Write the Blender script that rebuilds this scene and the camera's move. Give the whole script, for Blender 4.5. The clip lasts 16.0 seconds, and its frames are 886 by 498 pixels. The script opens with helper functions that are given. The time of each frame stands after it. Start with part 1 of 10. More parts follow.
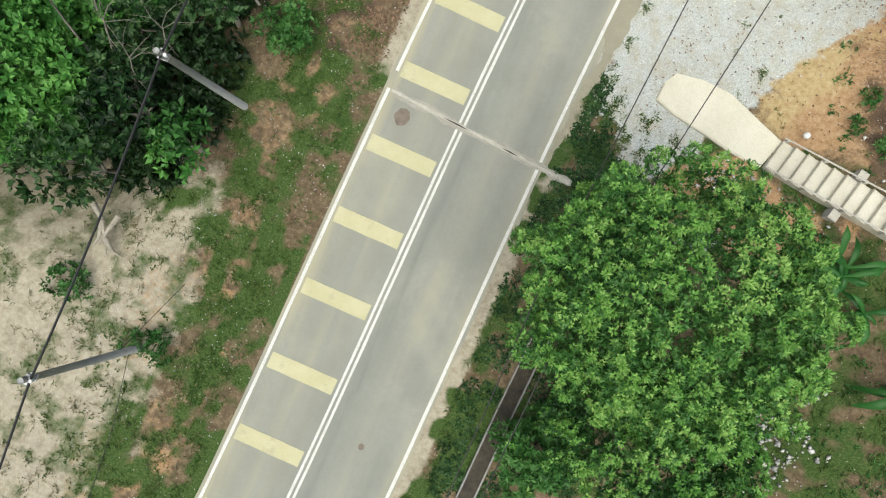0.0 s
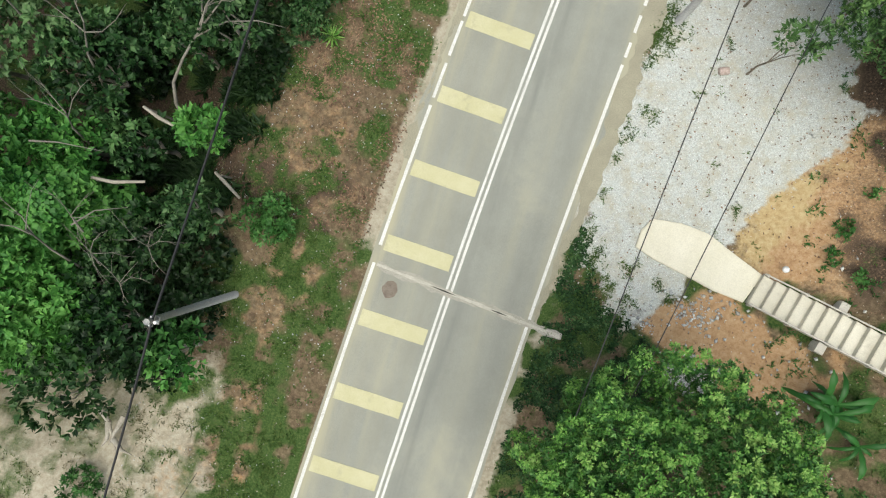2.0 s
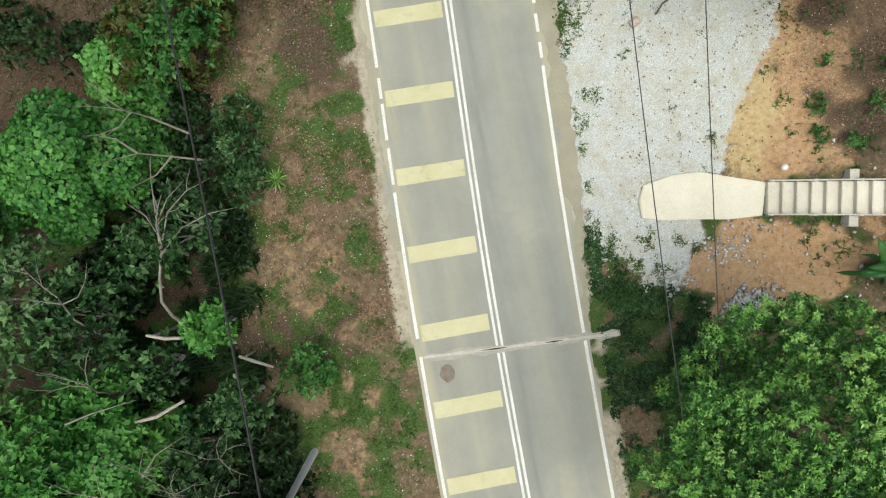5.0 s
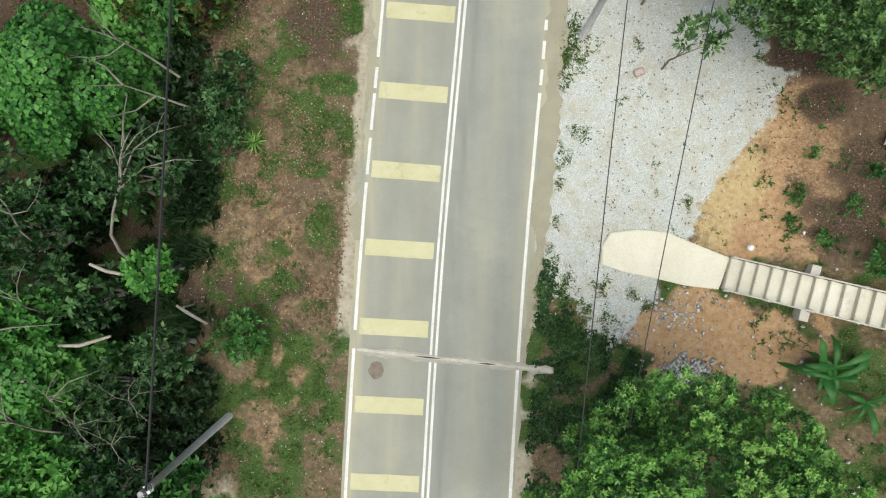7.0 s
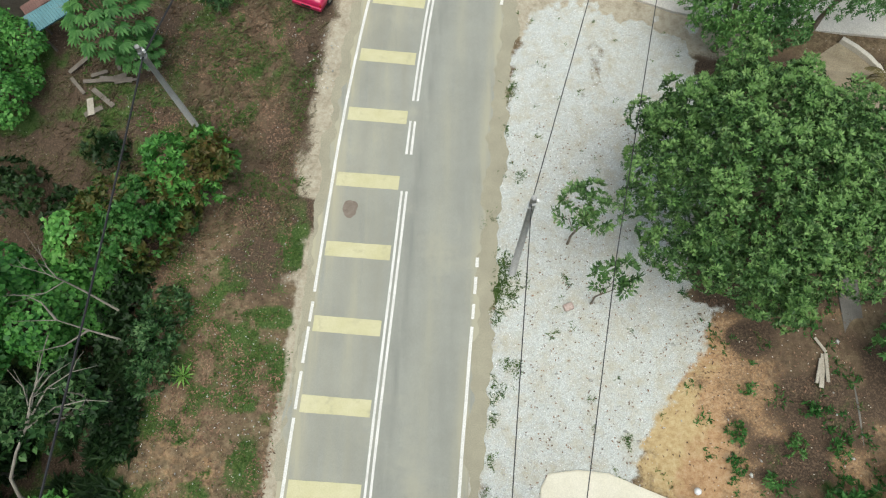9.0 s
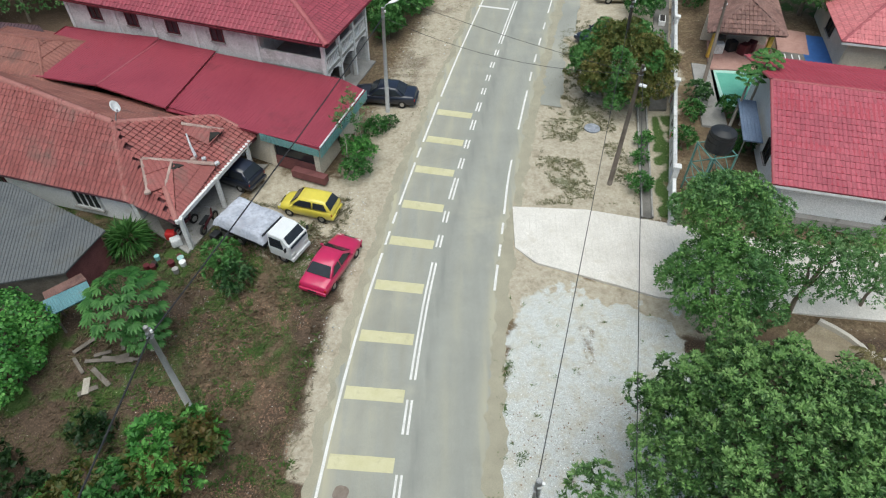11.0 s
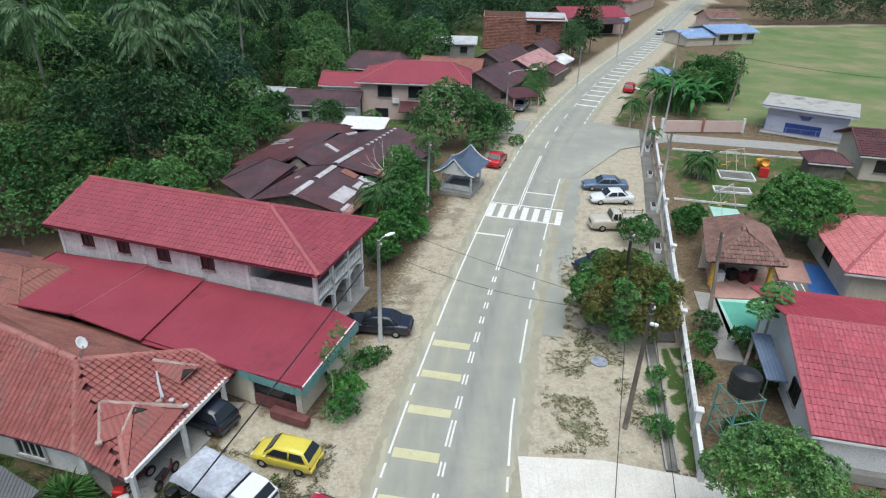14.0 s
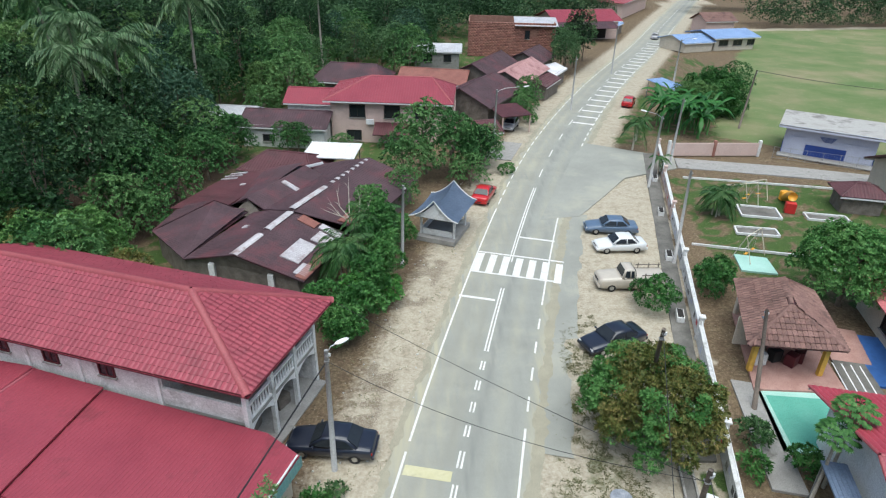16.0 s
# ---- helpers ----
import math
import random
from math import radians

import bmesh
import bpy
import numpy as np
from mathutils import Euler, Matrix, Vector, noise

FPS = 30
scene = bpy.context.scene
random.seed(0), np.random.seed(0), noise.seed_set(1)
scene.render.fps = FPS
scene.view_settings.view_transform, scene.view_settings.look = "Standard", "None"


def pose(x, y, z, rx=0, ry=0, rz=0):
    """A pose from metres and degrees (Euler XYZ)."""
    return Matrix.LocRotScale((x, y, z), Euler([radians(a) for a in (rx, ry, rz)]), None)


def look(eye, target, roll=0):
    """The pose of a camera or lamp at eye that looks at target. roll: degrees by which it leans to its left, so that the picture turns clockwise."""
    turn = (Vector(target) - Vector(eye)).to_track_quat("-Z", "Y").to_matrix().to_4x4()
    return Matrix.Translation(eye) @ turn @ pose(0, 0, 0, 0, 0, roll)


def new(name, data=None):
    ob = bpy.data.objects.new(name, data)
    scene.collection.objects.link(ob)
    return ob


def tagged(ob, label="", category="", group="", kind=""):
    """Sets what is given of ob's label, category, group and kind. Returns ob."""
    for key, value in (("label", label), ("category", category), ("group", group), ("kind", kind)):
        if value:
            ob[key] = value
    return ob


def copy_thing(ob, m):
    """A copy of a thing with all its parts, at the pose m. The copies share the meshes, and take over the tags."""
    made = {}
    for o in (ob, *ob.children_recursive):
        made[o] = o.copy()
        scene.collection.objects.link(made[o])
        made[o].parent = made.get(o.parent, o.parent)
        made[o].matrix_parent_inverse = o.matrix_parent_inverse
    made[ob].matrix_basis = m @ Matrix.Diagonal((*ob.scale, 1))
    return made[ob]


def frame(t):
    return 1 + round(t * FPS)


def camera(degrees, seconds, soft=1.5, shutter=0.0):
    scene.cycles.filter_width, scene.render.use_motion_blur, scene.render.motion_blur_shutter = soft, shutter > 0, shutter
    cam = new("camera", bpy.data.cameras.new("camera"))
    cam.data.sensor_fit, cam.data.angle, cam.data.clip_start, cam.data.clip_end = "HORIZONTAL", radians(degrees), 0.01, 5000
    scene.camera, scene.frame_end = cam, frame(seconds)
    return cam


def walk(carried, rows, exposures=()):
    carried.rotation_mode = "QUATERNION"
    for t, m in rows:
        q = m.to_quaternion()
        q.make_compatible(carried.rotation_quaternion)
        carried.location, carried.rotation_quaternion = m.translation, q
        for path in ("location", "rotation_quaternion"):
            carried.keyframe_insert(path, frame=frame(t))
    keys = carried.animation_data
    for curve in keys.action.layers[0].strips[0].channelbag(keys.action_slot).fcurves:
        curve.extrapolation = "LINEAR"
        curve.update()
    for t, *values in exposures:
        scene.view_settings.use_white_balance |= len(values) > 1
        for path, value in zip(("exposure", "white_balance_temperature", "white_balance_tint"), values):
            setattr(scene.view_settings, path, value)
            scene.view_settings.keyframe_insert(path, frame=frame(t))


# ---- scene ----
# ---- the camera and its walk ----
cam = camera(71.2, 16.0, 1.2)
# looking straight down: seconds, x, y, z, turn
DOWN = [
    (0.0, -0.103, 0.215, 23.211, 21.04),
    (0.5, -0.428, 1.347, 23.444, 21.41),
    (1.0, -0.852, 2.879, 23.586, 20.08),
    (1.5, -1.300, 4.507, 23.642, 18.77),
    (2.0, -1.747, 6.300, 23.706, 15.07),
    (2.5, -2.135, 8.076, 23.770, 2.68),
    (3.0, -2.274, 8.737, 23.806, -6.32),
    (3.5, -2.324, 8.883, 23.808, -10.34),
    (4.0, -2.322, 8.931, 23.774, -16.32),
    (4.2, -2.338, 8.939, 23.772, -17.48),
    (4.4, -2.345, 8.940, 23.775, -18.00),
    (4.8, -2.345, 8.945, 23.780, -16.20),
    (5.3, -2.340, 8.960, 23.785, -9.00),
    (5.8, -2.310, 8.990, 23.790, -2.60),
    (6.1, -2.170, 9.020, 23.795, -0.90),
    (6.3, -1.954, 9.025, 23.797, -0.67),
    (6.5, -1.659, 9.009, 23.804, -0.55),
    (7.0, -0.711, 8.917, 23.798, -0.36),
    (7.5, 0.319, 9.111, 23.748, -0.20),
]
# tilted up: seconds, eye, target, roll
AHEAD = [
    (8.00, (1.254, 9.804, 23.721), (1.254, 9.986, 21.729), -0.1),
    (8.50, (1.731, 10.239, 23.769), (1.734, 10.644, 21.811), 0.3),
    (9.00, (1.821, 10.266, 23.841), (1.830, 10.889, 21.940), 0.6),
    (9.50, (1.837, 10.235, 23.877), (1.849, 11.066, 22.058), 0.5),
    (10.00, (1.837, 10.282, 23.966), (1.853, 11.306, 22.248), 0.6),
    (10.20, (1.840, 10.271, 23.937), (1.858, 11.371, 22.267), 0.5),
    (10.90, (1.736, 10.206, 23.729), (1.762, 11.557, 22.255), 0.7),
    (11.60, (1.632, 10.140, 23.521), (1.667, 11.708, 22.280), 1.0),
    (12.15, (1.550, 10.089, 23.358), (1.593, 11.800, 22.322), 1.1),
    (12.30, (1.528, 10.075, 23.313), (1.572, 11.811, 22.321), 1.2),
    (12.50, (1.544, 10.098, 23.312), (1.587, 11.834, 22.319), 1.1),
    (13.00, (1.537, 10.708, 23.331), (1.580, 12.444, 22.339), 1.2),
    (13.50, (1.573, 11.942, 23.380), (1.616, 13.715, 22.456), 1.3),
    (14.00, (1.683, 13.712, 23.378), (1.724, 15.485, 22.453), 1.2),
    (14.50, (1.865, 15.943, 23.418), (1.924, 17.714, 22.492), 1.2),
    (15.00, (2.112, 18.451, 23.379), (2.178, 20.223, 22.454), 1.2),
    (15.50, (2.279, 21.226, 23.421), (2.355, 22.997, 22.494), 1.3),
    (16.00, (2.607, 24.101, 23.426), (2.687, 25.871, 22.497), 1.3),
]
walk(cam, [(t, pose(x, y, z, 0, 0, turn)) for t, x, y, z, turn in DOWN]
     + [(t, look(eye, target, roll)) for t, eye, target, roll in AHEAD],
     [(0.0, 0.55, 6620, 1), (7.5, 0.55, 6560, 1), (9.5, 0.5, 6400, 1), (12.5, 0.49, 5980, 3), (16.0, 0.7, 5920, 3)])

# ---- world, sun, exposure ----
world = bpy.data.worlds.new("sky")
scene.world = world
world.use_nodes = True
wn = world.node_tree.nodes
wl = world.node_tree.links
sky = wn.new("ShaderNodeTexSky")
sky.sky_type = "NISHITA"
sky.sun_disc = False
sky.sun_elevation = radians(74)
sky.sun_rotation = radians(200)
sky.air_density = 1.0
sky.dust_density = 4.0
bg = wn["Background"]
bg.inputs["Strength"].default_value = 0.08
wl.new(sky.outputs["Color"], bg.inputs["Color"])
sun_data = bpy.data.lights.new("sun", "SUN")
sun_data.energy = 2.15
sun_data.angle = radians(70)
sun_data.color = (1.0, 0.96, 0.9)
sun = new("sun", sun_data)
sun.rotation_euler = (radians(14), radians(8), radians(-20))
scene.view_settings.exposure = 0.55

# ---- small building tools ----
rng = random.Random(7)
nrng = np.random.default_rng(11)
TAU = 2 * math.pi


def part(name, bm, material, parent=None, label="", smooth=False, mats=None):
    """Links a bmesh as one mesh object under a thing or a part."""
    me = bpy.data.meshes.new(name)
    bm.to_mesh(me)
    bm.free()
    for m in (mats or [material]):
        me.materials.append(m)
    if smooth:
        me.shade_smooth()
    ob = new(name, me)
    if parent is not None:
        ob.parent = parent
    if label:
        ob["label"] = label
    return ob


def raw(name, verts, faces, material, parent=None, label="", smooth=False):
    """A mesh from arrays: verts (n, 3), faces (m, 3) or (m, 4)."""
    verts = np.asarray(verts, dtype=np.float32)
    faces = np.asarray(faces, dtype=np.int32)
    me = bpy.data.meshes.new(name)
    k = faces.shape[1]
    me.vertices.add(len(verts))
    me.vertices.foreach_set("co", verts.ravel())
    me.loops.add(faces.size)
    me.loops.foreach_set("vertex_index", faces.ravel())
    me.polygons.add(len(faces))
    me.polygons.foreach_set("loop_start", np.arange(0, faces.size, k, dtype=np.int32))
    me.update(calc_edges=True)
    me.validate()
    me.materials.append(material)
    if smooth:
        me.shade_smooth()
    ob = new(name, me)
    if parent is not None:
        ob.parent = parent
    if label:
        ob["label"] = label
    return ob


def thing(name, label, category, m=None, group="", kind=""):
    ob = new(name)
    ob.empty_display_size = 0.3
    if m is not None:
        ob.matrix_basis = m
    return tagged(ob, label, category, group, kind)


def box(bm, c, s, rz=0.0, bevel=0.0, rx=0.0, ry=0.0):
    """Adds a box of size s centred at c."""
    m = pose(*c, rx, ry, rz) @ Matrix.Diagonal((s[0], s[1], s[2], 1))
    r = bmesh.ops.create_cube(bm, size=1.0, matrix=m)
    if bevel:
        es = list({e for v in r["verts"] for e in v.link_edges})
        bmesh.ops.bevel(bm, geom=es, offset=bevel, segments=2, affect="EDGES", profile=0.6)
    return bm


def boxes(*items):
    bm = bmesh.new()
    for it in items:
        box(bm, *it)
    return bm


def tube(bm, pts, radii, sides=8, cap=True):
    """A round bar through pts with a radius at each."""
    pts = [Vector(p) for p in pts]
    if not hasattr(radii, "__len__"):
        radii = [radii] * len(pts)
    rings = []
    up = Vector((0.13, 0.31, 1.0))
    for i, p in enumerate(pts):
        d = (pts[min(i + 1, len(pts) - 1)] - pts[max(i - 1, 0)]).normalized()
        a = d.cross(up)
        if a.length < 1e-3:
            a = d.cross(Vector((1, 0, 0)))
        a.normalize()
        b = d.cross(a)
        rings.append([bm.verts.new(p + (a * math.cos(TAU * k / sides) + b * math.sin(TAU * k / sides)) * radii[i])
                      for k in range(sides)])
    for r0, r1 in zip(rings, rings[1:]):
        for k in range(sides):
            bm.faces.new((r0[k], r0[(k + 1) % sides], r1[(k + 1) % sides], r1[k]))
    if cap:
        bm.faces.new(rings[0])
        bm.faces.new(rings[-1][::-1])
    return bm


def disc(bm, c, r, h, sides=24, r2=None, bevel=0.0):
    """An upright drum, its base centre at c."""
    m = pose(c[0], c[1], c[2] + h / 2)
    out = bmesh.ops.create_cone(bm, cap_ends=True, segments=sides, radius1=r, radius2=r if r2 is None else r2, depth=h, matrix=m)
    if bevel:
        es = [e for e in {e for v in out["verts"] for e in v.link_edges} if abs(e.verts[0].co.z - e.verts[1].co.z) < 1e-5]
        bmesh.ops.bevel(bm, geom=es, offset=bevel, segments=2, affect="EDGES")
    return bm


def slab(bm, outline, z0, z1):
    """An upright prism over a flat outline."""
    n = len(outline)
    lo = [bm.verts.new((x, y, z0)) for x, y in outline]
    hi = [bm.verts.new((x, y, z1)) for x, y in outline]
    bm.faces.new(hi)
    bm.faces.new(lo[::-1])
    for i in range(n):
        j = (i + 1) % n
        bm.faces.new((lo[i], lo[j], hi[j], hi[i]))
    bmesh.ops.recalc_face_normals(bm, faces=bm.faces)
    return bm


# ---- materials ----
def surface(name, a, b, scale=1.0, rough=0.8, bump=0.2, fine=40.0, metal=0.0, stain=None, stain_scale=0.35, stain_at=0.6,
            island=0.0, own=0.0, spec=0.5, wave=None, fine_dark=0.25, coat=0.0):
    """Two colours mixed by noise, fine grain and relief, stains of a third colour."""
    m = bpy.data.materials.new(name)
    m.use_nodes = True
    nt = m.node_tree
    n, l = nt.nodes, nt.links
    bs = n["Principled BSDF"]
    geo = n.new("ShaderNodeNewGeometry")
    n1 = n.new("ShaderNodeTexNoise")
    n1.inputs["Scale"].default_value = scale
    n1.inputs["Detail"].default_value = 5
    n1.inputs["Roughness"].default_value = 0.65
    l.new(geo.outputs["Position"], n1.inputs["Vector"])
    r1 = n.new("ShaderNodeValToRGB")
    r1.color_ramp.elements[0].position, r1.color_ramp.elements[1].position = 0.33, 0.68
    r1.color_ramp.elements[0].color, r1.color_ramp.elements[1].color = (*a, 1), (*b, 1)
    l.new(n1.outputs["Fac"], r1.inputs["Fac"])
    col = r1.outputs["Color"]
    n2 = n.new("ShaderNodeTexNoise")
    n2.inputs["Scale"].default_value = fine
    n2.inputs["Detail"].default_value = 3
    l.new(geo.outputs["Position"], n2.inputs["Vector"])
    mr = n.new("ShaderNodeMapRange")
    mr.inputs["From Min"].default_value, mr.inputs["From Max"].default_value = 0.3, 0.7
    mr.inputs["To Min"].default_value, mr.inputs["To Max"].default_value = 1 - fine_dark, 1 + fine_dark * 0.6
    l.new(n2.outputs["Fac"], mr.inputs["Value"])
    mx = n.new("ShaderNodeVectorMath")
    mx.operation = "SCALE"
    l.new(col, mx.inputs[0])
    l.new(mr.outputs[0], mx.inputs["Scale"])
    col = mx.outputs[0]
    if island:
        mr2 = n.new("ShaderNodeMapRange")
        mr2.inputs["To Min"].default_value, mr2.inputs["To Max"].default_value = 1 - island, 1 + island
        l.new(geo.outputs["Random Per Island"], mr2.inputs["Value"])
        mx2 = n.new("ShaderNodeVectorMath")
        mx2.operation = "SCALE"
        l.new(col, mx2.inputs[0])
        l.new(mr2.outputs[0], mx2.inputs["Scale"])
        col = mx2.outputs[0]
    if own:
        oi = n.new("ShaderNodeObjectInfo")
        mr3 = n.new("ShaderNodeMapRange")
        mr3.inputs["To Min"].default_value, mr3.inputs["To Max"].default_value = 1 - own, 1 + own
        l.new(oi.outputs["Random"], mr3.inputs["Value"])
        mx3 = n.new("ShaderNodeVectorMath")
        mx3.operation = "SCALE"
        l.new(col, mx3.inputs[0])
        l.new(mr3.outputs[0], mx3.inputs["Scale"])
        col = mx3.outputs[0]
    if stain is not None:
        n3 = n.new("ShaderNodeTexNoise")
        n3.inputs["Scale"].default_value = stain_scale
        n3.inputs["Detail"].default_value = 8
        n3.inputs["Roughness"].default_value = 0.7
        l.new(geo.outputs["Position"], n3.inputs["Vector"])
        r3 = n.new("ShaderNodeMapRange")
        r3.inputs["From Min"].default_value, r3.inputs["From Max"].default_value = stain_at - 0.07, stain_at + 0.1
        l.new(n3.outputs["Fac"], r3.inputs["Value"])
        mi = n.new("ShaderNodeMix")
        mi.data_type = "RGBA"
        l.new(r3.outputs[0], mi.inputs["Factor"])
        l.new(col, mi.inputs["A"])
        mi.inputs["B"].default_value = (*stain, 1)
        col = mi.outputs["Result"]
    l.new(col, bs.inputs["Base Color"])
    bs.inputs["Roughness"].default_value = rough
    bs.inputs["Metallic"].default_value = metal
    bs.inputs["Specular IOR Level"].default_value = spec
    bs.inputs["Coat Weight"].default_value = coat
    bs.inputs["Coat Roughness"].default_value = 0.08
    if bump:
        bp = n.new("ShaderNodeBump")
        bp.inputs["Strength"].default_value = bump
        bp.inputs["Distance"].default_value = 0.02
        l.new(n2.outputs["Fac"], bp.inputs["Height"])
        l.new(bp.outputs["Normal"], bs.inputs["Normal"])
    return m


def leafy(name, dark, mid, light, rough=0.55, thin=0.25, patch=0.5, each=0.55, whole=0.36):
    """Leaves: each its own tone, and patches over the crown."""
    m = bpy.data.materials.new(name)
    m.use_nodes = True
    nt = m.node_tree
    n, l = nt.nodes, nt.links
    bs = n["Principled BSDF"]
    geo = n.new("ShaderNodeNewGeometry")
    no = n.new("ShaderNodeTexNoise")
    no.inputs["Scale"].default_value = patch
    no.inputs["Detail"].default_value = 3
    l.new(geo.outputs["Position"], no.inputs["Vector"])
    ad = n.new("ShaderNodeMath")
    ad.operation = "MULTIPLY_ADD"
    l.new(geo.outputs["Random Per Island"], ad.inputs[0])
    ad.inputs[1].default_value = each
    l.new(no.outputs["Fac"], ad.inputs[2])
    mr = n.new("ShaderNodeMapRange")
    mr.inputs["From Min"].default_value, mr.inputs["From Max"].default_value = 0.35, 1.2
    oi = n.new("ShaderNodeObjectInfo")
    ao = n.new("ShaderNodeMath")
    ao.operation = "MULTIPLY_ADD"
    l.new(oi.outputs["Random"], ao.inputs[0])
    ao.inputs[1].default_value = whole
    l.new(ad.outputs[0], ao.inputs[2])
    of = n.new("ShaderNodeMath")
    of.operation = "SUBTRACT"
    l.new(ao.outputs[0], of.inputs[0])
    of.inputs[1].default_value = whole / 2 + (each - 0.55) / 2
    l.new(of.outputs[0], mr.inputs["Value"])
    r = n.new("ShaderNodeValToRGB")
    e = r.color_ramp.elements
    e[0].color, e[1].color = (*dark, 1), (*light, 1)
    k = r.color_ramp.elements.new(0.5)
    k.color = (*mid, 1)
    l.new(mr.outputs[0], r.inputs["Fac"])
    l.new(r.outputs["Color"], bs.inputs["Base Color"])
    bs.inputs["Roughness"].default_value = rough
    bs.inputs["Specular IOR Level"].default_value = 0.3
    tr = n.new("ShaderNodeBsdfTranslucent")
    l.new(r.outputs["Color"], tr.inputs["Color"])
    mix = n.new("ShaderNodeMixShader")
    mix.inputs[0].default_value = thin
    out = n["Material Output"]
    l.new(bs.outputs[0], mix.inputs[1])
    l.new(tr.outputs[0], mix.inputs[2])
    l.new(mix.outputs[0], out.inputs["Surface"])
    return m


def plain(name, c, rough=0.5, metal=0.0, coat=0.0, var=0.15):
    return surface(name, tuple(v * (1 - var) for v in c), tuple(min(1, v * (1 + var)) for v in c), 2.5, rough, 0.04, 60, metal, fine_dark=0.06, coat=coat)


M = {}
M["asphalt"] = surface("asphalt", (0.262, 0.265, 0.235), (0.325, 0.328, 0.29), 0.22, 0.9, 0.35, 45, stain=(0.37, 0.36, 0.295), stain_scale=0.16, stain_at=0.58, fine_dark=0.18)
def road_surface():
    """Asphalt with dust at its edges and darker wheel tracks, by the road's own wear weights."""
    m = surface("road_asphalt", (0.258, 0.262, 0.232), (0.318, 0.322, 0.285), 0.3, 0.9, 0.35, 45, stain=(0.36, 0.35, 0.285), stain_scale=0.16, stain_at=0.6, fine_dark=0.18)
    n, l = m.node_tree.nodes, m.node_tree.links
    bs = n["Principled BSDF"]
    col = bs.inputs["Base Color"].links[0].from_socket
    att = n.new("ShaderNodeVertexColor")
    att.layer_name = "wear"
    sp = n.new("ShaderNodeSeparateColor")
    l.new(att.outputs["Color"], sp.inputs[0])
    geo = n.new("ShaderNodeNewGeometry")
    mp = n.new("ShaderNodeMapping")
    mp.inputs["Scale"].default_value = (2.6, 0.22, 1)
    l.new(geo.outputs["Position"], mp.inputs["Vector"])
    no = n.new("ShaderNodeTexNoise")
    no.inputs["Scale"].default_value = 1.0
    no.inputs["Detail"].default_value = 5
    l.new(mp.outputs[0], no.inputs["Vector"])
    for k, tint in ((0, (0.40, 0.37, 0.265)), (1, (0.2, 0.205, 0.19))):
        f = n.new("ShaderNodeMath")
        f.operation = "MULTIPLY"
        l.new(sp.outputs[k], f.inputs[0])
        r = n.new("ShaderNodeMapRange")
        r.inputs["From Min"].default_value, r.inputs["From Max"].default_value = 0.32, 0.62
        l.new(no.outputs["Fac"], r.inputs["Value"])
        l.new(r.outputs[0], f.inputs[1])
        mi = n.new("ShaderNodeMix")
        mi.data_type = "RGBA"
        l.new(f.outputs[0], mi.inputs["Factor"])
        l.new(col, mi.inputs["A"])
        mi.inputs["B"].default_value = (*tint, 1)
        col = mi.outputs["Result"]
    l.new(col, bs.inputs["Base Color"])
    return m


M["road"] = road_surface()
M["verge_sand"] = surface("sandy_asphalt_edge", (0.36, 0.335, 0.25), (0.29, 0.27, 0.205), 0.8, 0.95, 0.3, 30)
M["white_paint"] = surface("white_road_paint", (0.62, 0.61, 0.58), (0.76, 0.75, 0.72), 1.5, 0.7, 0.15, 25, stain=(0.42, 0.40, 0.36), stain_scale=2.6, stain_at=0.66)
M["yellow_paint"] = surface("yellow_road_paint", (0.49, 0.46, 0.27), (0.56, 0.53, 0.345), 1.1, 0.75, 0.08, 25, fine_dark=0.1, stain=(0.39, 0.36, 0.24), stain_scale=1.6, stain_at=0.62)
M["concrete"] = surface("pale_concrete", (0.52, 0.49, 0.43), (0.64, 0.61, 0.56), 0.5, 0.9, 0.25, 25, stain=(0.40, 0.37, 0.31), stain_scale=0.5, stain_at=0.62)
M["stair"] = surface("cream_stair_concrete", (0.56, 0.53, 0.44), (0.68, 0.65, 0.56), 0.7, 0.9, 0.12, 25, fine_dark=0.12, stain=(0.42, 0.39, 0.32), stain_scale=0.9, stain_at=0.64)
M["pink_sheet"] = surface("faded_pink_sheet", (0.36, 0.19, 0.19), (0.46, 0.27, 0.26), 0.6, 0.6, 0.1, 12, stain=(0.2, 0.09, 0.09), stain_scale=0.5, stain_at=0.6)
M["concrete_grey"] = surface("weathered_concrete", (0.26, 0.25, 0.235), (0.38, 0.37, 0.35), 0.9, 0.92, 0.3, 25, stain=(0.12, 0.115, 0.10), stain_scale=0.9, stain_at=0.6)
M["concrete_dark"] = surface("dark_stained_concrete", (0.10, 0.095, 0.085), (0.2, 0.19, 0.17), 0.7, 0.92, 0.3, 25)
M["pole"] = surface("spun_concrete_pole", (0.33, 0.33, 0.325), (0.44, 0.44, 0.43), 0.8, 0.85, 0.15, 30, stain=(0.22, 0.215, 0.2), stain_scale=0.8)
M["wood_pole"] = surface("weathered_timber", (0.10, 0.08, 0.065), (0.18, 0.15, 0.125), 1.2, 0.9, 0.3, 20)
M["cable"] = plain("black_cable", (0.018, 0.018, 0.02), 0.6)
M["bark"] = surface("bark", (0.12, 0.095, 0.07), (0.24, 0.2, 0.155), 2.5, 0.95, 0.5, 18)
M["twig"] = surface("grey_bare_twig", (0.16, 0.145, 0.12), (0.27, 0.25, 0.21), 2.0, 0.9, 0.4, 20)
M["bark_pale"] = surface("pale_bark", (0.30, 0.27, 0.22), (0.45, 0.41, 0.35), 2.0, 0.9, 0.4, 20)
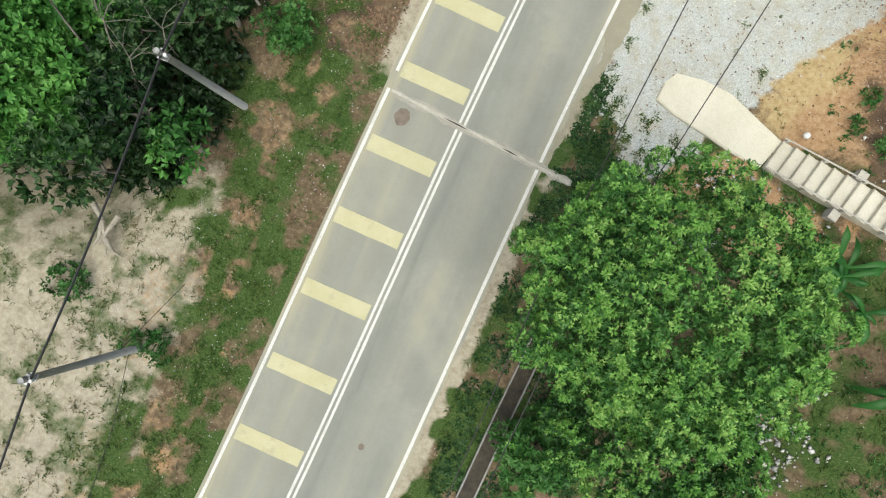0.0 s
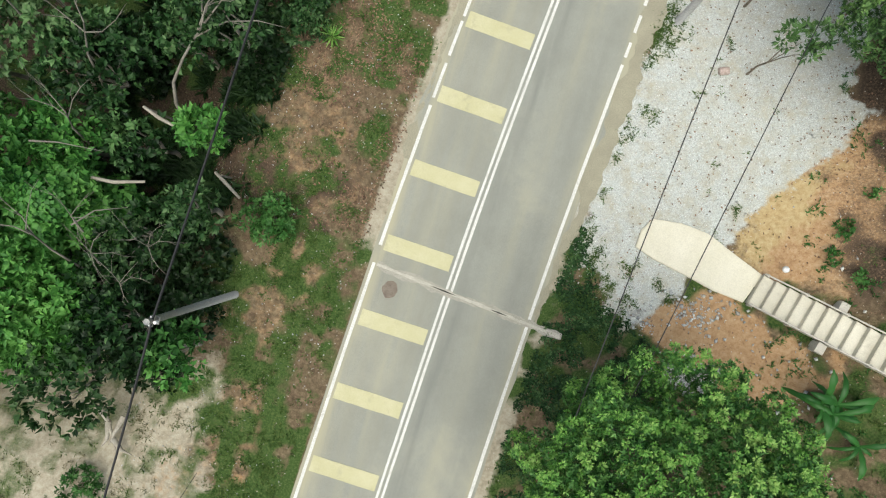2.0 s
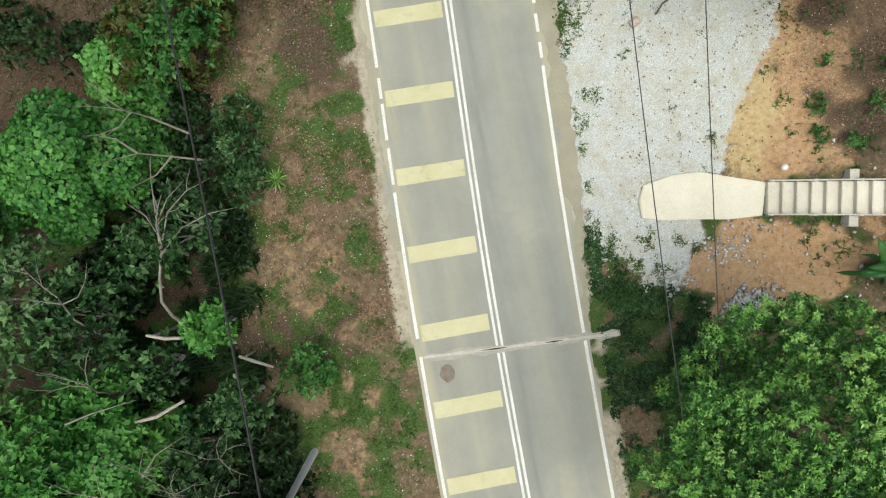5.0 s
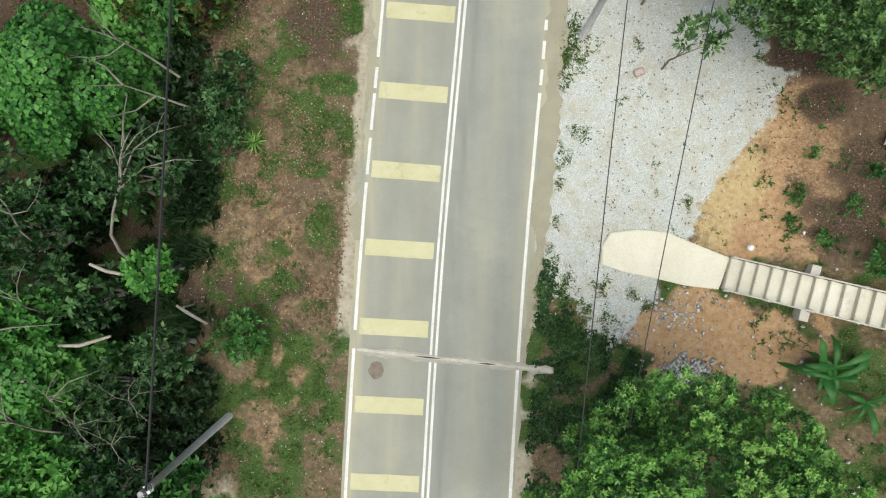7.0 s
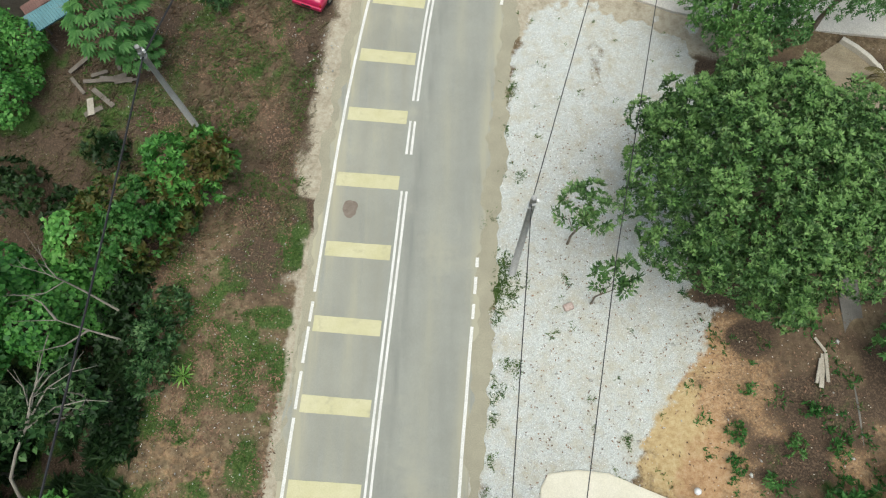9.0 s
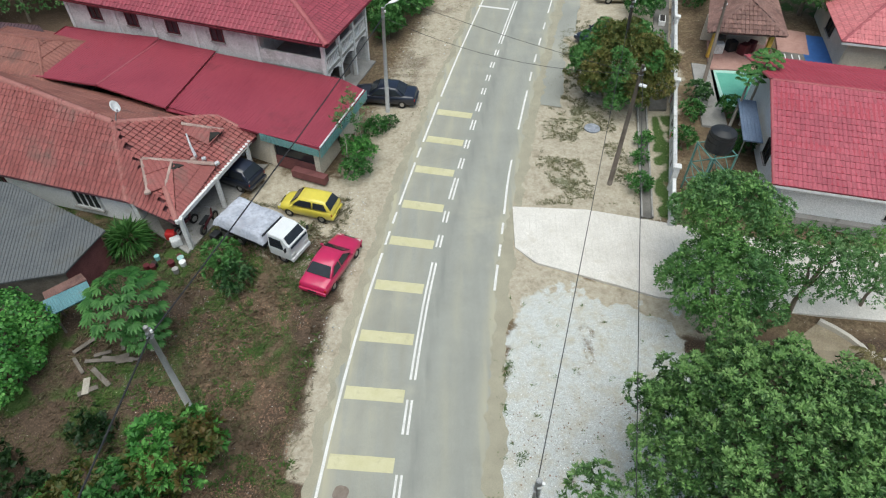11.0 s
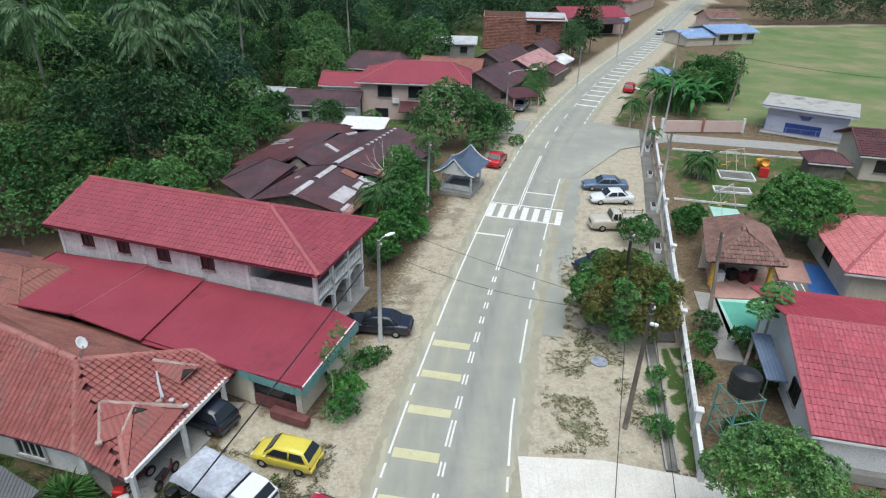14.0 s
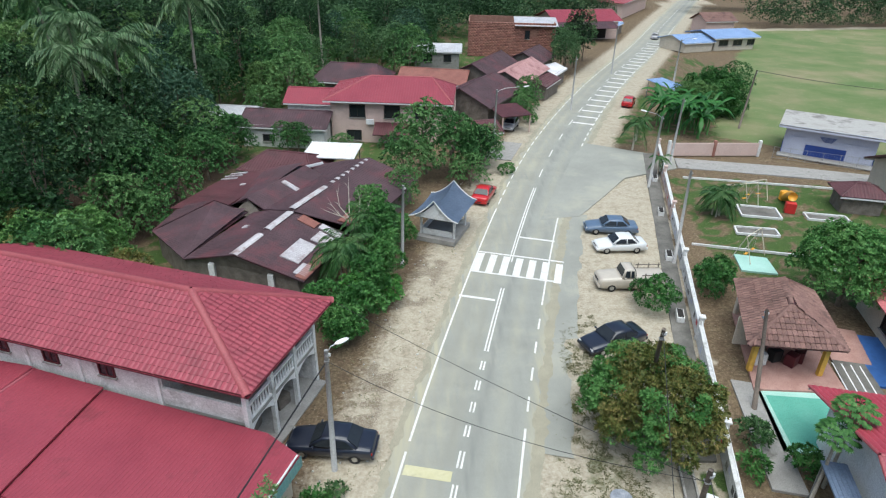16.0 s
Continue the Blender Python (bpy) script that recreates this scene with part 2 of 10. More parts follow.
M["red_roof"] = surface("red_roof_sheet", (0.225, 0.03, 0.05), (0.28, 0.044, 0.066), 0.35, 0.5, 0.08, 12, stain=(0.12, 0.018, 0.028), stain_scale=0.35, stain_at=0.64, fine_dark=0.12)
M["red_roof_light"] = surface("faded_red_ridge", (0.29, 0.06, 0.075), (0.34, 0.085, 0.095), 0.6, 0.6, 0.05, 12)
M["rose_roof"] = surface("rose_red_roof_tile", (0.30, 0.032, 0.052), (0.37, 0.05, 0.075), 0.4, 0.55, 0.08, 14, stain=(0.2, 0.03, 0.04), stain_scale=0.4, stain_at=0.66)
M["salmon_roof"] = surface("salmon_roof_tile", (0.4, 0.09, 0.105), (0.48, 0.135, 0.148), 0.4, 0.6, 0.08, 14)
M["terracotta"] = surface("old_terracotta_tile", (0.2, 0.075, 0.06), (0.28, 0.12, 0.095), 0.55, 0.8, 0.25, 14, stain=(0.12, 0.062, 0.052), stain_scale=0.5, stain_at=0.6, fine_dark=0.3)
TC = dict(scale=0.55, rough=0.8, bump=0.25, fine=14, stain=(0.15, 0.085, 0.072), stain_scale=0.55, stain_at=0.62, fine_dark=0.2)
M["tile_own"] = surface("terracotta_tile", (0.24, 0.068, 0.062), (0.3, 0.105, 0.096), own=0.14, **TC)
M["tile_joined"] = surface("terracotta_tiles", (0.24, 0.068, 0.062), (0.3, 0.105, 0.096), island=0.14, **TC)
RC = dict(scale=0.35, rough=0.5, bump=0.08, fine=12, stain=(0.13, 0.02, 0.03), stain_scale=0.35, stain_at=0.64, fine_dark=0.12)
M["red_own"] = surface("red_roof_tile", (0.25, 0.038, 0.058), (0.31, 0.058, 0.08), own=0.13, **RC)
M["red_joined"] = surface("red_roof_tiles", (0.25, 0.038, 0.058), (0.31, 0.058, 0.08), island=0.13, **RC)
M["feather"] = leafy("feathery_pale_leaves", (0.05, 0.12, 0.035), (0.11, 0.22, 0.065), (0.19, 0.32, 0.105), 0.5, 0.25, 0.6, 0.4, 0.1)
M["brown_own"] = surface("brown_clay_tile", (0.17, 0.092, 0.076), (0.24, 0.14, 0.118), 0.6, 0.8, 0.2, 14, own=0.2, stain=(0.1, 0.06, 0.05), stain_scale=0.7)
M["brown_joined"] = surface("brown_clay_tiles", (0.17, 0.092, 0.076), (0.24, 0.14, 0.118), 0.6, 0.8, 0.2, 14, island=0.2, stain=(0.1, 0.06, 0.05), stain_scale=0.7)
M["rose_joined"] = surface("rose_red_tiles", (0.32, 0.06, 0.085), (0.385, 0.085, 0.112), 0.4, 0.55, 0.08, 14, island=0.13, stain=(0.24, 0.036, 0.05), stain_scale=0.4, stain_at=0.66)
M["salmon_joined"] = surface("salmon_tiles", (0.5, 0.15, 0.16), (0.58, 0.2, 0.205), 0.4, 0.6, 0.08, 14, island=0.12)
M["airy"] = leafy("pale_airy_leaves", (0.035, 0.1, 0.028), (0.1, 0.22, 0.07), (0.22, 0.36, 0.15), 0.45)
M["brown_tile"] = surface("brown_roof_tile", (0.15, 0.08, 0.066), (0.22, 0.125, 0.105), 0.6, 0.8, 0.2, 14, stain=(0.06, 0.034, 0.03), stain_scale=0.7)
M["maroon_roof"] = surface("dark_maroon_sheet", (0.07, 0.02, 0.025), (0.105, 0.034, 0.04), 0.5, 0.6, 0.1, 14, stain=(0.045, 0.02, 0.021))
M["rust_roof"] = surface("rusted_roof_sheet", (0.046, 0.024, 0.03), (0.085, 0.045, 0.054), 0.45, 0.7, 0.2, 12, stain=(0.12, 0.036, 0.045), stain_scale=0.3, stain_at=0.58, fine_dark=0.35)
M["zinc"] = surface("pale_zinc_sheet", (0.5, 0.5, 0.52), (0.66, 0.66, 0.68), 0.6, 0.45, 0.1, 12, metal=0.3, stain=(0.38, 0.30, 0.26), stain_scale=0.8, stain_at=0.66)
M["fibre_roof"] = surface("grey_fibre_cement_sheet", (0.088, 0.095, 0.1), (0.13, 0.138, 0.142), 0.6, 0.9, 0.25, 16, stain=(0.08, 0.08, 0.07), stain_scale=0.6)
M["blue_roof"] = surface("blue_grey_roof_sheet", (0.14, 0.19, 0.28), (0.2, 0.26, 0.37), 0.5, 0.5, 0.1, 12)
M["blue_sheet"] = surface("blue_roof_sheet", (0.2, 0.30, 0.5), (0.27, 0.38, 0.6), 0.5, 0.5, 0.1, 12)
M["teal"] = surface("teal_painted_sheet", (0.26, 0.52, 0.52), (0.34, 0.6, 0.58), 1.0, 0.6, 0.1, 20, stain=(0.30, 0.36, 0.34), stain_scale=1.0)
M["teal_dark"] = surface("blue_teal_roof_sheet", (0.06, 0.17, 0.2), (0.1, 0.25, 0.28), 1.0, 0.5, 0.1, 20, stain=(0.12, 0.15, 0.15), stain_scale=1.0)
M["wall_white"] = surface("whitewashed_wall", (0.64, 0.64, 0.63), (0.76, 0.76, 0.75), 0.8, 0.85, 0.15, 18, stain=(0.36, 0.35, 0.32), stain_scale=0.9, stain_at=0.6)
M["wall_clean"] = surface("clean_white_wall", (0.74, 0.75, 0.76), (0.82, 0.82, 0.83), 0.8, 0.8, 0.04, 18, stain=(0.6, 0.6, 0.58), stain_scale=0.9, stain_at=0.66)
M["wall_block"] = surface("pale_block_wall", (0.537, 0.525, 0.512), (0.683, 0.671, 0.659), 1.4, 0.9, 0.35, 14, stain=(0.3, 0.29, 0.27), stain_scale=1.0)
M["wall_pink"] = surface("pink_painted_wall", (0.58, 0.43, 0.38), (0.66, 0.51, 0.455), 0.8, 0.8, 0.1, 18, stain=(0.5, 0.37, 0.32), stain_scale=0.8, stain_at=0.64)
M["wall_cream"] = surface("cream_painted_wall", (0.56, 0.50, 0.40), (0.66, 0.6, 0.5), 0.8, 0.8, 0.1, 18)
M["wall_blue"] = surface("blue_painted_wall", (0.02, 0.05, 0.24), (0.03, 0.075, 0.32), 0.8, 0.6, 0.1, 18)
M["wall_lilac"] = surface("pale_lilac_wall", (0.52, 0.54, 0.66), (0.6, 0.62, 0.73), 0.8, 0.7, 0.1, 18)
M["brick"] = surface("fired_brick", (0.24, 0.1, 0.078), (0.34, 0.165, 0.13), 1.2, 0.9, 0.4, 20, island=0.25, stain=(0.18, 0.1, 0.075), stain_scale=0.4)
M["brick_dark"] = surface("dark_red_brick", (0.13, 0.045, 0.045), (0.2, 0.075, 0.07), 1.6, 0.9, 0.4, 20)
M["brick_mortar"] = surface("sandy_mortar", (0.24, 0.12, 0.09), (0.32, 0.18, 0.14), 1.6, 0.9, 0.3, 20)
M["zinc_old"] = surface("dull_zinc_sheet", (0.38, 0.36, 0.38), (0.54, 0.52, 0.54), 0.9, 0.6, 0.1, 12, metal=0.1, stain=(0.24, 0.17, 0.16), stain_scale=1.2, stain_at=0.58)
M["timber"] = surface("old_grey_timber", (0.10, 0.085, 0.07), (0.2, 0.175, 0.15), 1.5, 0.9, 0.35, 18, island=0.2)
M["maroon"] = plain("maroon_window_frame", (0.09, 0.012, 0.018), 0.5)
M["glass"] = plain("dark_window_glass", (0.022, 0.026, 0.031), 0.1)
M["dark"] = plain("dark_interior", (0.02, 0.018, 0.016), 0.9)
M["white"] = plain("white_gloss_paint", (0.72, 0.72, 0.72), 0.4)
M["metal"] = plain("grey_galvanised_steel", (0.4, 0.41, 0.42), 0.4, 0.8)
M["steel_green"] = plain("green_painted_steel", (0.12, 0.27, 0.24), 0.5)
M["black_plastic"] = plain("black_plastic", (0.014, 0.015, 0.017), 0.45)
M["tyre"] = plain("tyre_rubber", (0.016, 0.016, 0.016), 0.85)
M["chrome"] = plain("alloy", (0.5, 0.5, 0.5), 0.3, 0.9)
M["lamp_glass"] = plain("clear_lamp_lens", (0.6, 0.6, 0.58), 0.2)
M["tail_glass"] = plain("red_lamp_lens", (0.35, 0.01, 0.01), 0.25)
M["tarp"] = surface("faded_tarpaulin", (0.33, 0.35, 0.41), (0.47, 0.49, 0.55), 1.2, 0.7, 0.4, 6, stain=(0.30, 0.30, 0.33), stain_scale=1.5)
M["tyre_blue"] = plain("blue_floor_paint", (0.03, 0.10, 0.3), 0.6)
M["court_green"] = surface("green_court_paint", (0.10, 0.36, 0.27), (0.15, 0.43, 0.33), 0.8, 0.7, 0.1, 20)
M["court_mint"] = surface("mint_floor_paint", (0.35, 0.58, 0.5), (0.42, 0.65, 0.57), 0.8, 0.7, 0.1, 20)
M["paving_pink"] = surface("pink_paving", (0.34, 0.19, 0.16), (0.44, 0.27, 0.23), 1.2, 0.85, 0.2, 20)
M["yellow_plastic"] = plain("yellow_plastic", (0.7, 0.33, 0.03), 0.4)
M["red_plastic"] = plain("red_plastic", (0.5, 0.03, 0.03), 0.4)
M["gold"] = plain("ochre_painted_column", (0.6, 0.36, 0.06), 0.6)
for nm, c in (("crimson", (0.47, 0.016, 0.085)), ("yellow", (0.66, 0.55, 0.07)), ("blackblue", (0.012, 0.016, 0.03)), ("carwhite", (0.7, 0.71, 0.71)),
              ("slate", (0.10, 0.15, 0.23)), ("navy", (0.012, 0.02, 0.075)), ("sand", (0.5, 0.45, 0.38)), ("red", (0.45, 0.01, 0.015)), ("silver", (0.4, 0.4, 0.42))):
    M["car_" + nm] = plain(nm + "_car_paint", c, 0.32, 0.0, 0.7, 0.06)
# foliage
M["mango"] = leafy("mango_leaves", (0.011, 0.045, 0.01), (0.045, 0.15, 0.03), (0.13, 0.28, 0.07), 0.42, 0.14, 1.6)
# shoot and tips: pale young leaves, lightened further to paint sunlit clump tops
M["shoot"] = leafy("young_shoots", (0.06, 0.19, 0.033), (0.15, 0.34, 0.065), (0.34, 0.52, 0.15), 0.45, 0.15)
M["tips"] = leafy("pale_lit_olive_tips", (0.07, 0.16, 0.04), (0.15, 0.28, 0.08), (0.27, 0.41, 0.15), 0.45, 0.15)
# deep and shade: leaf tones darkened to carry the thicket's deep shade
M["deep"] = leafy("shade_toned_gully_leaves", (0.004, 0.014, 0.004), (0.016, 0.05, 0.013), (0.065, 0.135, 0.042), 0.5, 0.15, 1.1)
M["shade"] = leafy("shade_toned_understorey_leaves", (0.006, 0.019, 0.005), (0.017, 0.044, 0.013), (0.045, 0.09, 0.028), 0.5)
M["mango_b"] = leafy("dark_mango_leaves", (0.018, 0.056, 0.014), (0.088, 0.185, 0.052), (0.24, 0.36, 0.14), 0.42, 0.14, 1.6)
M["dull"] = leafy("dull_green_leaves", (0.006, 0.024, 0.006), (0.036, 0.1, 0.028), (0.17, 0.28, 0.115), 0.5, 0.2, 1.1)
M["vine"] = leafy("bright_vine_leaves", (0.026, 0.11, 0.022), (0.085, 0.255, 0.048), (0.2, 0.44, 0.105), 0.5)
M["lush"] = leafy("light_rambutan_leaves", (0.03, 0.095, 0.022), (0.105, 0.24, 0.058), (0.24, 0.41, 0.13), 0.5, 0.25, 0.9)
M["bushy"] = leafy("bush_leaves", (0.02, 0.082, 0.016), (0.058, 0.175, 0.038), (0.15, 0.31, 0.09), 0.5)
M["ruddy"] = leafy("reddish_leaves", (0.04, 0.075, 0.014), (0.085, 0.09, 0.022), (0.14, 0.085, 0.03), 0.5)
M["matweed"] = leafy("matted_olive_weeds", (0.11, 0.115, 0.055), (0.18, 0.175, 0.09), (0.25, 0.235, 0.14), 0.8, 0.1, 0.9)
M["forest"] = leafy("forest_leaves", (0.004, 0.016, 0.006), (0.023, 0.07, 0.023), (0.11, 0.21, 0.085), 0.6, 0.15, 0.3, 0.34, 0.8)
M["forest_b"] = leafy("light_forest_leaves", (0.016, 0.06, 0.015), (0.054, 0.15, 0.04), (0.16, 0.29, 0.1), 0.6, 0.15, 0.3, 0.34, 0.7)
M["forest_c"] = leafy("yellowish_forest_leaves", (0.03, 0.075, 0.018), (0.095, 0.185, 0.05), (0.2, 0.31, 0.11), 0.6, 0.2, 0.4, 0.4, 0.5)
M["forest_d"] = leafy("bluish_forest_leaves", (0.008, 0.032, 0.018), (0.03, 0.085, 0.046), (0.1, 0.19, 0.115), 0.55, 0.15, 0.5, 0.4, 0.3)
M["palm_pale"] = leafy("pale_coconut_leaflets", (0.04, 0.1, 0.04), (0.1, 0.19, 0.08), (0.22, 0.31, 0.17), 0.4)
M["palm"] = leafy("palm_leaflets", (0.0186, 0.0775, 0.0186), (0.0465, 0.132, 0.0341), (0.109, 0.202, 0.062), 0.45)
M["banana"] = leafy("banana_leaves", (0.018, 0.085, 0.018), (0.04, 0.15, 0.03), (0.085, 0.23, 0.06), 0.4)
M["autumn"] = leafy("bronze_mango_leaves", (0.05, 0.085, 0.02), (0.15, 0.165, 0.042), (0.3, 0.235, 0.085), 0.5, 0.25, 0.9)
M["grass"] = leafy("grass_blades", (0.03, 0.075, 0.013), (0.065, 0.125, 0.025), (0.13, 0.18, 0.05), 0.7, 0.2, 0.7)
M["stalk"] = leafy("dry_stalks", (0.09, 0.068, 0.045), (0.17, 0.13, 0.088), (0.3, 0.245, 0.17), 0.8, 0.1, 0.9)
M["drygrass"] = leafy("dry_weeds", (0.09, 0.08, 0.035), (0.15, 0.13, 0.06), (0.22, 0.19, 0.10), 0.8, 0.1, 0.9)

# ---- the road's line ----
ROAD_Y = np.array([-60, -30, -12, 0, 10, 18, 30, 41, 50, 61.5, 75, 89, 113, 135, 162, 195, 228, 252, 280, 360])
ROAD_X = np.array([-7.5, -4.1, -2.1, -1.32, -0.6, 0.18, 1.5, 3.65, 5.7, 8.6, 12.35, 16.85, 26.6, 37.1, 51.1, 67.0, 83.0, 94.8, 108.5, 147.0])


def _spline(xs, ys):
    """Natural cubic through the points, as a function on arrays."""
    n = len(xs)
    h = np.diff(xs)
    a = np.zeros((n, n))
    b = np.zeros(n)
    a[0, 0] = a[-1, -1] = 1
    for i in range(1, n - 1):
        a[i, i - 1], a[i, i], a[i, i + 1] = h[i - 1], 2 * (h[i - 1] + h[i]), h[i]
        b[i] = 3 * ((ys[i + 1] - ys[i]) / h[i] - (ys[i] - ys[i - 1]) / h[i - 1])
    c = np.linalg.solve(a, b)
    d = (c[1:] - c[:-1]) / (3 * h)
    bb = (ys[1:] - ys[:-1]) / h - h * (2 * c[:-1] + c[1:]) / 3

    def f(q):
        q = np.asarray(q, dtype=float)
        i = np.clip(np.searchsorted(xs, q) - 1, 0, n - 2)
        t = q - xs[i]
        return ys[i] + bb[i] * t + c[i] * t * t + d[i] * t ** 3
    return f


road_x = _spline(ROAD_Y, ROAD_X)


def road_at(y, off):
    """The point beside the road's middle at y, off metres to its right."""
    x = float(road_x(y))
    s = float(road_x(y + 0.5) - road_x(y - 0.5))
    k = 1 / math.hypot(1, s)
    return x + off * k, y - off * s * k


def lane_edge(y, side):
    """How far the edge line lies from the road's middle: the lanes narrow beyond the gravel."""
    t = min(1.0, max(0.0, (y - (20 if side < 0 else 33)) / (16 if side < 0 else 8)))
    return side * (3.16 - 0.29 * t * t * (3 - 2 * t))


def ribbon(bm, y0, y1, a_, b_, z, step=1.0, wob=0.0):
    """A strip of the road from offset a_ to b_ (numbers, or functions of the station) between two stations."""
    n = max(1, int(math.ceil((y1 - y0) / step)))
    prev = None
    for i in range(n + 1):
        y = y0 + (y1 - y0) * i / n
        a, b = (q(y) if callable(q) else q for q in (a_, b_))
        wa = wob * noise.noise((y * 0.6, a, 3.0)) + wob * 0.6 * noise.noise((y * 2.3, a, 7.0)) if wob else 0
        wb = wob * noise.noise((y * 0.6, b, 5.0)) + wob * 0.6 * noise.noise((y * 2.3, b, 9.0)) if wob else 0
        p = [bm.verts.new((*road_at(y, a + wa), z)), bm.verts.new((*road_at(y, b + wb), z))]
        if prev:
            bm.faces.new((prev[0], prev[1], p[1], p[0]))
        prev = p
    return bm


# ---- the lie of the land ----
def smooth(e0, e1, v):
    t = np.clip((v - e0) / (e1 - e0), 0, 1)
    return t * t * (3 - 2 * t)


def vnoise(x, y, s, seed):
    """Smooth value noise on arrays."""
    g = np.random.default_rng(seed).random((128, 128))
    u, v = x / s, y / s
    i, j = np.floor(u).astype(int), np.floor(v).astype(int)
    fu, fv = u - i, v - j
    fu, fv = fu * fu * (3 - 2 * fu), fv * fv * (3 - 2 * fv)
    i0, i1, j0, j1 = i % 128, (i + 1) % 128, j % 128, (j + 1) % 128
    return (g[i0, j0] * (1 - fu) + g[i1, j0] * fu) * (1 - fv) + (g[i0, j1] * (1 - fu) + g[i1, j1] * fu) * fv


def height(x, y):
    """Ground height: a gully to the west of the first stretch, a bank with a stair to the east."""
    x, y = np.asarray(x, float), np.asarray(y, float)
    d = x - road_x(y)
    gully = -3.4 * smooth(-8.5, -13.5, d) * smooth(25, 18, y) * smooth(-6, 0, y)
    bank = 2.2 * smooth(0, 1, (x - 9.6) / 7.0) * smooth(27, 22, y)
    u, v = 0.966 * (x - 10.1) - 0.259 * (y - 7.92), 0.259 * (x - 10.1) + 0.966 * (y - 7.92)
    bank = bank * (1 - 0.28 * smooth(1.2, 0.85, np.abs(v)) * smooth(-0.3, 0.6, u) * smooth(9.5, 8.5, u))
    hill = 16 * smooth(-30, -120, x + 0.0 * y) * smooth(40, 90, y)
    near = smooth(3.6, 5.5, np.abs(d))
    bumps = (vnoise(x, y, 1.7, 3) - 0.5) * 0.10 + (vnoise(x, y, 6.0, 4) - 0.5) * 0.14
    return gully + bank + hill + near * bumps - 0.05 * near


def hz(x, y):
    return float(height(np.array([x]), np.array([y]))[0])


def inside(x, y, poly, soft):
    """1 within the outline, 0 outside, with a soft border."""
    best = np.full(np.shape(x), 1e9)
    odd = np.zeros(np.shape(x), bool)
    n = len(poly)
    for k in range(n):
        (ax, ay), (bx, by) = poly[k], poly[(k + 1) % n]
        ex, ey = bx - ax, by - ay
        t = np.clip(((x - ax) * ex + (y - ay) * ey) / (ex * ex + ey * ey), 0, 1)
        best = np.minimum(best, np.hypot(x - ax - t * ex, y - ay - t * ey))
        if abs(ey) > 1e-9:
            cross = ((ay > y) != (by > y)) & (x < ex * (y - ay) / ey + ax)
            odd ^= cross
    return smooth(-soft, soft, np.where(odd, best, -best))


GRAVEL = [(3.2, 9.4), (3.3, 11), (3.75, 14), (4.2, 16.4), (3.9, 18.2), (4.6, 23), (5.3, 28), (6.3, 29.8), (8.4, 30), (11.6, 29), (13.5, 27.4), (14.2, 24),
          (13.2, 21), (11.6, 18), (11.9, 15.2), (11.1, 13.2), (9.3, 10.7), (8.6, 9.4), (7.3, 7.4), (6.8, 6.1), (5.8, 5.2), (5.0, 5.7), (4.3, 7.2), (3.5, 8.1)]
YELLOW = [(11.9, 14.2), (11.2, 13.2), (9.2, 10.7), (8.6, 9.2), (9.7, 8.5), (10.4, 9.8), (11.3, 11.6), (12.4, 13.6)]
EAST_LITTER = [(11.1, 16.4), (12.6, 16), (16.5, 14.8), (16.5, 8.8), (12.9, 8.4), (12.3, 10.5), (11.7, 12.5)]
GREEN_N = [(-9.2, 18.2), (-6.6, 18.0), (-6.2, 15.8), (-4.9, 15.6), (-3.8, 15.6), (-4.1, 12.2), (-6.8, 12.2), (-8.4, 12.6), (-9.6, 14.5)]
GREEN_S = [(-9.6, 4.6), (-7.4, 3.6), (-6.4, 4.6), (-4.6, 6.2), (-4.2, 5), (-4.1, 3), (-4.3, 0.6), (-6, 1.0), (-7.4, 2.4), (-9.6, 1.6)]
WEEDY = [(2.4, 8.6), (3.3, 8.6), (3.9, 7.0), (4.5, 5.9), (6.4, 5.0), (7.4, 3.9), (7.6, 1), (2, 1)]
ORANGE_S = [(6.0, 5.9), (7.2, 4.5), (8.6, 3.6), (10, 3.7), (12.2, 4.2), (13.2, 5.4), (11.5, 6.6), (9.9, 7.2), (8.3, 7.3), (7.2, 6.4)]
ORANGE_N = [(9.2, 9.7), (10, 12), (10.7, 14.2), (12.2, 15.4), (14.4, 13.4), (14.2, 10), (12.8, 8.4), (10.3, 8.4)]
FIELD = [(41, 101), (72, 160), (92, 196), (190, 214), (240, 120), (110, 78), (62, 84)]
LAWN = [(26, 62), (29, 86), (54, 82), (44, 62), (34, 60)]

xs = np.concatenate([np.linspace(-1600, -60, 22), np.linspace(-58, -26, 40), np.arange(-25.6, 22.01, 0.2), np.linspace(22.5, 62, 90), np.linspace(64, 240, 60), np.linspace(270, 1600, 14)])
ys = np.concatenate([np.linspace(-1600, -60, 16), np.linspace(-55, -17, 20), np.arange(-16, 52, 0.2), np.linspace(52.5, 112, 130), np.linspace(114, 250, 60), np.linspace(270, 1600, 18)])
gx, gy = np.meshgrid(xs, ys, indexing="ij")
gz = height(gx, gy)
gd = gx - road_x(gy)
wob = (vnoise(gx, gy, 0.9, 21) - 0.5) * 1.3 + (vnoise(gx, gy, 0.35, 22) - 0.5) * 0.7
wx, wy = gx + wob, gy + (vnoise(gx, gy, 0.8, 23) - 0.5) * 1.3
big = vnoise(gx, gy, 3.2, 31)
mid = vnoise(gx, gy, 1.1, 32)
wb_ = (0.6 + 1.0 * smooth(6.5, 8.5, gx)) * wob
zone_gravel = inside(gx + wb_, gy + wb_, GRAVEL, 0.6)
zone_gravel = zone_gravel * (1 - 0.5 * smooth(0.66, 0.8, mid) * smooth(14, 20, gy) * smooth(6, 9, gx))
zone_yellow = inside(wx, wy, YELLOW, 1.1)
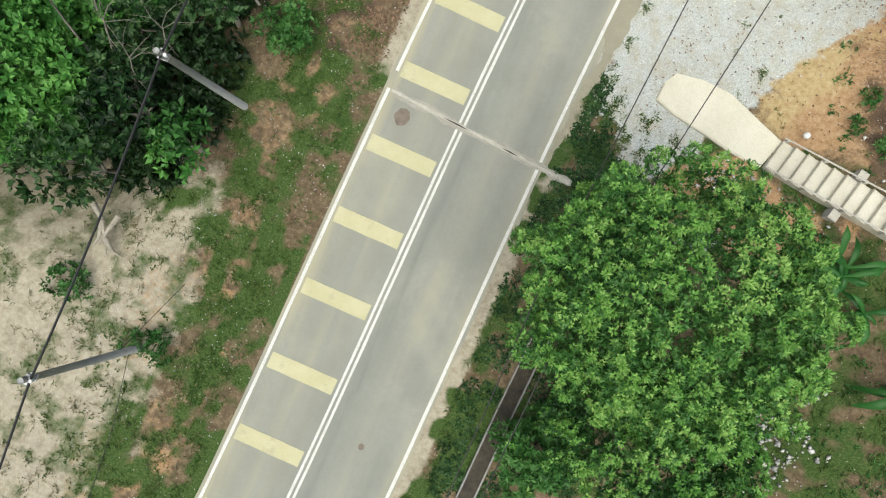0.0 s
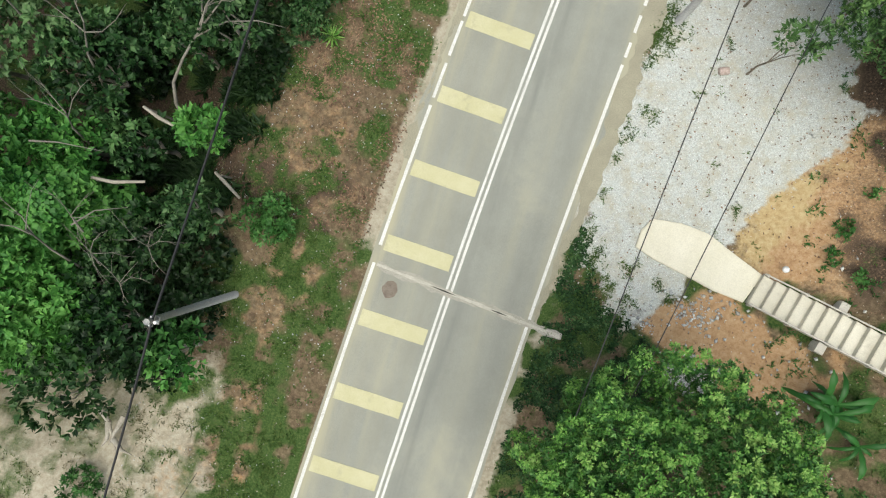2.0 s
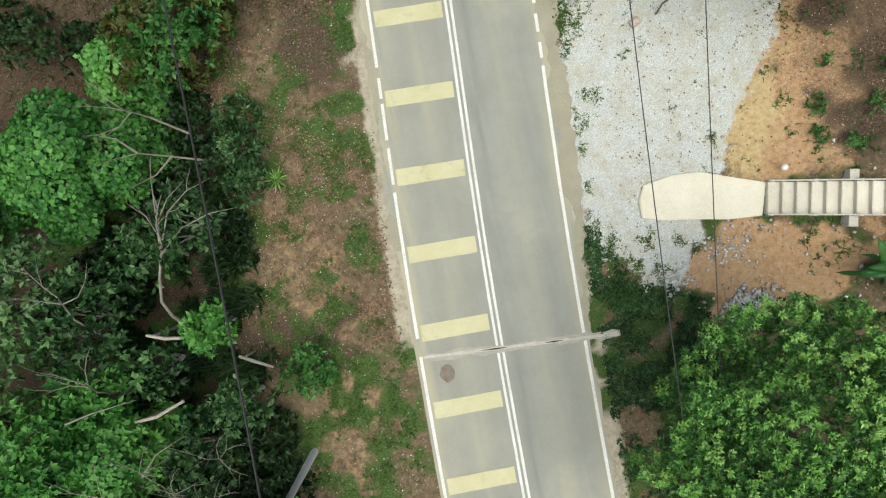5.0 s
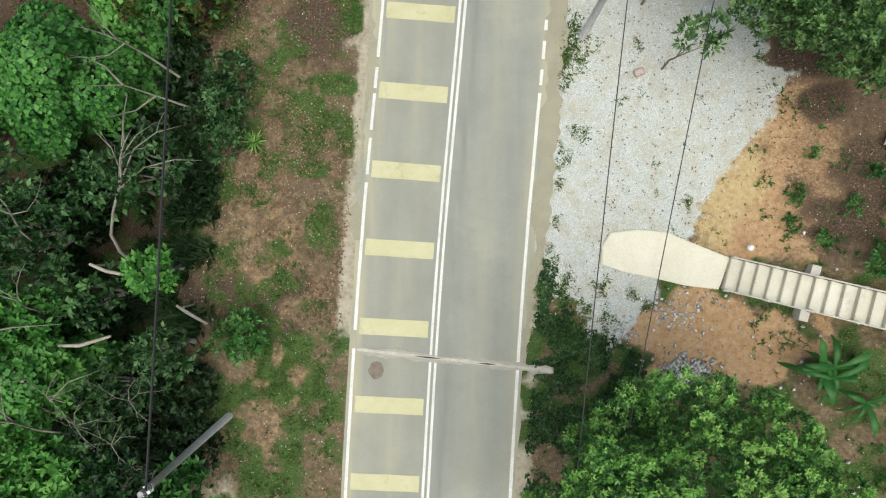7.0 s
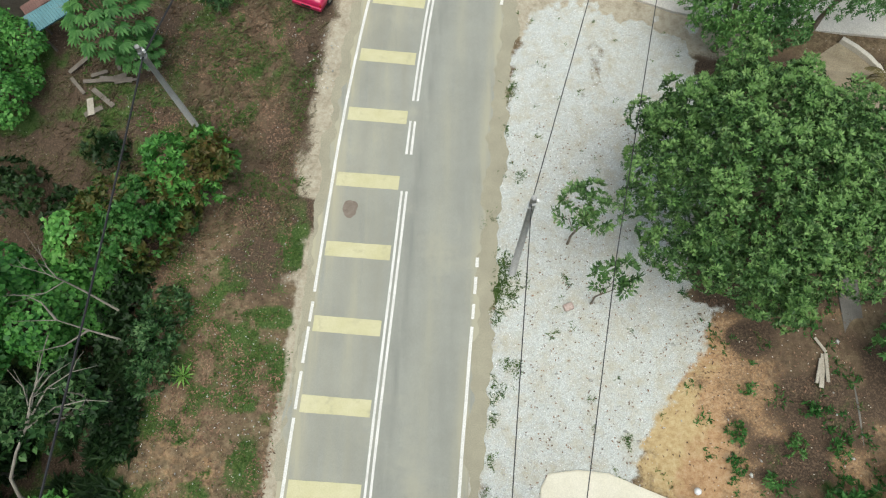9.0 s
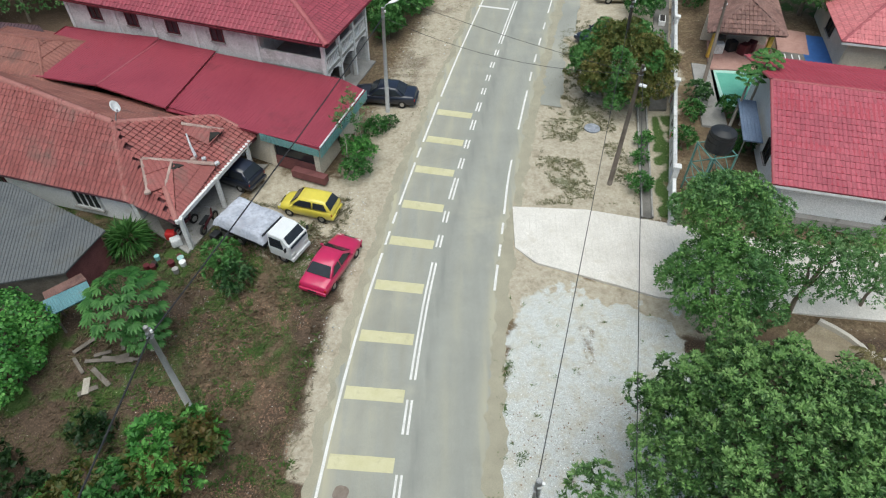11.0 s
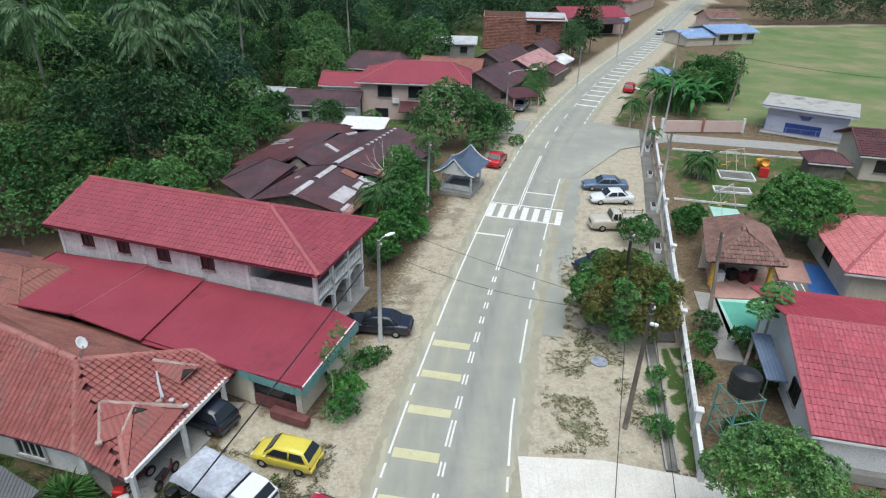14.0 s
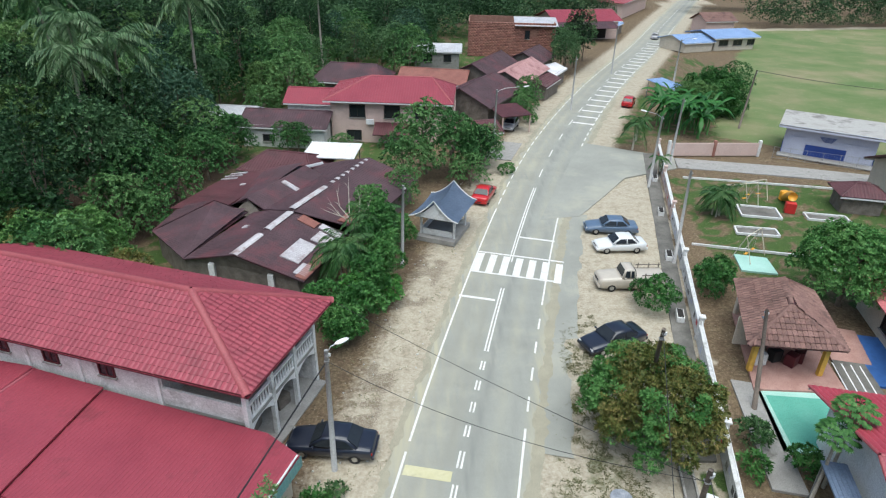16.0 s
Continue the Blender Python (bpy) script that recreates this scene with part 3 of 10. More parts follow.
zone_orange = np.maximum(inside(wx, wy, ORANGE_S, 0.6), 0.85 * inside(wx, wy, ORANGE_N, 1.3))
zone_orange = np.maximum(zone_orange, 0.4 * smooth(0.3, 0.55, big) * smooth(-4.8, -6.0, gd) * smooth(-10.6, -9.6, gd) * smooth(7, 8.6, gy) * smooth(12.6, 11.6, gy))
zone_orange = np.maximum(zone_orange, 0.3 * smooth(12, 13.5, gx + 0.8 * wob) * smooth(8, 9, gy) * smooth(17, 14, gy) * smooth(0.25, 0.5, big))
zone_orange = np.maximum(zone_orange, 0.4 * smooth(0.46, 0.66, mid) * smooth(-4, -5, gd) * smooth(-8, -5, gd) * smooth(-16, -13, gy) * smooth(1, -3, gy))
# grass: strips beside the road and patches
g_left = smooth(-3.5, -4.0, gd + 0.3 * wob) * smooth(-8.2, -5.2, gd + 1.2 * wob) * smooth(24, 16, gy) * smooth(10, 13, gy) * (0.3 + 0.7 * smooth(0.38, 0.6, big))
g_poly = np.maximum(inside(wx, wy, GREEN_N, 0.7) * (0.55 + 0.45 * smooth(0.3, 0.55, mid)), 0.85 * inside(wx, wy, GREEN_S, 0.6) * (0.35 + 0.65 * smooth(0.3, 0.6, mid)))
g_poly = np.maximum(g_poly, 0.95 * inside(wx, wy, WEEDY, 0.4))
g_verge = smooth(-3.2, -3.4, gd + 0.2 * wob) * smooth(-6.4, -4.8, gd + 0.9 * wob) * smooth(5, 3, gy) * (0.45 + 0.5 * smooth(0.3, 0.55, big))
g_mott = 0.72 * smooth(-3.6, -4.4, gd) * smooth(19, 16, gy) * smooth(0.42, 0.62, vnoise(gx, gy, 0.75, 33))
g_left2 = smooth(-3.8, -5, gd) * smooth(20, 14, gy) * smooth(0.52, 0.64, mid) * 0.8
g_right = smooth(3.5, 3.9, gd + 0.25 * wob) * smooth(9, 7.5, gy + 1.2 * wob) * (0.65 + 0.35 * smooth(0.3, 0.6, big))
g_bank = smooth(12, 13.5, gx) * smooth(27, 23, gy) * smooth(0.5, 0.66, mid) * (0.35 + 0.4 * smooth(8, 6, gy))
g_edge = smooth(0.6, 0.2, np.abs(gd - 4.2 + 0.3 * wob)) * smooth(30, 26, gy) * smooth(0.5, 0.62, mid) * 0.9
g_far = np.maximum(inside(wx, wy, FIELD, 1.5) * 0.0, inside(wx, wy, LAWN, 0.6) * 0.95)
g_drain = inside(gx, gy, [(14.2, 35.6), (15.1, 35.2), (18.0, 45.5), (16.4, 45.5)], 0.3)
g_wild = smooth(-13, -20, gd) * smooth(26, 34, gy)
g_sand = 0.45 * smooth(0.42, 0.6, vnoise(gx, gy, 1.3, 71)) * inside(gx, gy, [(7.6, 36.8), (9.4, 47.5), (12.6, 47.5), (13.6, 44), (11.6, 37)], 0.8)
g_lane = 0.75 * inside(wx, wy, [(26, 96), (33.5, 96.5), (44, 98), (48, 110), (62, 150), (56, 158), (44, 135), (33, 112)], 1.0) * (0.5 + 0.5 * smooth(0.3, 0.6, big))
g_yard = smooth(-4.5, -6.5, gd + 0.8 * wob) * smooth(20, 24, gy) * smooth(36, 33, gy) * smooth(0.42, 0.62, mid) * 0.8
zone_grass = np.max([g_left, g_poly, g_verge, g_mott, g_left2, g_right, g_bank, g_edge, g_far, g_drain, g_wild, g_yard, g_sand, g_lane], axis=0) * (1 - zone_gravel * 0.92) * (1 - 0.9 * np.maximum(inside(wx, wy, ORANGE_S, 0.5), zone_yellow))
zone_grass = zone_grass * (0.3 + 0.7 * smooth(0.34, 0.62, 0.55 * vnoise(gx, gy, 0.7, 41) + 0.45 * vnoise(gx, gy, 0.42, 42)))
zone_grass = zone_grass * (1 - 0.3 * smooth(-6.2, -7.6, gd + 0.6 * wob) * smooth(1, -2, gy))
zone_grass = zone_grass * (1 - inside(wx, wy, [(-60, 48), (-24, 50), (-21, 62), (-17, 90), (-60, 95)], 1.0))
g_lot = 0.72 * smooth(0.4, 0.66, 0.5 * vnoise(gx, gy, 1.1, 91) + 0.5 * vnoise(gx, gy, 0.45, 92)) * smooth(-4.2, -5.2, gd) * smooth(5, 2, gy) * (1 - 0.7 * smooth(-7.0, -8.5, gd) * smooth(-2, -4, gy))
zone_grass = np.maximum(zone_grass, g_lot)
bare = smooth(0.48, 0.64, vnoise(gx, gy, 1.9, 93)) * smooth(-4.0, -4.9, gd) * smooth(-9.6, -8.0, gd) * smooth(14, 11, gy)
zone_orange = np.maximum(zone_orange, 0.22 * bare)
zone_pale = np.max([smooth(9, 4.2, np.abs(gd)) * smooth(27, 33, gy) * 0.95,
                    smooth(-5.6, -8, gd + 1.2 * wob) * smooth(2, -2, gy + wob) * (0.6 + 0.4 * smooth(0.35, 0.6, big)),
                    smooth(0.75, 0.2, np.abs(np.abs(gd) - 3.3) - 0.1) * 0.9 * (1 - 0.9 * smooth(6.5, 4.5, gy) * (gd < 0)),
                    inside(wx, wy, [(6.5, 36), (14, 35), (17.5, 45), (27, 80), (30, 92), (21, 95), (12, 62), (9.4, 52)], 1.0)], axis=0)
zone_pale = np.maximum(zone_pale, 0.85 * smooth(-5.2, -4.0, gd + 0.9 * wob) * smooth(-3.2, -3.6, gd) * smooth(15, 18, gy) * (0.4 + 0.6 * smooth(0.3, 0.6, big)))
zone_pale = np.maximum(zone_pale, 0.95 * inside(wx, wy, [(-9.5, 33.2), (-5.2, 31.6), (-4.6, 29.5), (-2.2, 29.5), (-1, 40), (-5, 38.5), (-8.4, 40)], 0.8))
zone_pale = np.maximum(zone_pale, 0.95 * inside(wx, wy, [(4.6, 28.6), (6, 31.9), (13, 30), (16.5, 28.6), (15, 26.6), (9, 28.4)], 0.7))
zone_yellow = zone_yellow * (1 - 0.8 * inside(wx, wy, EAST_LITTER, 0.9))
zone_orange = zone_orange * (1 - 0.3 * inside(wx, wy, EAST_LITTER, 0.9))
zone_orange = np.maximum(zone_orange, 0.5 * inside(wx, wy, EAST_LITTER, 1.2) * smooth(0.3, 0.6, big))
edge_sand = inside(wx, wy, [(89, 193.5), (190, 212), (190, 215.5), (87, 197)], 0.8)
zone_pale = np.maximum(zone_pale, edge_sand)
zone_field = inside(wx, wy, FIELD, 1.2) * (1 - edge_sand)
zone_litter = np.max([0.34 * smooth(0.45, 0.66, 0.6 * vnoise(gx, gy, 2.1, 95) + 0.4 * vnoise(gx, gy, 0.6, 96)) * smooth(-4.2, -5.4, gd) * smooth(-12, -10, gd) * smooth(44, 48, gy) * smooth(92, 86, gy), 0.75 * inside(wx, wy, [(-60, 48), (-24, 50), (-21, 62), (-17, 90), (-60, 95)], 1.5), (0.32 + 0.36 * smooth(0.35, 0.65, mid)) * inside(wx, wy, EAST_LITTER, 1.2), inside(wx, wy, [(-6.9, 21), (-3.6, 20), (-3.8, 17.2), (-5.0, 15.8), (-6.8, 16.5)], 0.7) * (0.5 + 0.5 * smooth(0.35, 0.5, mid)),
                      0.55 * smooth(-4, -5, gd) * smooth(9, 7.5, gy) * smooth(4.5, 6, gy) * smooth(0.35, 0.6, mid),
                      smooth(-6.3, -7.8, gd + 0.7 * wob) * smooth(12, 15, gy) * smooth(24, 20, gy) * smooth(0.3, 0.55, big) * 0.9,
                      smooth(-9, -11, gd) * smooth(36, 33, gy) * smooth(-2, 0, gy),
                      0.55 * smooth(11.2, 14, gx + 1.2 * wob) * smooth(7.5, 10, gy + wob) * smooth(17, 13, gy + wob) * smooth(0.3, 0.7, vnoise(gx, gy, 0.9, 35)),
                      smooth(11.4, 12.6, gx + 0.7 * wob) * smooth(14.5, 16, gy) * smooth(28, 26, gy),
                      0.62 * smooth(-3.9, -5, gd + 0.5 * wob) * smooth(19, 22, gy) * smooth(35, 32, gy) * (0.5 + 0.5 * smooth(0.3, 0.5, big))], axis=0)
nx, ny = len(xs), len(ys)
idx = np.arange(nx * ny).reshape(nx, ny)
quads = np.stack([idx[:-1, :-1], idx[1:, :-1], idx[1:, 1:], idx[:-1, 1:]], -1).reshape(-1, 4)


def earth_material():
    """Soil, grass, gravel, sand and leaf litter, laid by the mesh's zone weights."""
    m = bpy.data.materials.new("mixed_ground")
    m.use_nodes = True
    nt = m.node_tree
    n, l = nt.nodes, nt.links
    bs = n["Principled BSDF"]
    geo = n.new("ShaderNodeNewGeometry")

    def nz(scale, detail=4, rough=0.6):
        q = n.new("ShaderNodeTexNoise")
        q.inputs["Scale"].default_value, q.inputs["Detail"].default_value, q.inputs["Roughness"].default_value = scale, detail, rough
        l.new(geo.outputs["Position"], q.inputs["Vector"])
        return q.outputs["Fac"]

    def ramp(fac, *stops):
        r = n.new("ShaderNodeValToRGB")
        e = r.color_ramp.elements
        e[0].position, e[0].color = stops[0][0], (*stops[0][1], 1)
        e[1].position, e[1].color = stops[-1][0], (*stops[-1][1], 1)
        for p, c in stops[1:-1]:
            k = e.new(p)
            k.color = (*c, 1)
        l.new(fac, r.inputs["Fac"])
        return r.outputs["Color"]

    def mixc(f, a, b):
        q = n.new("ShaderNodeMix")
        q.data_type = "RGBA"
        l.new(f, q.inputs["Factor"])
        l.new(a, q.inputs["A"])
        l.new(b, q.inputs["B"])
        return q.outputs["Result"]

    def mul(a, b):
        q = n.new("ShaderNodeMath")
        q.operation = "MULTIPLY"
        l.new(a, q.inputs[0])
        l.new(b, q.inputs[1])
        return q.outputs[0]

    def weight(att, chan, fac, lo, hi):
        """The zone's weight with a broken edge."""
        q = n.new("ShaderNodeMath")
        q.operation = "MULTIPLY_ADD"
        q.inputs[1].default_value = 0.9
        l.new(fac, q.inputs[0])
        s = n.new("ShaderNodeSeparateColor")
        l.new(att.outputs["Color"], s.inputs[0])
        l.new(att.outputs["Alpha"] if chan == 3 else s.outputs[chan], q.inputs[2])
        r = n.new("ShaderNodeMapRange")
        r.inputs["From Min"].default_value, r.inputs["From Max"].default_value = lo, hi
        l.new(q.outputs[0], r.inputs["Value"])
        return r.outputs[0]

    za = n.new("ShaderNodeVertexColor")
    za.layer_name = "zone_a"
    zb = n.new("ShaderNodeVertexColor")
    zb.layer_name = "zone_b"
    n_big, n_mid, n_fine, n_grit = nz(0.5), nz(3.0, 6, 0.7), nz(14, 5, 0.7), nz(45, 3)
    n_dirt = nz(5.0, 9, 0.8)
    n_blot = nz(1.3, 8, 0.72)
    base = mixc(ramp(n_blot, (0.4, (0, 0, 0)), (0.62, (1, 1, 1))),
                ramp(n_dirt, (0.32, (0.05, 0.036, 0.022)), (0.5, (0.125, 0.088, 0.056)), (0.72, (0.24, 0.18, 0.12))),
                ramp(n_dirt, (0.3, (0.066, 0.05, 0.03)), (0.48, (0.145, 0.11, 0.066)), (0.7, (0.3, 0.235, 0.15))))
    pale = ramp(n_dirt, (0.3, (0.26, 0.225, 0.165)), (0.48, (0.395, 0.35, 0.27)), (0.7, (0.495, 0.46, 0.375)))
    pale = mixc(ramp(n_blot, (0.46, (0, 0, 0)), (0.66, (0.55, 0.55, 0.55))), pale, ramp(n_dirt, (0.3, (0.11, 0.09, 0.06)), (0.5, (0.21, 0.175, 0.12)), (0.7, (0.34, 0.3, 0.22))))
    orange = ramp(n_dirt, (0.3, (0.22, 0.125, 0.065)), (0.48, (0.4, 0.25, 0.135)), (0.7, (0.52, 0.38, 0.24)))
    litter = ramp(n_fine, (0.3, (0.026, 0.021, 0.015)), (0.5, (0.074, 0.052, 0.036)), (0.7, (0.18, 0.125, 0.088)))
    grass = ramp(n_fine, (0.28, (0.018, 0.04, 0.01)), (0.5, (0.05, 0.092, 0.023)), (0.74, (0.145, 0.165, 0.062)))
    vor = n.new("ShaderNodeTexVoronoi")
    vor.inputs["Scale"].default_value = 34
    l.new(geo.outputs["Position"], vor.inputs["Vector"])
    sep = n.new("ShaderNodeSeparateColor")
    l.new(vor.outputs["Color"], sep.inputs[0])
    stones = ramp(sep.outputs[0], (0.0, (0.34, 0.35, 0.36)), (0.12, (0.43, 0.455, 0.44)), (0.6, (0.51, 0.54, 0.525)), (1.0, (0.64, 0.66, 0.64)))
    gaps = n.new("ShaderNodeMapRange")
    gaps.inputs["From Min"].default_value, gaps.inputs["From Max"].default_value = 0.55, 0.9
    l.new(vor.outputs["Distance"], gaps.inputs["Value"])
    grav = mixc(gaps.outputs[0], stones, ramp(n_mid, (0.3, (0.3, 0.28, 0.235)), (0.7, (0.46, 0.45, 0.41))))
    grav = mixc(ramp(n_blot, (0.45, (0, 0, 0)), (0.68, (0.8, 0.8, 0.8))), grav, ramp(n_dirt, (0.3, (0.3, 0.26, 0.18)), (0.65, (0.5, 0.46, 0.36))))
    col = mixc(weight(za, 3, n_mid, 0.62, 0.95), base, pale)
    col = mixc(weight(za, 2, n_mid, 0.62, 0.95), col, orange)
    col = mixc(weight(zb, 2, n_mid, 0.7, 1.0), col, ramp(n_dirt, (0.3, (0.3, 0.2, 0.095)), (0.5, (0.45, 0.335, 0.175)), (0.7, (0.54, 0.45, 0.28))))
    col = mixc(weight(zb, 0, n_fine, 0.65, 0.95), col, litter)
    n_patch = nz(2.2, 9, 0.78)
    col = mixc(weight(za, 1, n_patch, 0.74, 1.12), col, grass)
    turf = ramp(nz(0.09, 6, 0.6), (0.35, (0.105, 0.16, 0.058)), (0.5, (0.15, 0.185, 0.08)), (0.66, (0.235, 0.215, 0.125)))
    col = mixc(weight(zb, 1, n_mid, 0.7, 1.0), col, turf)
    col = mixc(weight(za, 0, n_mid, 0.78, 1.02), col, grav)
    # specks of pale stone and dry leaves
    v2 = n.new("ShaderNodeTexVoronoi")
    v2.inputs["Scale"].default_value = 4.2
    l.new(geo.outputs["Position"], v2.inputs["Vector"])
    sp = n.new("ShaderNodeMapRange")
    sp.inputs["From Min"].default_value, sp.inputs["From Max"].default_value = 0.10, 0.065
    l.new(v2.outputs["Distance"], sp.inputs["Value"])
    col = mixc(sp.outputs[0], col, ramp(n_big, (0.3, (0.4, 0.36, 0.3)), (0.7, (0.55, 0.52, 0.46))))
    l.new(col, bs.inputs["Base Color"])
    bs.inputs["Roughness"].default_value = 0.95
    bs.inputs["Specular IOR Level"].default_value = 0.2
    bp = n.new("ShaderNodeBump")
    bp.inputs["Strength"].default_value, bp.inputs["Distance"].default_value = 0.6, 0.05
    l.new(n_dirt, bp.inputs["Height"])
    l.new(bp.outputs["Normal"], bs.inputs["Normal"])
    return m


ground = raw("ground", np.stack([gx, gy, gz], -1).reshape(-1, 3), quads, earth_material(), None, "", True)
tagged(ground, "mixed brown soil, grass, sand and white gravel ground beside the road", "ground", "", "structure")
one = np.ones(nx * ny)
for lay, chans in (("zone_a", (zone_gravel, zone_grass, zone_orange, zone_pale)), ("zone_b", (zone_litter, zone_field, zone_yellow, zone_litter * 0 + 1))):
    ca = ground.data.color_attributes.new(lay, "FLOAT_COLOR", "POINT")
    ca.data.foreach_set("color", np.stack([c.ravel() for c in chans], -1).astype(np.float32).ravel())

# ---- road, lines, bars ----
ry_ = np.arange(-40, 330.01, 0.8)
ro_ = np.linspace(-3.55, 3.45, 29)
rv_, wear = [], []
for y in ry_:
    w_ = 0.1 * noise.noise((y * 0.6, 3, 3)) + 0.06 * noise.noise((y * 2.3, 5, 7))
    for o in ro_:
        e_ = o
        if o < -3.5:
            e_ = min(-3.34, o + w_ + 0.24 * max(0.0, min(1.0, (11 - y) / 4)))
        elif o > 3.4:
            e_ = max(3.24, o + w_ - 0.12 * max(0.0, min(1.0, (7 - y) / 3)))
        rv_.append((*road_at(y, e_), 0.03))
        dust = max(float(smooth(-2.3, -3.2, np.array(o))), 0.8 * float(smooth(2.6, 3.3, np.array(o))), 0.3 * float(smooth(-0.3, -0.7, np.array(o))), 0.45 * math.exp(-((o + 1.55) / 0.3) ** 2), 0.3 * math.exp(-((o - 1.5) / 0.35) ** 2))
        dark = max(0.75 * math.exp(-((o - 0.42) / 0.28) ** 2), 0.4 * math.exp(-((o + 0.8) / 0.3) ** 2), 0.35 * math.exp(-((o + 2.1) / 0.3) ** 2), 0.35 * math.exp(-((o - 2.3) / 0.3) ** 2))
        wear.append((dust, dark, 0, 1))
nr_ = len(ro_)
ri_ = np.arange(len(ry_) * nr_).reshape(len(ry_), nr_)
ro = raw("road", rv_, np.stack([ri_[:-1, :-1], ri_[:-1, 1:], ri_[1:, 1:], ri_[1:, :-1]], -1).reshape(-1, 4), M["road"])
ca = ro.data.color_attributes.new("wear", "FLOAT_COLOR", "POINT")
ca.data.foreach_set("color", np.array(wear, np.float32).ravel())
tagged(ro, "worn grey asphalt two-lane road with dusty edges", "road", "", "structure")
for side, ya, yb, a, b in ((-1, 9, 120, lambda y: -3.5 - 0.22 * min(1, max(0, (y - 9) / 8)), lambda y: -3.3), (1, 4.6, 120, lambda y: 3.3, lambda y: 3.45 + 0.5 * min(1, max(0, (y - 5) / 5)))):
    bm = ribbon(bmesh.new(), ya, yb, a, b, 0.036 if side > 0 else 0.037, 0.12, 0.34)
    tagged(part("trim", bm, M["verge_sand"]), "thin sand washed over the asphalt edge", "road edge", "", "structure")

ZL = 0.042


def marking(name, label, quads_, mat, group):
    bm = bmesh.new()
    for y0, y1, a, b in quads_:
        ribbon(bm, y0, y1, a, b, ZL, 1.0, 0.012)
    ob = part(name, bm, mat)
    return tagged(ob, label, "road marking", group, "")


SEG_L = [(-40, 4.9), (5.6, 11.2), (11.5, 12.9), (13.2, 14.6), (14.8, 15.6), (16, 32.1), (32.7, 33.7), (34.3, 35.2), (35.8, 39.6), (40.1, 41.1), (41.7, 46.2), (46.9, 76)]
SEG_R = [(-40, 15.2), (15.5, 16.1), (16.5, 17.2), (17.6, 18.0), (30.5, 32.3), (32.9, 33.8), (34.6, 35.5), (36.2, 41.1), (44.3, 49)]
SEG_L += [(77 + 2.2 * k, 78.4 + 2.2 * k) for k in range(60)]
SEG_R += [(50.3 + 2.6 * k, 51.5 + 2.6 * k) for k in range(4)] + [(61, 80)] + [(81 + 2.2 * k, 82.3 + 2.2 * k) for k in range(55)]
SEG_C = [(-40, 20.6), (22.3, 23.9), (24.9, 31.9), (33.0, 33.9), (34.9, 35.8), (36.8, 38.7), (39.6, 40.6), (41.6, 42.5), (43.6, 44.7), (45.7, 46.8), (47.8, 48.6), (49.6, 50.4), (51.4, 52.2), (53.2, 54), (55, 62.5), (66.5, 82)]
for y0, y1 in SEG_L:
    marking("edge_line", "white painted line along the road edge", [(y0, y1, lambda y: lane_edge(y, -1) - 0.06, lambda y: lane_edge(y, -1) + 0.06)], M["white_paint"], "edge lines")
for y0, y1 in SEG_R:
    marking("edge_line", "white painted line along the road edge", [(y0, y1, lambda y: lane_edge(y, 1) - 0.06, lambda y: lane_edge(y, 1) + 0.06)], M["white_paint"], "edge lines")
for y0, y1 in SEG_C:
    marking("centre_line", "double white painted centre line", [(y0, y1, -0.25, -0.15), (y0, y1, -0.05, 0.05)], M["white_paint"], "centre lines")
for k in range(24):
    marking("centre_line", "short white painted centre dash", [(85 + 6.5 * k, 87.4 + 6.5 * k, -0.2, -0.08)], M["white_paint"], "centre lines")


def crossbar(name, label, y, a, b, w, mat, skew, group, over=0.0):
    """A painted bar across a lane; its far edge at y."""
    bm = bmesh.new()
    n = 10
    lo, hi = [], []
    shift = y - road_at(y, a)[1]
    for i in range(n + 1):
        o = a + (b - a) * i / n
        e = 0.012 * noise.noise((o * 3, y, 1))
        lo.append(bm.verts.new((*road_at(y - w - skew * (o - a) + e + shift, o), ZL + over)))
        hi.append(bm.verts.new((*road_at(y - skew * (o - a) - e + shift, o), ZL + over)))
    for i in range(n):
        bm.faces.new((lo[i], lo[i + 1], hi[i + 1], hi[i]))
    return tagged(part(name, bm, mat), label, "road marking", group)


BARS = [-11.7, -8.65, -5.7, -2.65, 0.28, 3.25, 6.25, 9.29, 12.28, 15.31, 18.38, 21.46, 24.58, 27.6, 30.73, 33.85, 36.75, 39.9, 42.92, 45.95]
for y in BARS:
    crossbar("rumble_bar", "pale yellow painted transverse bar across the lane", y + 0.06, lane_edge(y, -1) + 0.16, -0.36, 0.63, M["yellow_paint"], -0.012, "yellow bars")
for k in range(22):
    y = 106 + 3.1 * k
    crossbar("rumble_bar", "white painted transverse bar across the lane", y, 0.1, 3.0, 0.5, M["white_paint"], 0.0, "white bars")
for k in range(7):
    a = -2.8 + k * 1.04
    crossbar("zebra_stripe", "white painted block of a pedestrian crossing", 68.05 - 0.3 * (a + 2.8), a, a + 0.55, 2.9, M["white_paint"], 0.0, "zebra stripes", 0.004)
crossbar("crossing_line", "white painted line bordering the pedestrian crossing", 68.35, -2.8, 4.0, 0.2, M["white_paint"], 0.0, "crossing borders", 0.008)
crossbar("crossing_line", "white painted line bordering the pedestrian crossing", 65.2, -2.8, 4.0, 0.2, M["white_paint"], 0.0, "crossing borders", 0.008)
crossbar("stop_line", "thin white painted stop line", 61.7, -3.0, -0.4, 0.25, M["white_paint"], 0.0, "stop lines", 0.004)
crossbar("stop_line", "thin white painted stop line", 71.0, 0.0, 3.0, 0.25, M["white_paint"], 0.0, "stop lines", 0.004)
bm = ribbon(bmesh.new(), 47.5, 77, 3.3, 5.3, 0.02, 0.6, 0.35)
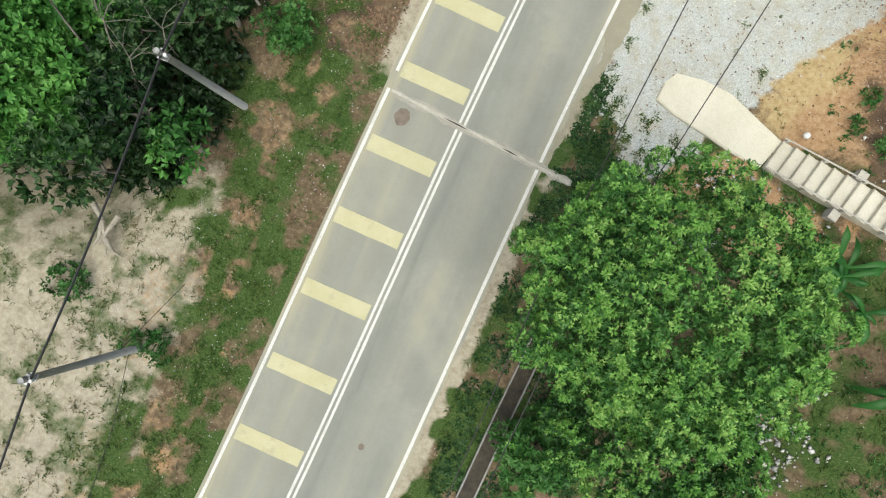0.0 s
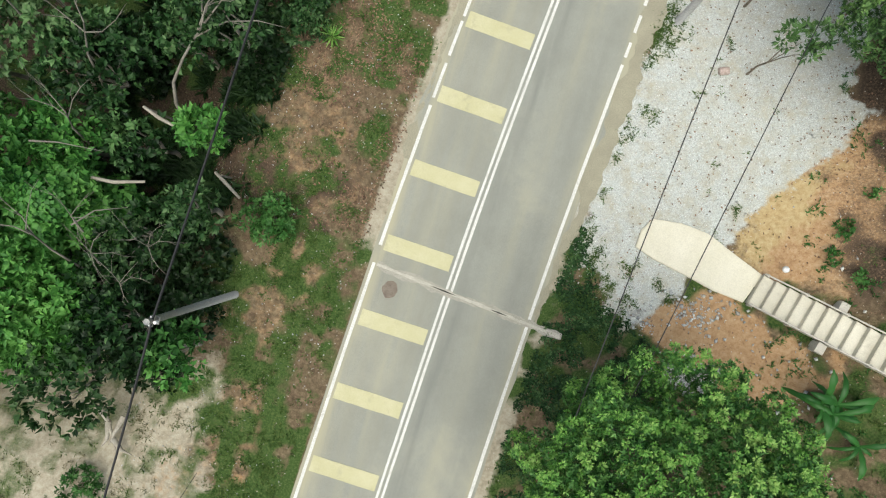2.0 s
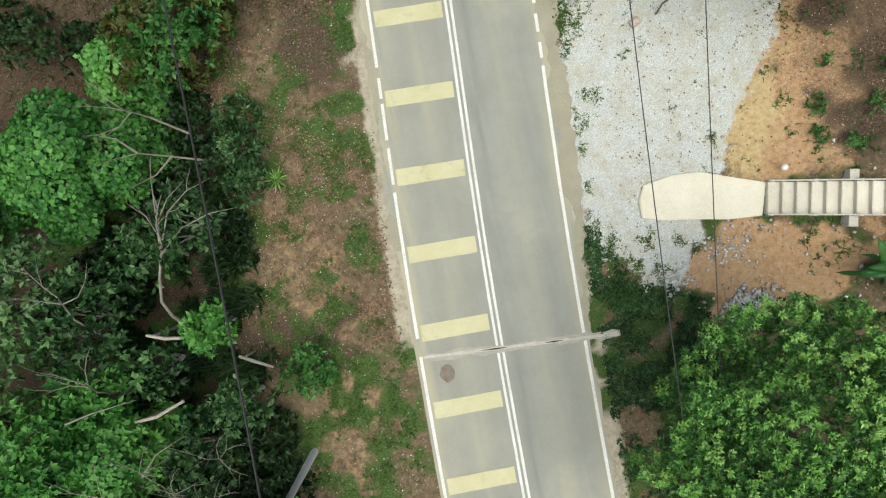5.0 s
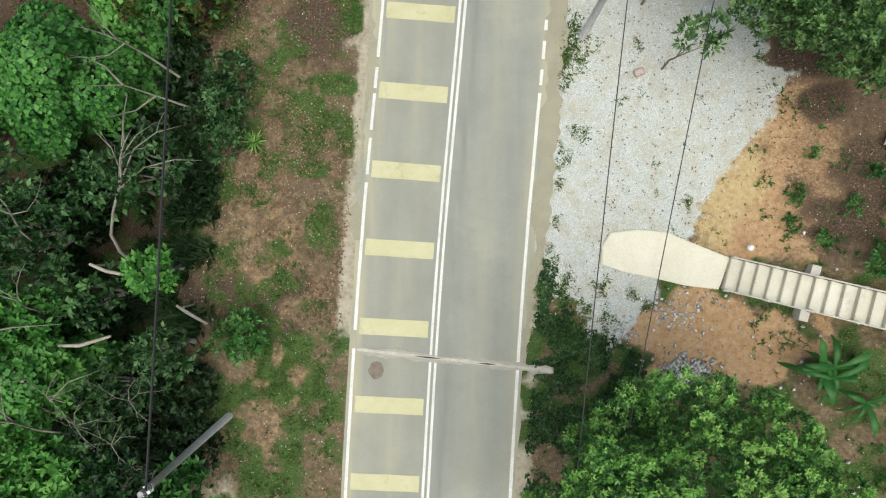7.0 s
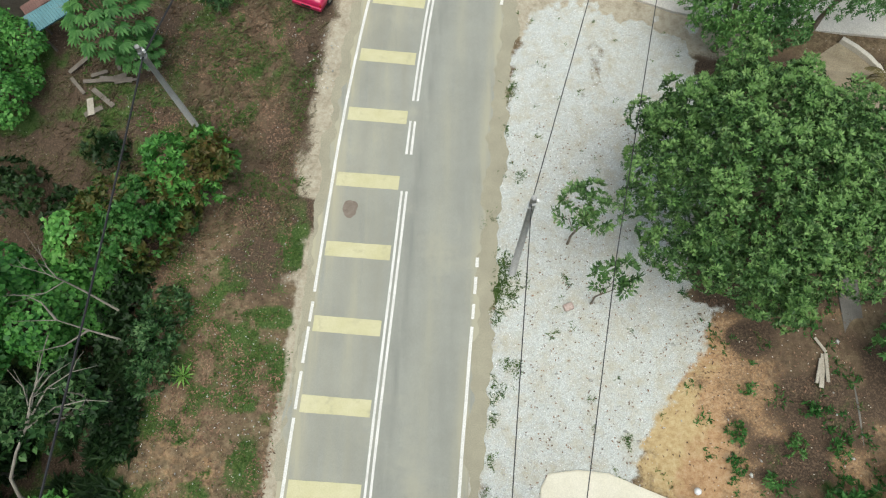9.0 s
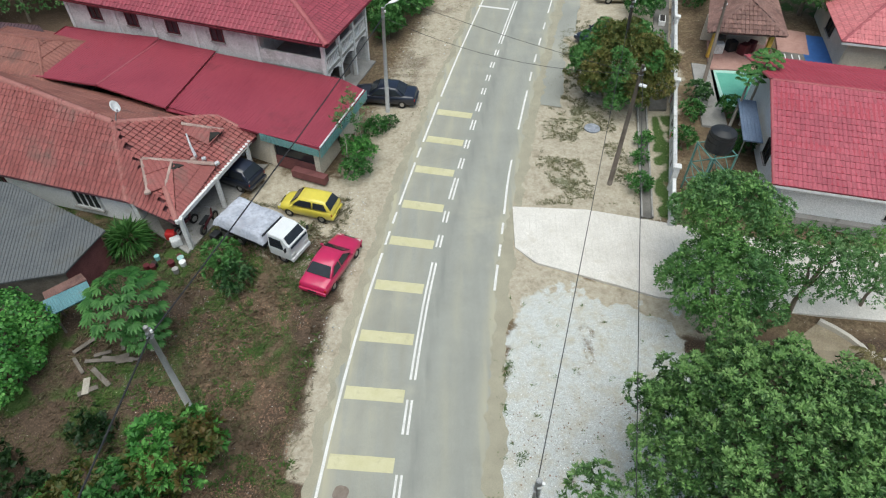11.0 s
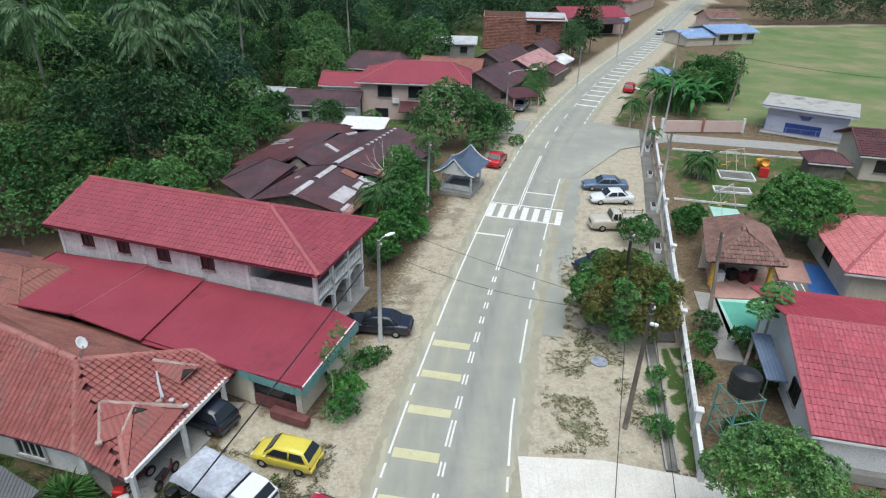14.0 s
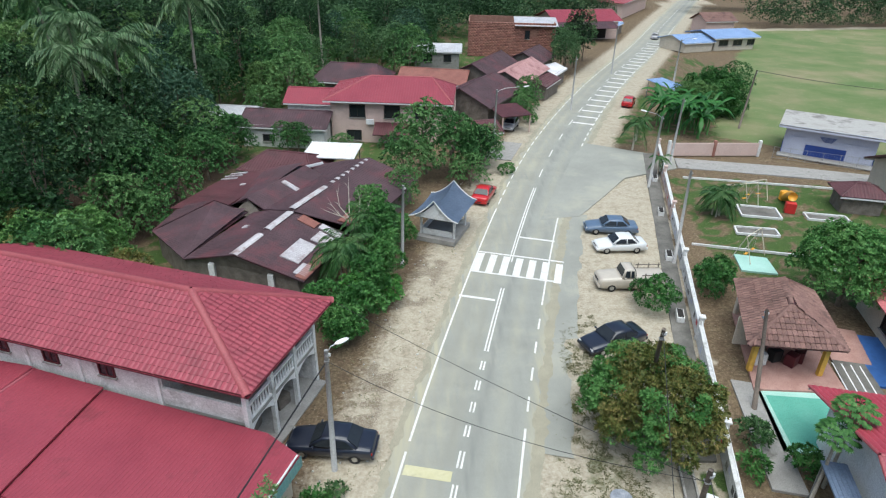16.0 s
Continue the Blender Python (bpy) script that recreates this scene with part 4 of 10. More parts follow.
part("lay_by", bm, M["asphalt"], ro, "worn asphalt widening beside the lane")
# joint across the road with its broken edge, stains
bm = bmesh.new()
pts = [(-4.05 + 0.25 * i, 5.08 - 0.029 * i + 0.03 * noise.noise((i * 0.8, 2, 2))) for i in range(31)]
for (ax, ay), (bx, by) in zip(pts, pts[1:]):
    w0, w1 = (0.055 + 0.05 * noise.noise((q * 2.1, 4, 4)) + 0.05 * max(0, q - 2.6) for q in (ax, bx))
    v = [bm.verts.new((ax, ay - w0, 0.045)), bm.verts.new((bx, by - w1, 0.045)), bm.verts.new((bx, by + w1, 0.045)), bm.verts.new((ax, ay + w0, 0.045))]
    bm.faces.new(v)
wash = bmesh.new()
prev = None
for i in range(121):
    x = -4.0 + 0.0625 * i
    y = 5.08 - 0.116 * (x + 4.0)
    up_, dn_ = (0.13 + 0.16 * noise.noise((x * 0.9, k, 4)) + 0.08 * noise.noise((x * 4.0, k, 8)) for k in (1.5, 6.5))
    cur = (wash.verts.new((x, y - max(0.03, dn_), 0.0435)), wash.verts.new((x, y + max(0.03, up_), 0.0435)))
    if prev:
        wash.faces.new((prev[0], cur[0], cur[1], prev[1]))
    prev = cur
part("patch", wash, surface("sand_washed_over_joint", (0.33, 0.315, 0.275), (0.4, 0.38, 0.33), 3, 0.95, 0.2, 30), ro, "pale sand washed along the joint")
part("patch", bm, surface("sandy_joint_filler", (0.43, 0.4, 0.345), (0.54, 0.51, 0.45), 2, 0.9, 0.3, 30), ro, "sandy filled joint across the asphalt")
bm = bmesh.new()
for ax, bx in ((-1.9, -0.7), (0.55, 1.35)):
    ya_, yb_ = (5.08 - 0.116 * (q + 4.05) for q in (ax, bx))
    v = [bm.verts.new((ax, ya_ - 0.008, 0.049)), bm.verts.new(((ax + bx) / 2, (ya_ + yb_) / 2 - 0.035, 0.049)), bm.verts.new((bx, yb_, 0.049)), bm.verts.new(((ax + bx) / 2, (ya_ + yb_) / 2 + 0.03, 0.049))]
    bm.faces.new(v)
part("crack", bm, M["dark"], ro, "dark open crack in the joint")


def blot(cx, cy, rx, ry, mat, z, label, parent, seed):
    bm = bmesh.new()
    v = [bm.verts.new((cx + rx * math.cos(TAU * k / 40) * (1 + 0.25 * noise.noise((math.cos(TAU * k / 40) * 1.5, math.sin(TAU * k / 40) * 1.5, seed))),
                       cy + ry * math.sin(TAU * k / 40) * (1 + 0.25 * noise.noise((math.cos(TAU * k / 40) * 1.5, math.sin(TAU * k / 40) * 1.5, seed + 5))), z)) for k in range(40)]
    bm.faces.new(v)
    return part("stain", bm, mat, parent, label)


stain = surface("brown_oil_stain", (0.17, 0.135, 0.11), (0.24, 0.2, 0.165), 6, 0.9, 0.2, 40)
blot(-3.3, 4.28, 0.3, 0.32, stain, 0.046, "brown rusty stain on the asphalt", ro, 1)
blot(-1.9, 19.85, 0.3, 0.42, stain, 0.046, "brown oily stain on the asphalt", ro, 2)
blot(-0.3, -7.8, 0.12, 0.12, stain, 0.046, "small dark stain on the asphalt", ro, 3)

# ---- plants ----
def unit(v):
    return v / np.maximum(np.linalg.norm(v, axis=-1, keepdims=True), 1e-9)


def leaf_mesh(P, D, N, L, W, fold=0.25, droop=0.0):
    """Pointed leaves: bases P, axes D, face normals N, lengths L, widths W. Four corners and two faces each."""
    S = unit(np.cross(D, N))
    N = unit(np.cross(S, D))
    L, W = np.asarray(L)[:, None], np.asarray(W)[:, None]
    mid = P + D * L * 0.5
    tip = P + D * L - N * L * droop
    a = mid + S * W * 0.5 + N * W * fold
    b = mid - S * W * 0.5 + N * W * fold
    v = np.stack([P, a, tip, b], 1).reshape(-1, 3)
    k = np.arange(len(P))[:, None] * 4
    f = np.concatenate([k + np.array([[0, 1, 2]]), k + np.array([[0, 2, 3]])], 1).reshape(-1, 3)
    return v, f


def rosettes(C, A, g, k, L, W, spread=0.75, fold=0.22, droop=0.12):
    """k leaves round each centre C, whose shoot points along A."""
    n = len(C)
    A = unit(A)
    ref = np.where(np.abs(A[:, 2:3]) > 0.9, np.array([[1.0, 0, 0]]), np.array([[0, 0, 1.0]]))
    X = unit(np.cross(A, ref))
    Y = np.cross(A, X)
    ph = g.random((n, k)) * 0.8 + np.arange(k)[None] * (TAU * 0.382) + g.random((n, 1)) * TAU
    out = spread * (0.65 + 0.7 * g.random((n, k)))
    D = X[:, None] * np.cos(ph)[..., None] * out[..., None] + Y[:, None] * np.sin(ph)[..., None] * out[..., None] + A[:, None] * (0.45 + 0.3 * g.random((n, k)))[..., None]
    D = unit(D).reshape(-1, 3)
    P = np.repeat(C, k, 0)
    N = unit(np.repeat(A, k, 0) + 0.3 * g.normal(size=(n * k, 3)))
    sc = (0.7 + 0.6 * g.random(n * k)) * np.repeat(0.8 + 0.4 * g.random(n), k)
    return leaf_mesh(P + D * 0.03, D, N, L * sc, W * sc, fold, droop)


def shell(clumps, g, per_area, low=-0.5, depth=0.42, thin=0.8):
    """Points and outward directions over a heap of rounded clumps (centre, radii)."""
    C, A = [], []
    cen = np.array([c for c, _ in clumps], float)
    rad = np.array([r for _, r in clumps], float)
    for c, r in zip(cen, rad):
        area = 4 * math.pi * ((r[0] * r[1]) ** 1.6 / 3 + (r[0] * r[2]) ** 1.6 / 3 + (r[1] * r[2]) ** 1.6 / 3) ** (1 / 1.6)
        n = max(6, int(area * per_area))
        d = unit(g.normal(size=(n, 3)))
        d = d[d[:, 2] > low]
        s = 1 - depth * g.random(len(d)) ** 1.6
        p = c + d * r * s[:, None]
        q = (p[:, None] - cen[None]) / rad[None]
        inn = ((q ** 2).sum(-1) < thin * thin).sum(1)
        own = (((p - c) / r) ** 2).sum(-1) < thin * thin
        keep = inn - own <= 0
        C.append(p[keep])
        A.append(unit(d[keep] / r) + np.array([0, 0, 0.35]))
    return np.concatenate(C), np.concatenate(A)


def heap(g, cx, cy, cz, rx, ry, rz, n, size):
    """Clumps spread over the upper part of an ellipsoid."""
    out = [((cx, cy, cz), (rx * 0.62, ry * 0.62, rz * 0.6))]
    for i in range(n):
        z = 1 - 1.25 * (i + 0.5) / n
        a = i * 2.39996 + g.random() * 0.5
        w = math.sqrt(max(0, 1 - z * z)) * (0.85 + 0.3 * g.random())
        s = size * (0.75 + 0.6 * g.random())
        q = 0.66 + 0.18 * g.random()
        out.append(((cx + rx * w * math.cos(a) * q, cy + ry * w * math.sin(a) * q, cz + rz * z * (q - 0.02)), (s, s, s * 0.85)))
    return out


def limbs(parent, base, tops, r0, mat, lean=0.25, label=""):
    """A tapered trunk that forks into limbs towards the given tops."""
    bm = bmesh.new()
    base = Vector(base)
    mean = sum((Vector(t) for t in tops), Vector()) / len(tops)
    fork = base.lerp(Vector((base.x * (1 - lean) + mean.x * lean, base.y * (1 - lean) + mean.y * lean, mean.z)), 0.42)
    tube(bm, [base - Vector((0, 0, 0.25)), base + Vector((0, 0, 0.12)), base.lerp(fork, 0.5) + Vector((0.06 * r0, 0.1, 0)), fork], [r0 * 1.5, r0 * 1.1, r0 * 0.92, r0 * 0.8], 9)
    part("trunk", bm, mat, parent, label, True)
    for t in tops:
        t = Vector(t)
        bm = bmesh.new()
        m1 = fork.lerp(t, 0.45) + Vector((rng.uniform(-.15, .15), rng.uniform(-.15, .15), 0.12 * (t - fork).length))
        m2 = fork.lerp(t, 0.78) + Vector((rng.uniform(-.12, .12), rng.uniform(-.12, .12), 0.06 * (t - fork).length))
        tube(bm, [fork, m1, m2, t], [r0 * 0.6, r0 * 0.4, r0 * 0.24, r0 * 0.09], 6)
        part("limb", bm, mat, parent, "", True)


def tree(label, x, y, h, rx, ry, depth, n, size, leaf, k, L, W, dens, seed, mat="bark", extra=None, z=None, category="tree", shoots=0.0, low=-0.5, trunk=0.14, name="tree", spread=0.75, fork_tops=5, group="", shoot="shoot", shoot_size=1.0):
    """A broadleaf tree or bush: trunk, limbs, a crown of leaf rosettes; extra: a second leaf kind (material, share)."""
    g = np.random.default_rng(seed)
    z0 = hz(x, y) if z is None else z
    t = thing(name, label, category, pose(x, y, z0), group)
    cl = heap(g, 0, 0, h - depth, rx, ry, depth, n, size)
    C, A = shell(cl, g, dens, low)
    keep = C[:, 2] > 0.05
    C, A = C[keep], A[keep]
    pick = g.random(len(C))
    tone = np.array([noise.noise(Vector(c * 0.5) + Vector((seed, 0, 0))) for c in C])
    second = np.zeros(len(C), bool)
    if extra:
        second = (tone + 0.35 * (pick - 0.5)) > extra[1]
    v, f = rosettes(C[~second], A[~second], g, k, L, W, spread)
    raw("crown", v, f, M[leaf], t)
    if extra and second.any():
        v, f = rosettes(C[second], A[second], g, k, L, W, spread)
        raw("crown", v, f, M[extra[0]], t, "leaves of a second tint")
    # pale shoots sit on the clump tops, where their colour adds the highlights
    if shoots:
        cc, rr = np.array([c for c, _ in cl[1:]]), np.array([r for _, r in cl[1:]])
        o = unit((cc - np.array([0, 0, h - depth])) / np.array([rx, ry, depth]) + 0.4 * g.normal(size=cc.shape) + np.array([0, 0, 0.9]))
        S = np.concatenate([cc + o * rr * 1.05] + [cc + unit(o + 0.75 * g.normal(size=o.shape)) * rr for _ in range(12)]) + np.array([0, 0, 0.12])
        S = S[(S[:, 2] > h - depth * 1.3) & (g.random(len(S)) < shoots)]
        v, f = rosettes(S, np.tile([[0, 0, 1.0]], (len(S), 1)) + 0.3 * g.normal(size=S.shape), g, 13, L * shoot_size, W * shoot_size, 0.85)
        raw("young_shoot", v, f, M[shoot], t, "pale yellow-green young shoots, lightened as lit clump tops")["kind"] = "stuff"
    tops = [Vector(c) * 0.9 + Vector((0, 0, 0.0)) for c, _ in cl[1:1 + fork_tops * 2:2]]
    limbs(t, (0, 0, 0), tops, trunk, M[mat])
    return t


def blanket(name, label, x, y, r, h, leaf, L, dens, seed, category="climbing plant", low=-0.1, n=14, size=1.0):
    """A mound wholly grown over with broad leaves."""
    g = np.random.default_rng(seed)
    t = thing(name, label, category, pose(x, y, hz(x, y)))
    cl = heap(g, 0, 0, h * 0.35, r[0], r[1], h * 0.7, n, size)
    C, A = shell(cl, g, dens, low, 0.16, 0.9)
    keep = C[:, 2] > -0.3
    C, A = C[keep], unit(A[keep])
    k = 2
    P = np.repeat(C, k, 0) + g.normal(size=(len(C) * k, 3)) * 0.05
    N = unit(np.repeat(A, k, 0) + 0.35 * g.normal(size=(len(P), 3)))
    D = unit(np.cross(N, g.normal(size=(len(P), 3))))
    s = 0.65 + 0.7 * g.random(len(P))
    v, f = leaf_mesh(P, D, N, L * s, L * 0.95 * s, 0.1, 0.05)
    raw("leaves", v, f, M[leaf], t)
    bm = bmesh.new()
    for i in range(5):
        a = i * 1.3 + seed
        tube(bm, [(0.2 * math.cos(a), 0.2 * math.sin(a), -0.2), (0.6 * r[0] * math.cos(a) * 0.6, 0.6 * r[1] * math.sin(a) * 0.6, h * 0.4), (0.7 * r[0] * math.cos(a), 0.7 * r[1] * math.sin(a), h * 0.65)], [0.05, 0.04, 0.02], 5)
    part("stem_tangle", bm, M["bark"], t)
    return t


def blades(name, label, pts, g, L, W, mat, lean=0.5, category="grass", per=6):
    """Grass and weeds: tufts of narrow blades at pts (n, 2)."""
    n = len(pts)
    z = height(pts[:, 0], pts[:, 1])
    P = np.repeat(np.column_stack([pts, z - 0.01]), per, 0) + np.column_stack([g.normal(size=(n * per, 2)) * 0.05, np.zeros(n * per)])
    a = g.random(n * per) * TAU
    o = lean * (0.4 + 0.9 * g.random(n * per))
    D = unit(np.column_stack([np.cos(a) * o, np.sin(a) * o, np.ones(n * per) * 0.75]))
    N = unit(np.column_stack([-np.cos(a) * 0.75, -np.sin(a) * 0.75, o]) + 0.2 * g.normal(size=(n * per, 3)))
    s = (0.5 + g.random(n * per)) * np.repeat(0.6 + 0.8 * g.random(n), per)
    v, f = leaf_mesh(P, D, N, L * s, W * (0.7 + 0.6 * g.random(n * per)), 0.15, 0.25)
    ob = raw(name, v, f, M[mat])
    return tagged(ob, label, category, "", "stuff")


def frond(g, L, leaf, rise, curl, n=22, width=0.055):
    """One feather leaf along +x: rachis points, leaflet arrays."""
    t = np.linspace(0, 1, n)
    x = L * t * (1 - 0.15 * curl * t)
    z = L * (rise * t - curl * t * t)
    R = np.column_stack([x, np.zeros(n), z])
    T = unit(np.gradient(R, axis=0))
    P, D, N, LL = [], [], [], []
    for s in (-1, 1):
        for i in range(2, n):
            ll = leaf * math.sin(math.pi * min(0.97, 0.12 + 0.86 * t[i])) ** 0.6
            d = T[i] * 0.55 + np.array([0, s * 1.0, -0.35 - 0.3 * g.random()]) + 0.1 * g.normal(size=3)
            P.append(R[i]); D.append(d); N.append(np.array([0, s * 0.3, 1.0])); LL.append(ll)
    return R, np.array(P), unit(np.array(D)), unit(np.array(N)), np.array(LL)


def palm(label, m, h, nf, L, leaf, seed, trunk=0.13, leafmat="palm", lean=(0.0, 0.0), name="palm_tree", bark="bark_pale", stems=1):
    g = np.random.default_rng(seed)
    t = thing(name, label, "palm", m)
    for s_ in range(stems):
        ox, oy = (0, 0) if stems == 1 else (0.35 * math.cos(s_ * 2.2), 0.35 * math.sin(s_ * 2.2))
        hh = h * (1 - 0.22 * s_ / max(1, stems - 1) if stems > 1 else 1)
        top = Vector((ox + lean[0], oy + lean[1], hh))
        bm = bmesh.new()
        tube(bm, [(ox, oy, -0.2), (ox + lean[0] * 0.25, oy + lean[1] * 0.25, hh * 0.45), top], [trunk * 1.3, trunk, trunk * 0.8], 8)
        part("trunk", bm, M[bark], t, "", True)
        for i in range(nf):
            a = i * 2.39996 + g.random() * 0.4
            up = 0.9 - 1.25 * (i / nf) + 0.15 * g.random()
            R, P, D, N, LL = frond(g, L * (0.85 + 0.3 * g.random()), leaf, up, 0.75 + 0.25 * g.random())
            c, s = math.cos(a), math.sin(a)
            rot = np.array([[c, -s, 0], [s, c, 0], [0, 0, 1.0]])
            T = np.diff(R, axis=0)
            P, D, N = np.concatenate([P, R[:-1]]), np.concatenate([D, unit(T)]), np.concatenate([N, np.tile([[0, 0, 1.0]], (len(T), 1))])
            W = np.concatenate([np.full(len(LL), leaf * 0.13 + 0.02), np.full(len(T), 0.05)])
            LL = np.concatenate([LL, np.linalg.norm(T, axis=1) * 1.3])
            v, f = leaf_mesh(P @ rot.T + np.array(top), D @ rot.T, N @ rot.T, LL, W, 0.15, 0.2)
            raw("frond", v, f, M[leafmat], t)
    return t


def banana(label, m, stems, h, L, seed, name="banana_plant"):
    """Broad paddle leaves arching from a short stem."""
    g = np.random.default_rng(seed)
    t = thing(name, label, "plant", m)
    for s_ in range(stems):
        ox, oy = g.normal(size=2) * (0.75 if stems > 3 else 0.4) * (stems > 1)
        hh = h * (0.75 + 0.4 * g.random())
        bm = bmesh.new()
        tube(bm, [(ox, oy, -0.1), (ox, oy, hh)], [0.12, 0.07], 8)
        part("stem", bm, M["bushy"], t, "green leaf-sheath stem", True)
        for i in range(7):
            a = i * 2.39996 + 2.2 * g.random()
            ll = L * (0.55 + 0.6 * g.random())
            rise = 1.1 - 0.12 * i + 0.2 * g.random()
            bm = bmesh.new()
            prev = None
            for q in range(9):
                u = q / 8 + 0.0
                x, z = ll * u * (1 - 0.2 * u), ll * (rise * u - (0.8 + 0.04 * i) * u * u)
                w = 0.085 * ll * math.sin(math.pi * (0.06 + 0.94 * u)) ** 0.7 * (0 if q == 8 else 1) + 0.01
                row = []
                tear = 1.0 if q in (0, 8) else g.uniform(0.62, 1.1)
                for sgn in (-1, 0, 1):
                    yy = sgn * w * tear
                    zz = z - (0.55 * w if sgn else -0.02)
                    row.append(bm.verts.new((ox + x * math.cos(a) - yy * math.sin(a), oy + x * math.sin(a) + yy * math.cos(a), hh + zz)))
                if prev:
                    for j in range(2):
                        bm.faces.new((prev[j], prev[j + 1], row[j + 1], row[j]))
                prev = row
            part("leaf", bm, M["banana"], t, "", True)
    return t


def bare_branches(label, m, tips, r, mat="bark_pale"):
    """A leafless, forking limb."""
    t = thing("bare_branch", label, "branch", m)
    for path in tips:
        bm = bmesh.new()
        n = len(path)
        tube(bm, path, [r * (1 - 0.85 * i / (n - 1)) for i in range(n)], 6)
        part("twig", bm, M[mat], t, "", True)
    return t


# big mango tree beside the road, and its neighbours to the north
tree("large dense mango tree with pale young shoots beside the road", 6.5, 1.05, 9.2, 5.15, 4.4, 3.6, 200, 0.45, "mango", 11, 0.118, 0.046, 23, 101, shoots=0.85, shoot_size=1.0, trunk=0.26, z=0.0)
tree("lower mango tree grown into the large one", 8.2, -3.0, 6.8, 3.7, 2.9, 3.0, 100, 0.42, "mango", 11, 0.118, 0.046, 22, 120, shoots=0.8, shoot_size=1.0, trunk=0.16, z=0.0)
tree("mango sapling thicket under the large tree", 5.6, -5.2, 3.0, 1.6, 1.6, 2.0, 12, 0.6, "bushy", 10, 0.22, 0.08, 12, 102, shoots=0.1, trunk=0.08, z=0.0, fork_tops=3)
tree("tall dense dark-green mango tree over the gravel", 12.75, 18.8, 7.7, 4.9, 5.4, 4.3, 190, 0.5, "mango_b", 11, 0.14, 0.054, 20, 103, shoots=0.7, shoot="tips", shoot_size=1.0, trunk=0.22, low=-0.7)
tree("leafy side bough tree over the gravel edge", 7.0, 18.3, 4.4, 1.0, 0.9, 0.7, 7, 0.42, "mango_b", 9, 0.22, 0.075, 11, 104, trunk=0.05, fork_tops=3)
tree("small leafy bough at the gravel edge", 7.75, 15.8, 4.3, 0.75, 0.55, 0.5, 5, 0.32, "mango_b", 9, 0.22, 0.075, 11, 119, trunk=0.04, fork_tops=3)
tree("light-leaved rambutan tree beside the concrete drive", 15.5, 31.4, 6.2, 2.7, 2.4, 2.4, 50, 0.52, "lush", 8, 0.15, 0.06, 22, 105, extra=("airy", 0.12), trunk=0.14, low=-0.6)
tree("light-leaved rambutan tree between the mango tree and the drive", 14.3, 27.6, 5.4, 2.8, 2.5, 2.4, 50, 0.52, "lush", 8, 0.15, 0.06, 22, 121, extra=("airy", 0.12), trunk=0.14, low=-0.6)
tree("airy tree with thin foliage beside the concrete drive", 18.9, 28.6, 5.0, 3.0, 2.3, 1.7, 46, 0.5, "lush", 7, 0.14, 0.056, 20, 106, extra=("airy", 0.0), trunk=0.12)
tree("thin wispy tree over the concrete drive", 22.6, 29.0, 4.6, 2.4, 2.0, 1.2, 34, 0.45, "lush", 7, 0.14, 0.056, 13, 122, trunk=0.08)
tree("round mango tree with bronze new leaves beside the road", 14.4, 47.9, 5.5, 3.8, 4.0, 3.4, 110, 0.5, "bushy", 9, 0.19, 0.062, 19, 107, extra=("autumn", -0.06), low=-0.75, trunk=0.2, z=0.0)
tree("dense garden mango tree behind the boundary wall", 32.4, 60.2, 6.2, 4.0, 3.8, 3.0, 50, 0.8, "bushy", 8, 0.24, 0.09, 11, 108, trunk=0.18)
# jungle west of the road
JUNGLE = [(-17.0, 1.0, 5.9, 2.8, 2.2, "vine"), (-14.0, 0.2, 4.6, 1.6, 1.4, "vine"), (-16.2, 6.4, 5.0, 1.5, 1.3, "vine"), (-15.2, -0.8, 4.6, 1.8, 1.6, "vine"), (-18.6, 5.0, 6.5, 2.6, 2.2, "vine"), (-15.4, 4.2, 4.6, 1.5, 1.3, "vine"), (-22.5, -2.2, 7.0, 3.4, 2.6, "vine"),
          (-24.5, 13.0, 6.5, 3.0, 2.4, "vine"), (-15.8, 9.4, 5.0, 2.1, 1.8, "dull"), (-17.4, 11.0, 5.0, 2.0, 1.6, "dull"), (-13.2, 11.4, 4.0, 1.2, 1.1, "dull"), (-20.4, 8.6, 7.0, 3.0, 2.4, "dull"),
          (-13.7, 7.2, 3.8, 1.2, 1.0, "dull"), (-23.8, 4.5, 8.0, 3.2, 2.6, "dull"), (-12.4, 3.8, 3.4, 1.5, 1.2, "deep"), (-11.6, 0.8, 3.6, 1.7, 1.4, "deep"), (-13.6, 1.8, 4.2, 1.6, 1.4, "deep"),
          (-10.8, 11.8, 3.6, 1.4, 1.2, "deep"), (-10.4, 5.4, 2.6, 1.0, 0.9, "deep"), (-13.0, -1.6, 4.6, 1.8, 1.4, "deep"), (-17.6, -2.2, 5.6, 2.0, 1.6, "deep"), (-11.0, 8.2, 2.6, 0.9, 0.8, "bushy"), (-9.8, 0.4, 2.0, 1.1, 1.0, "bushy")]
# the deep kind's dark leaf tone stands for shade inside the gully
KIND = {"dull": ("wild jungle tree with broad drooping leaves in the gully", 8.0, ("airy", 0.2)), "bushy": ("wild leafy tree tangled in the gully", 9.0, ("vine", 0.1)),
        "vine": ("bright-leaved creeper-hung tree in the gully", 12.0, None), "deep": ("thin gully tree with leaves coloured dark for deep shade", 6.5, ("dull", 0.22))}
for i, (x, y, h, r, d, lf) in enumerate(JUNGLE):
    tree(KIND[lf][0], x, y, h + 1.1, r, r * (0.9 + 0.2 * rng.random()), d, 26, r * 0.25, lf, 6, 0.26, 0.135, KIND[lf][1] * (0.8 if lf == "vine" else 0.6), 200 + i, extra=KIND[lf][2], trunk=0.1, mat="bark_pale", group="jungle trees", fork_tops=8)


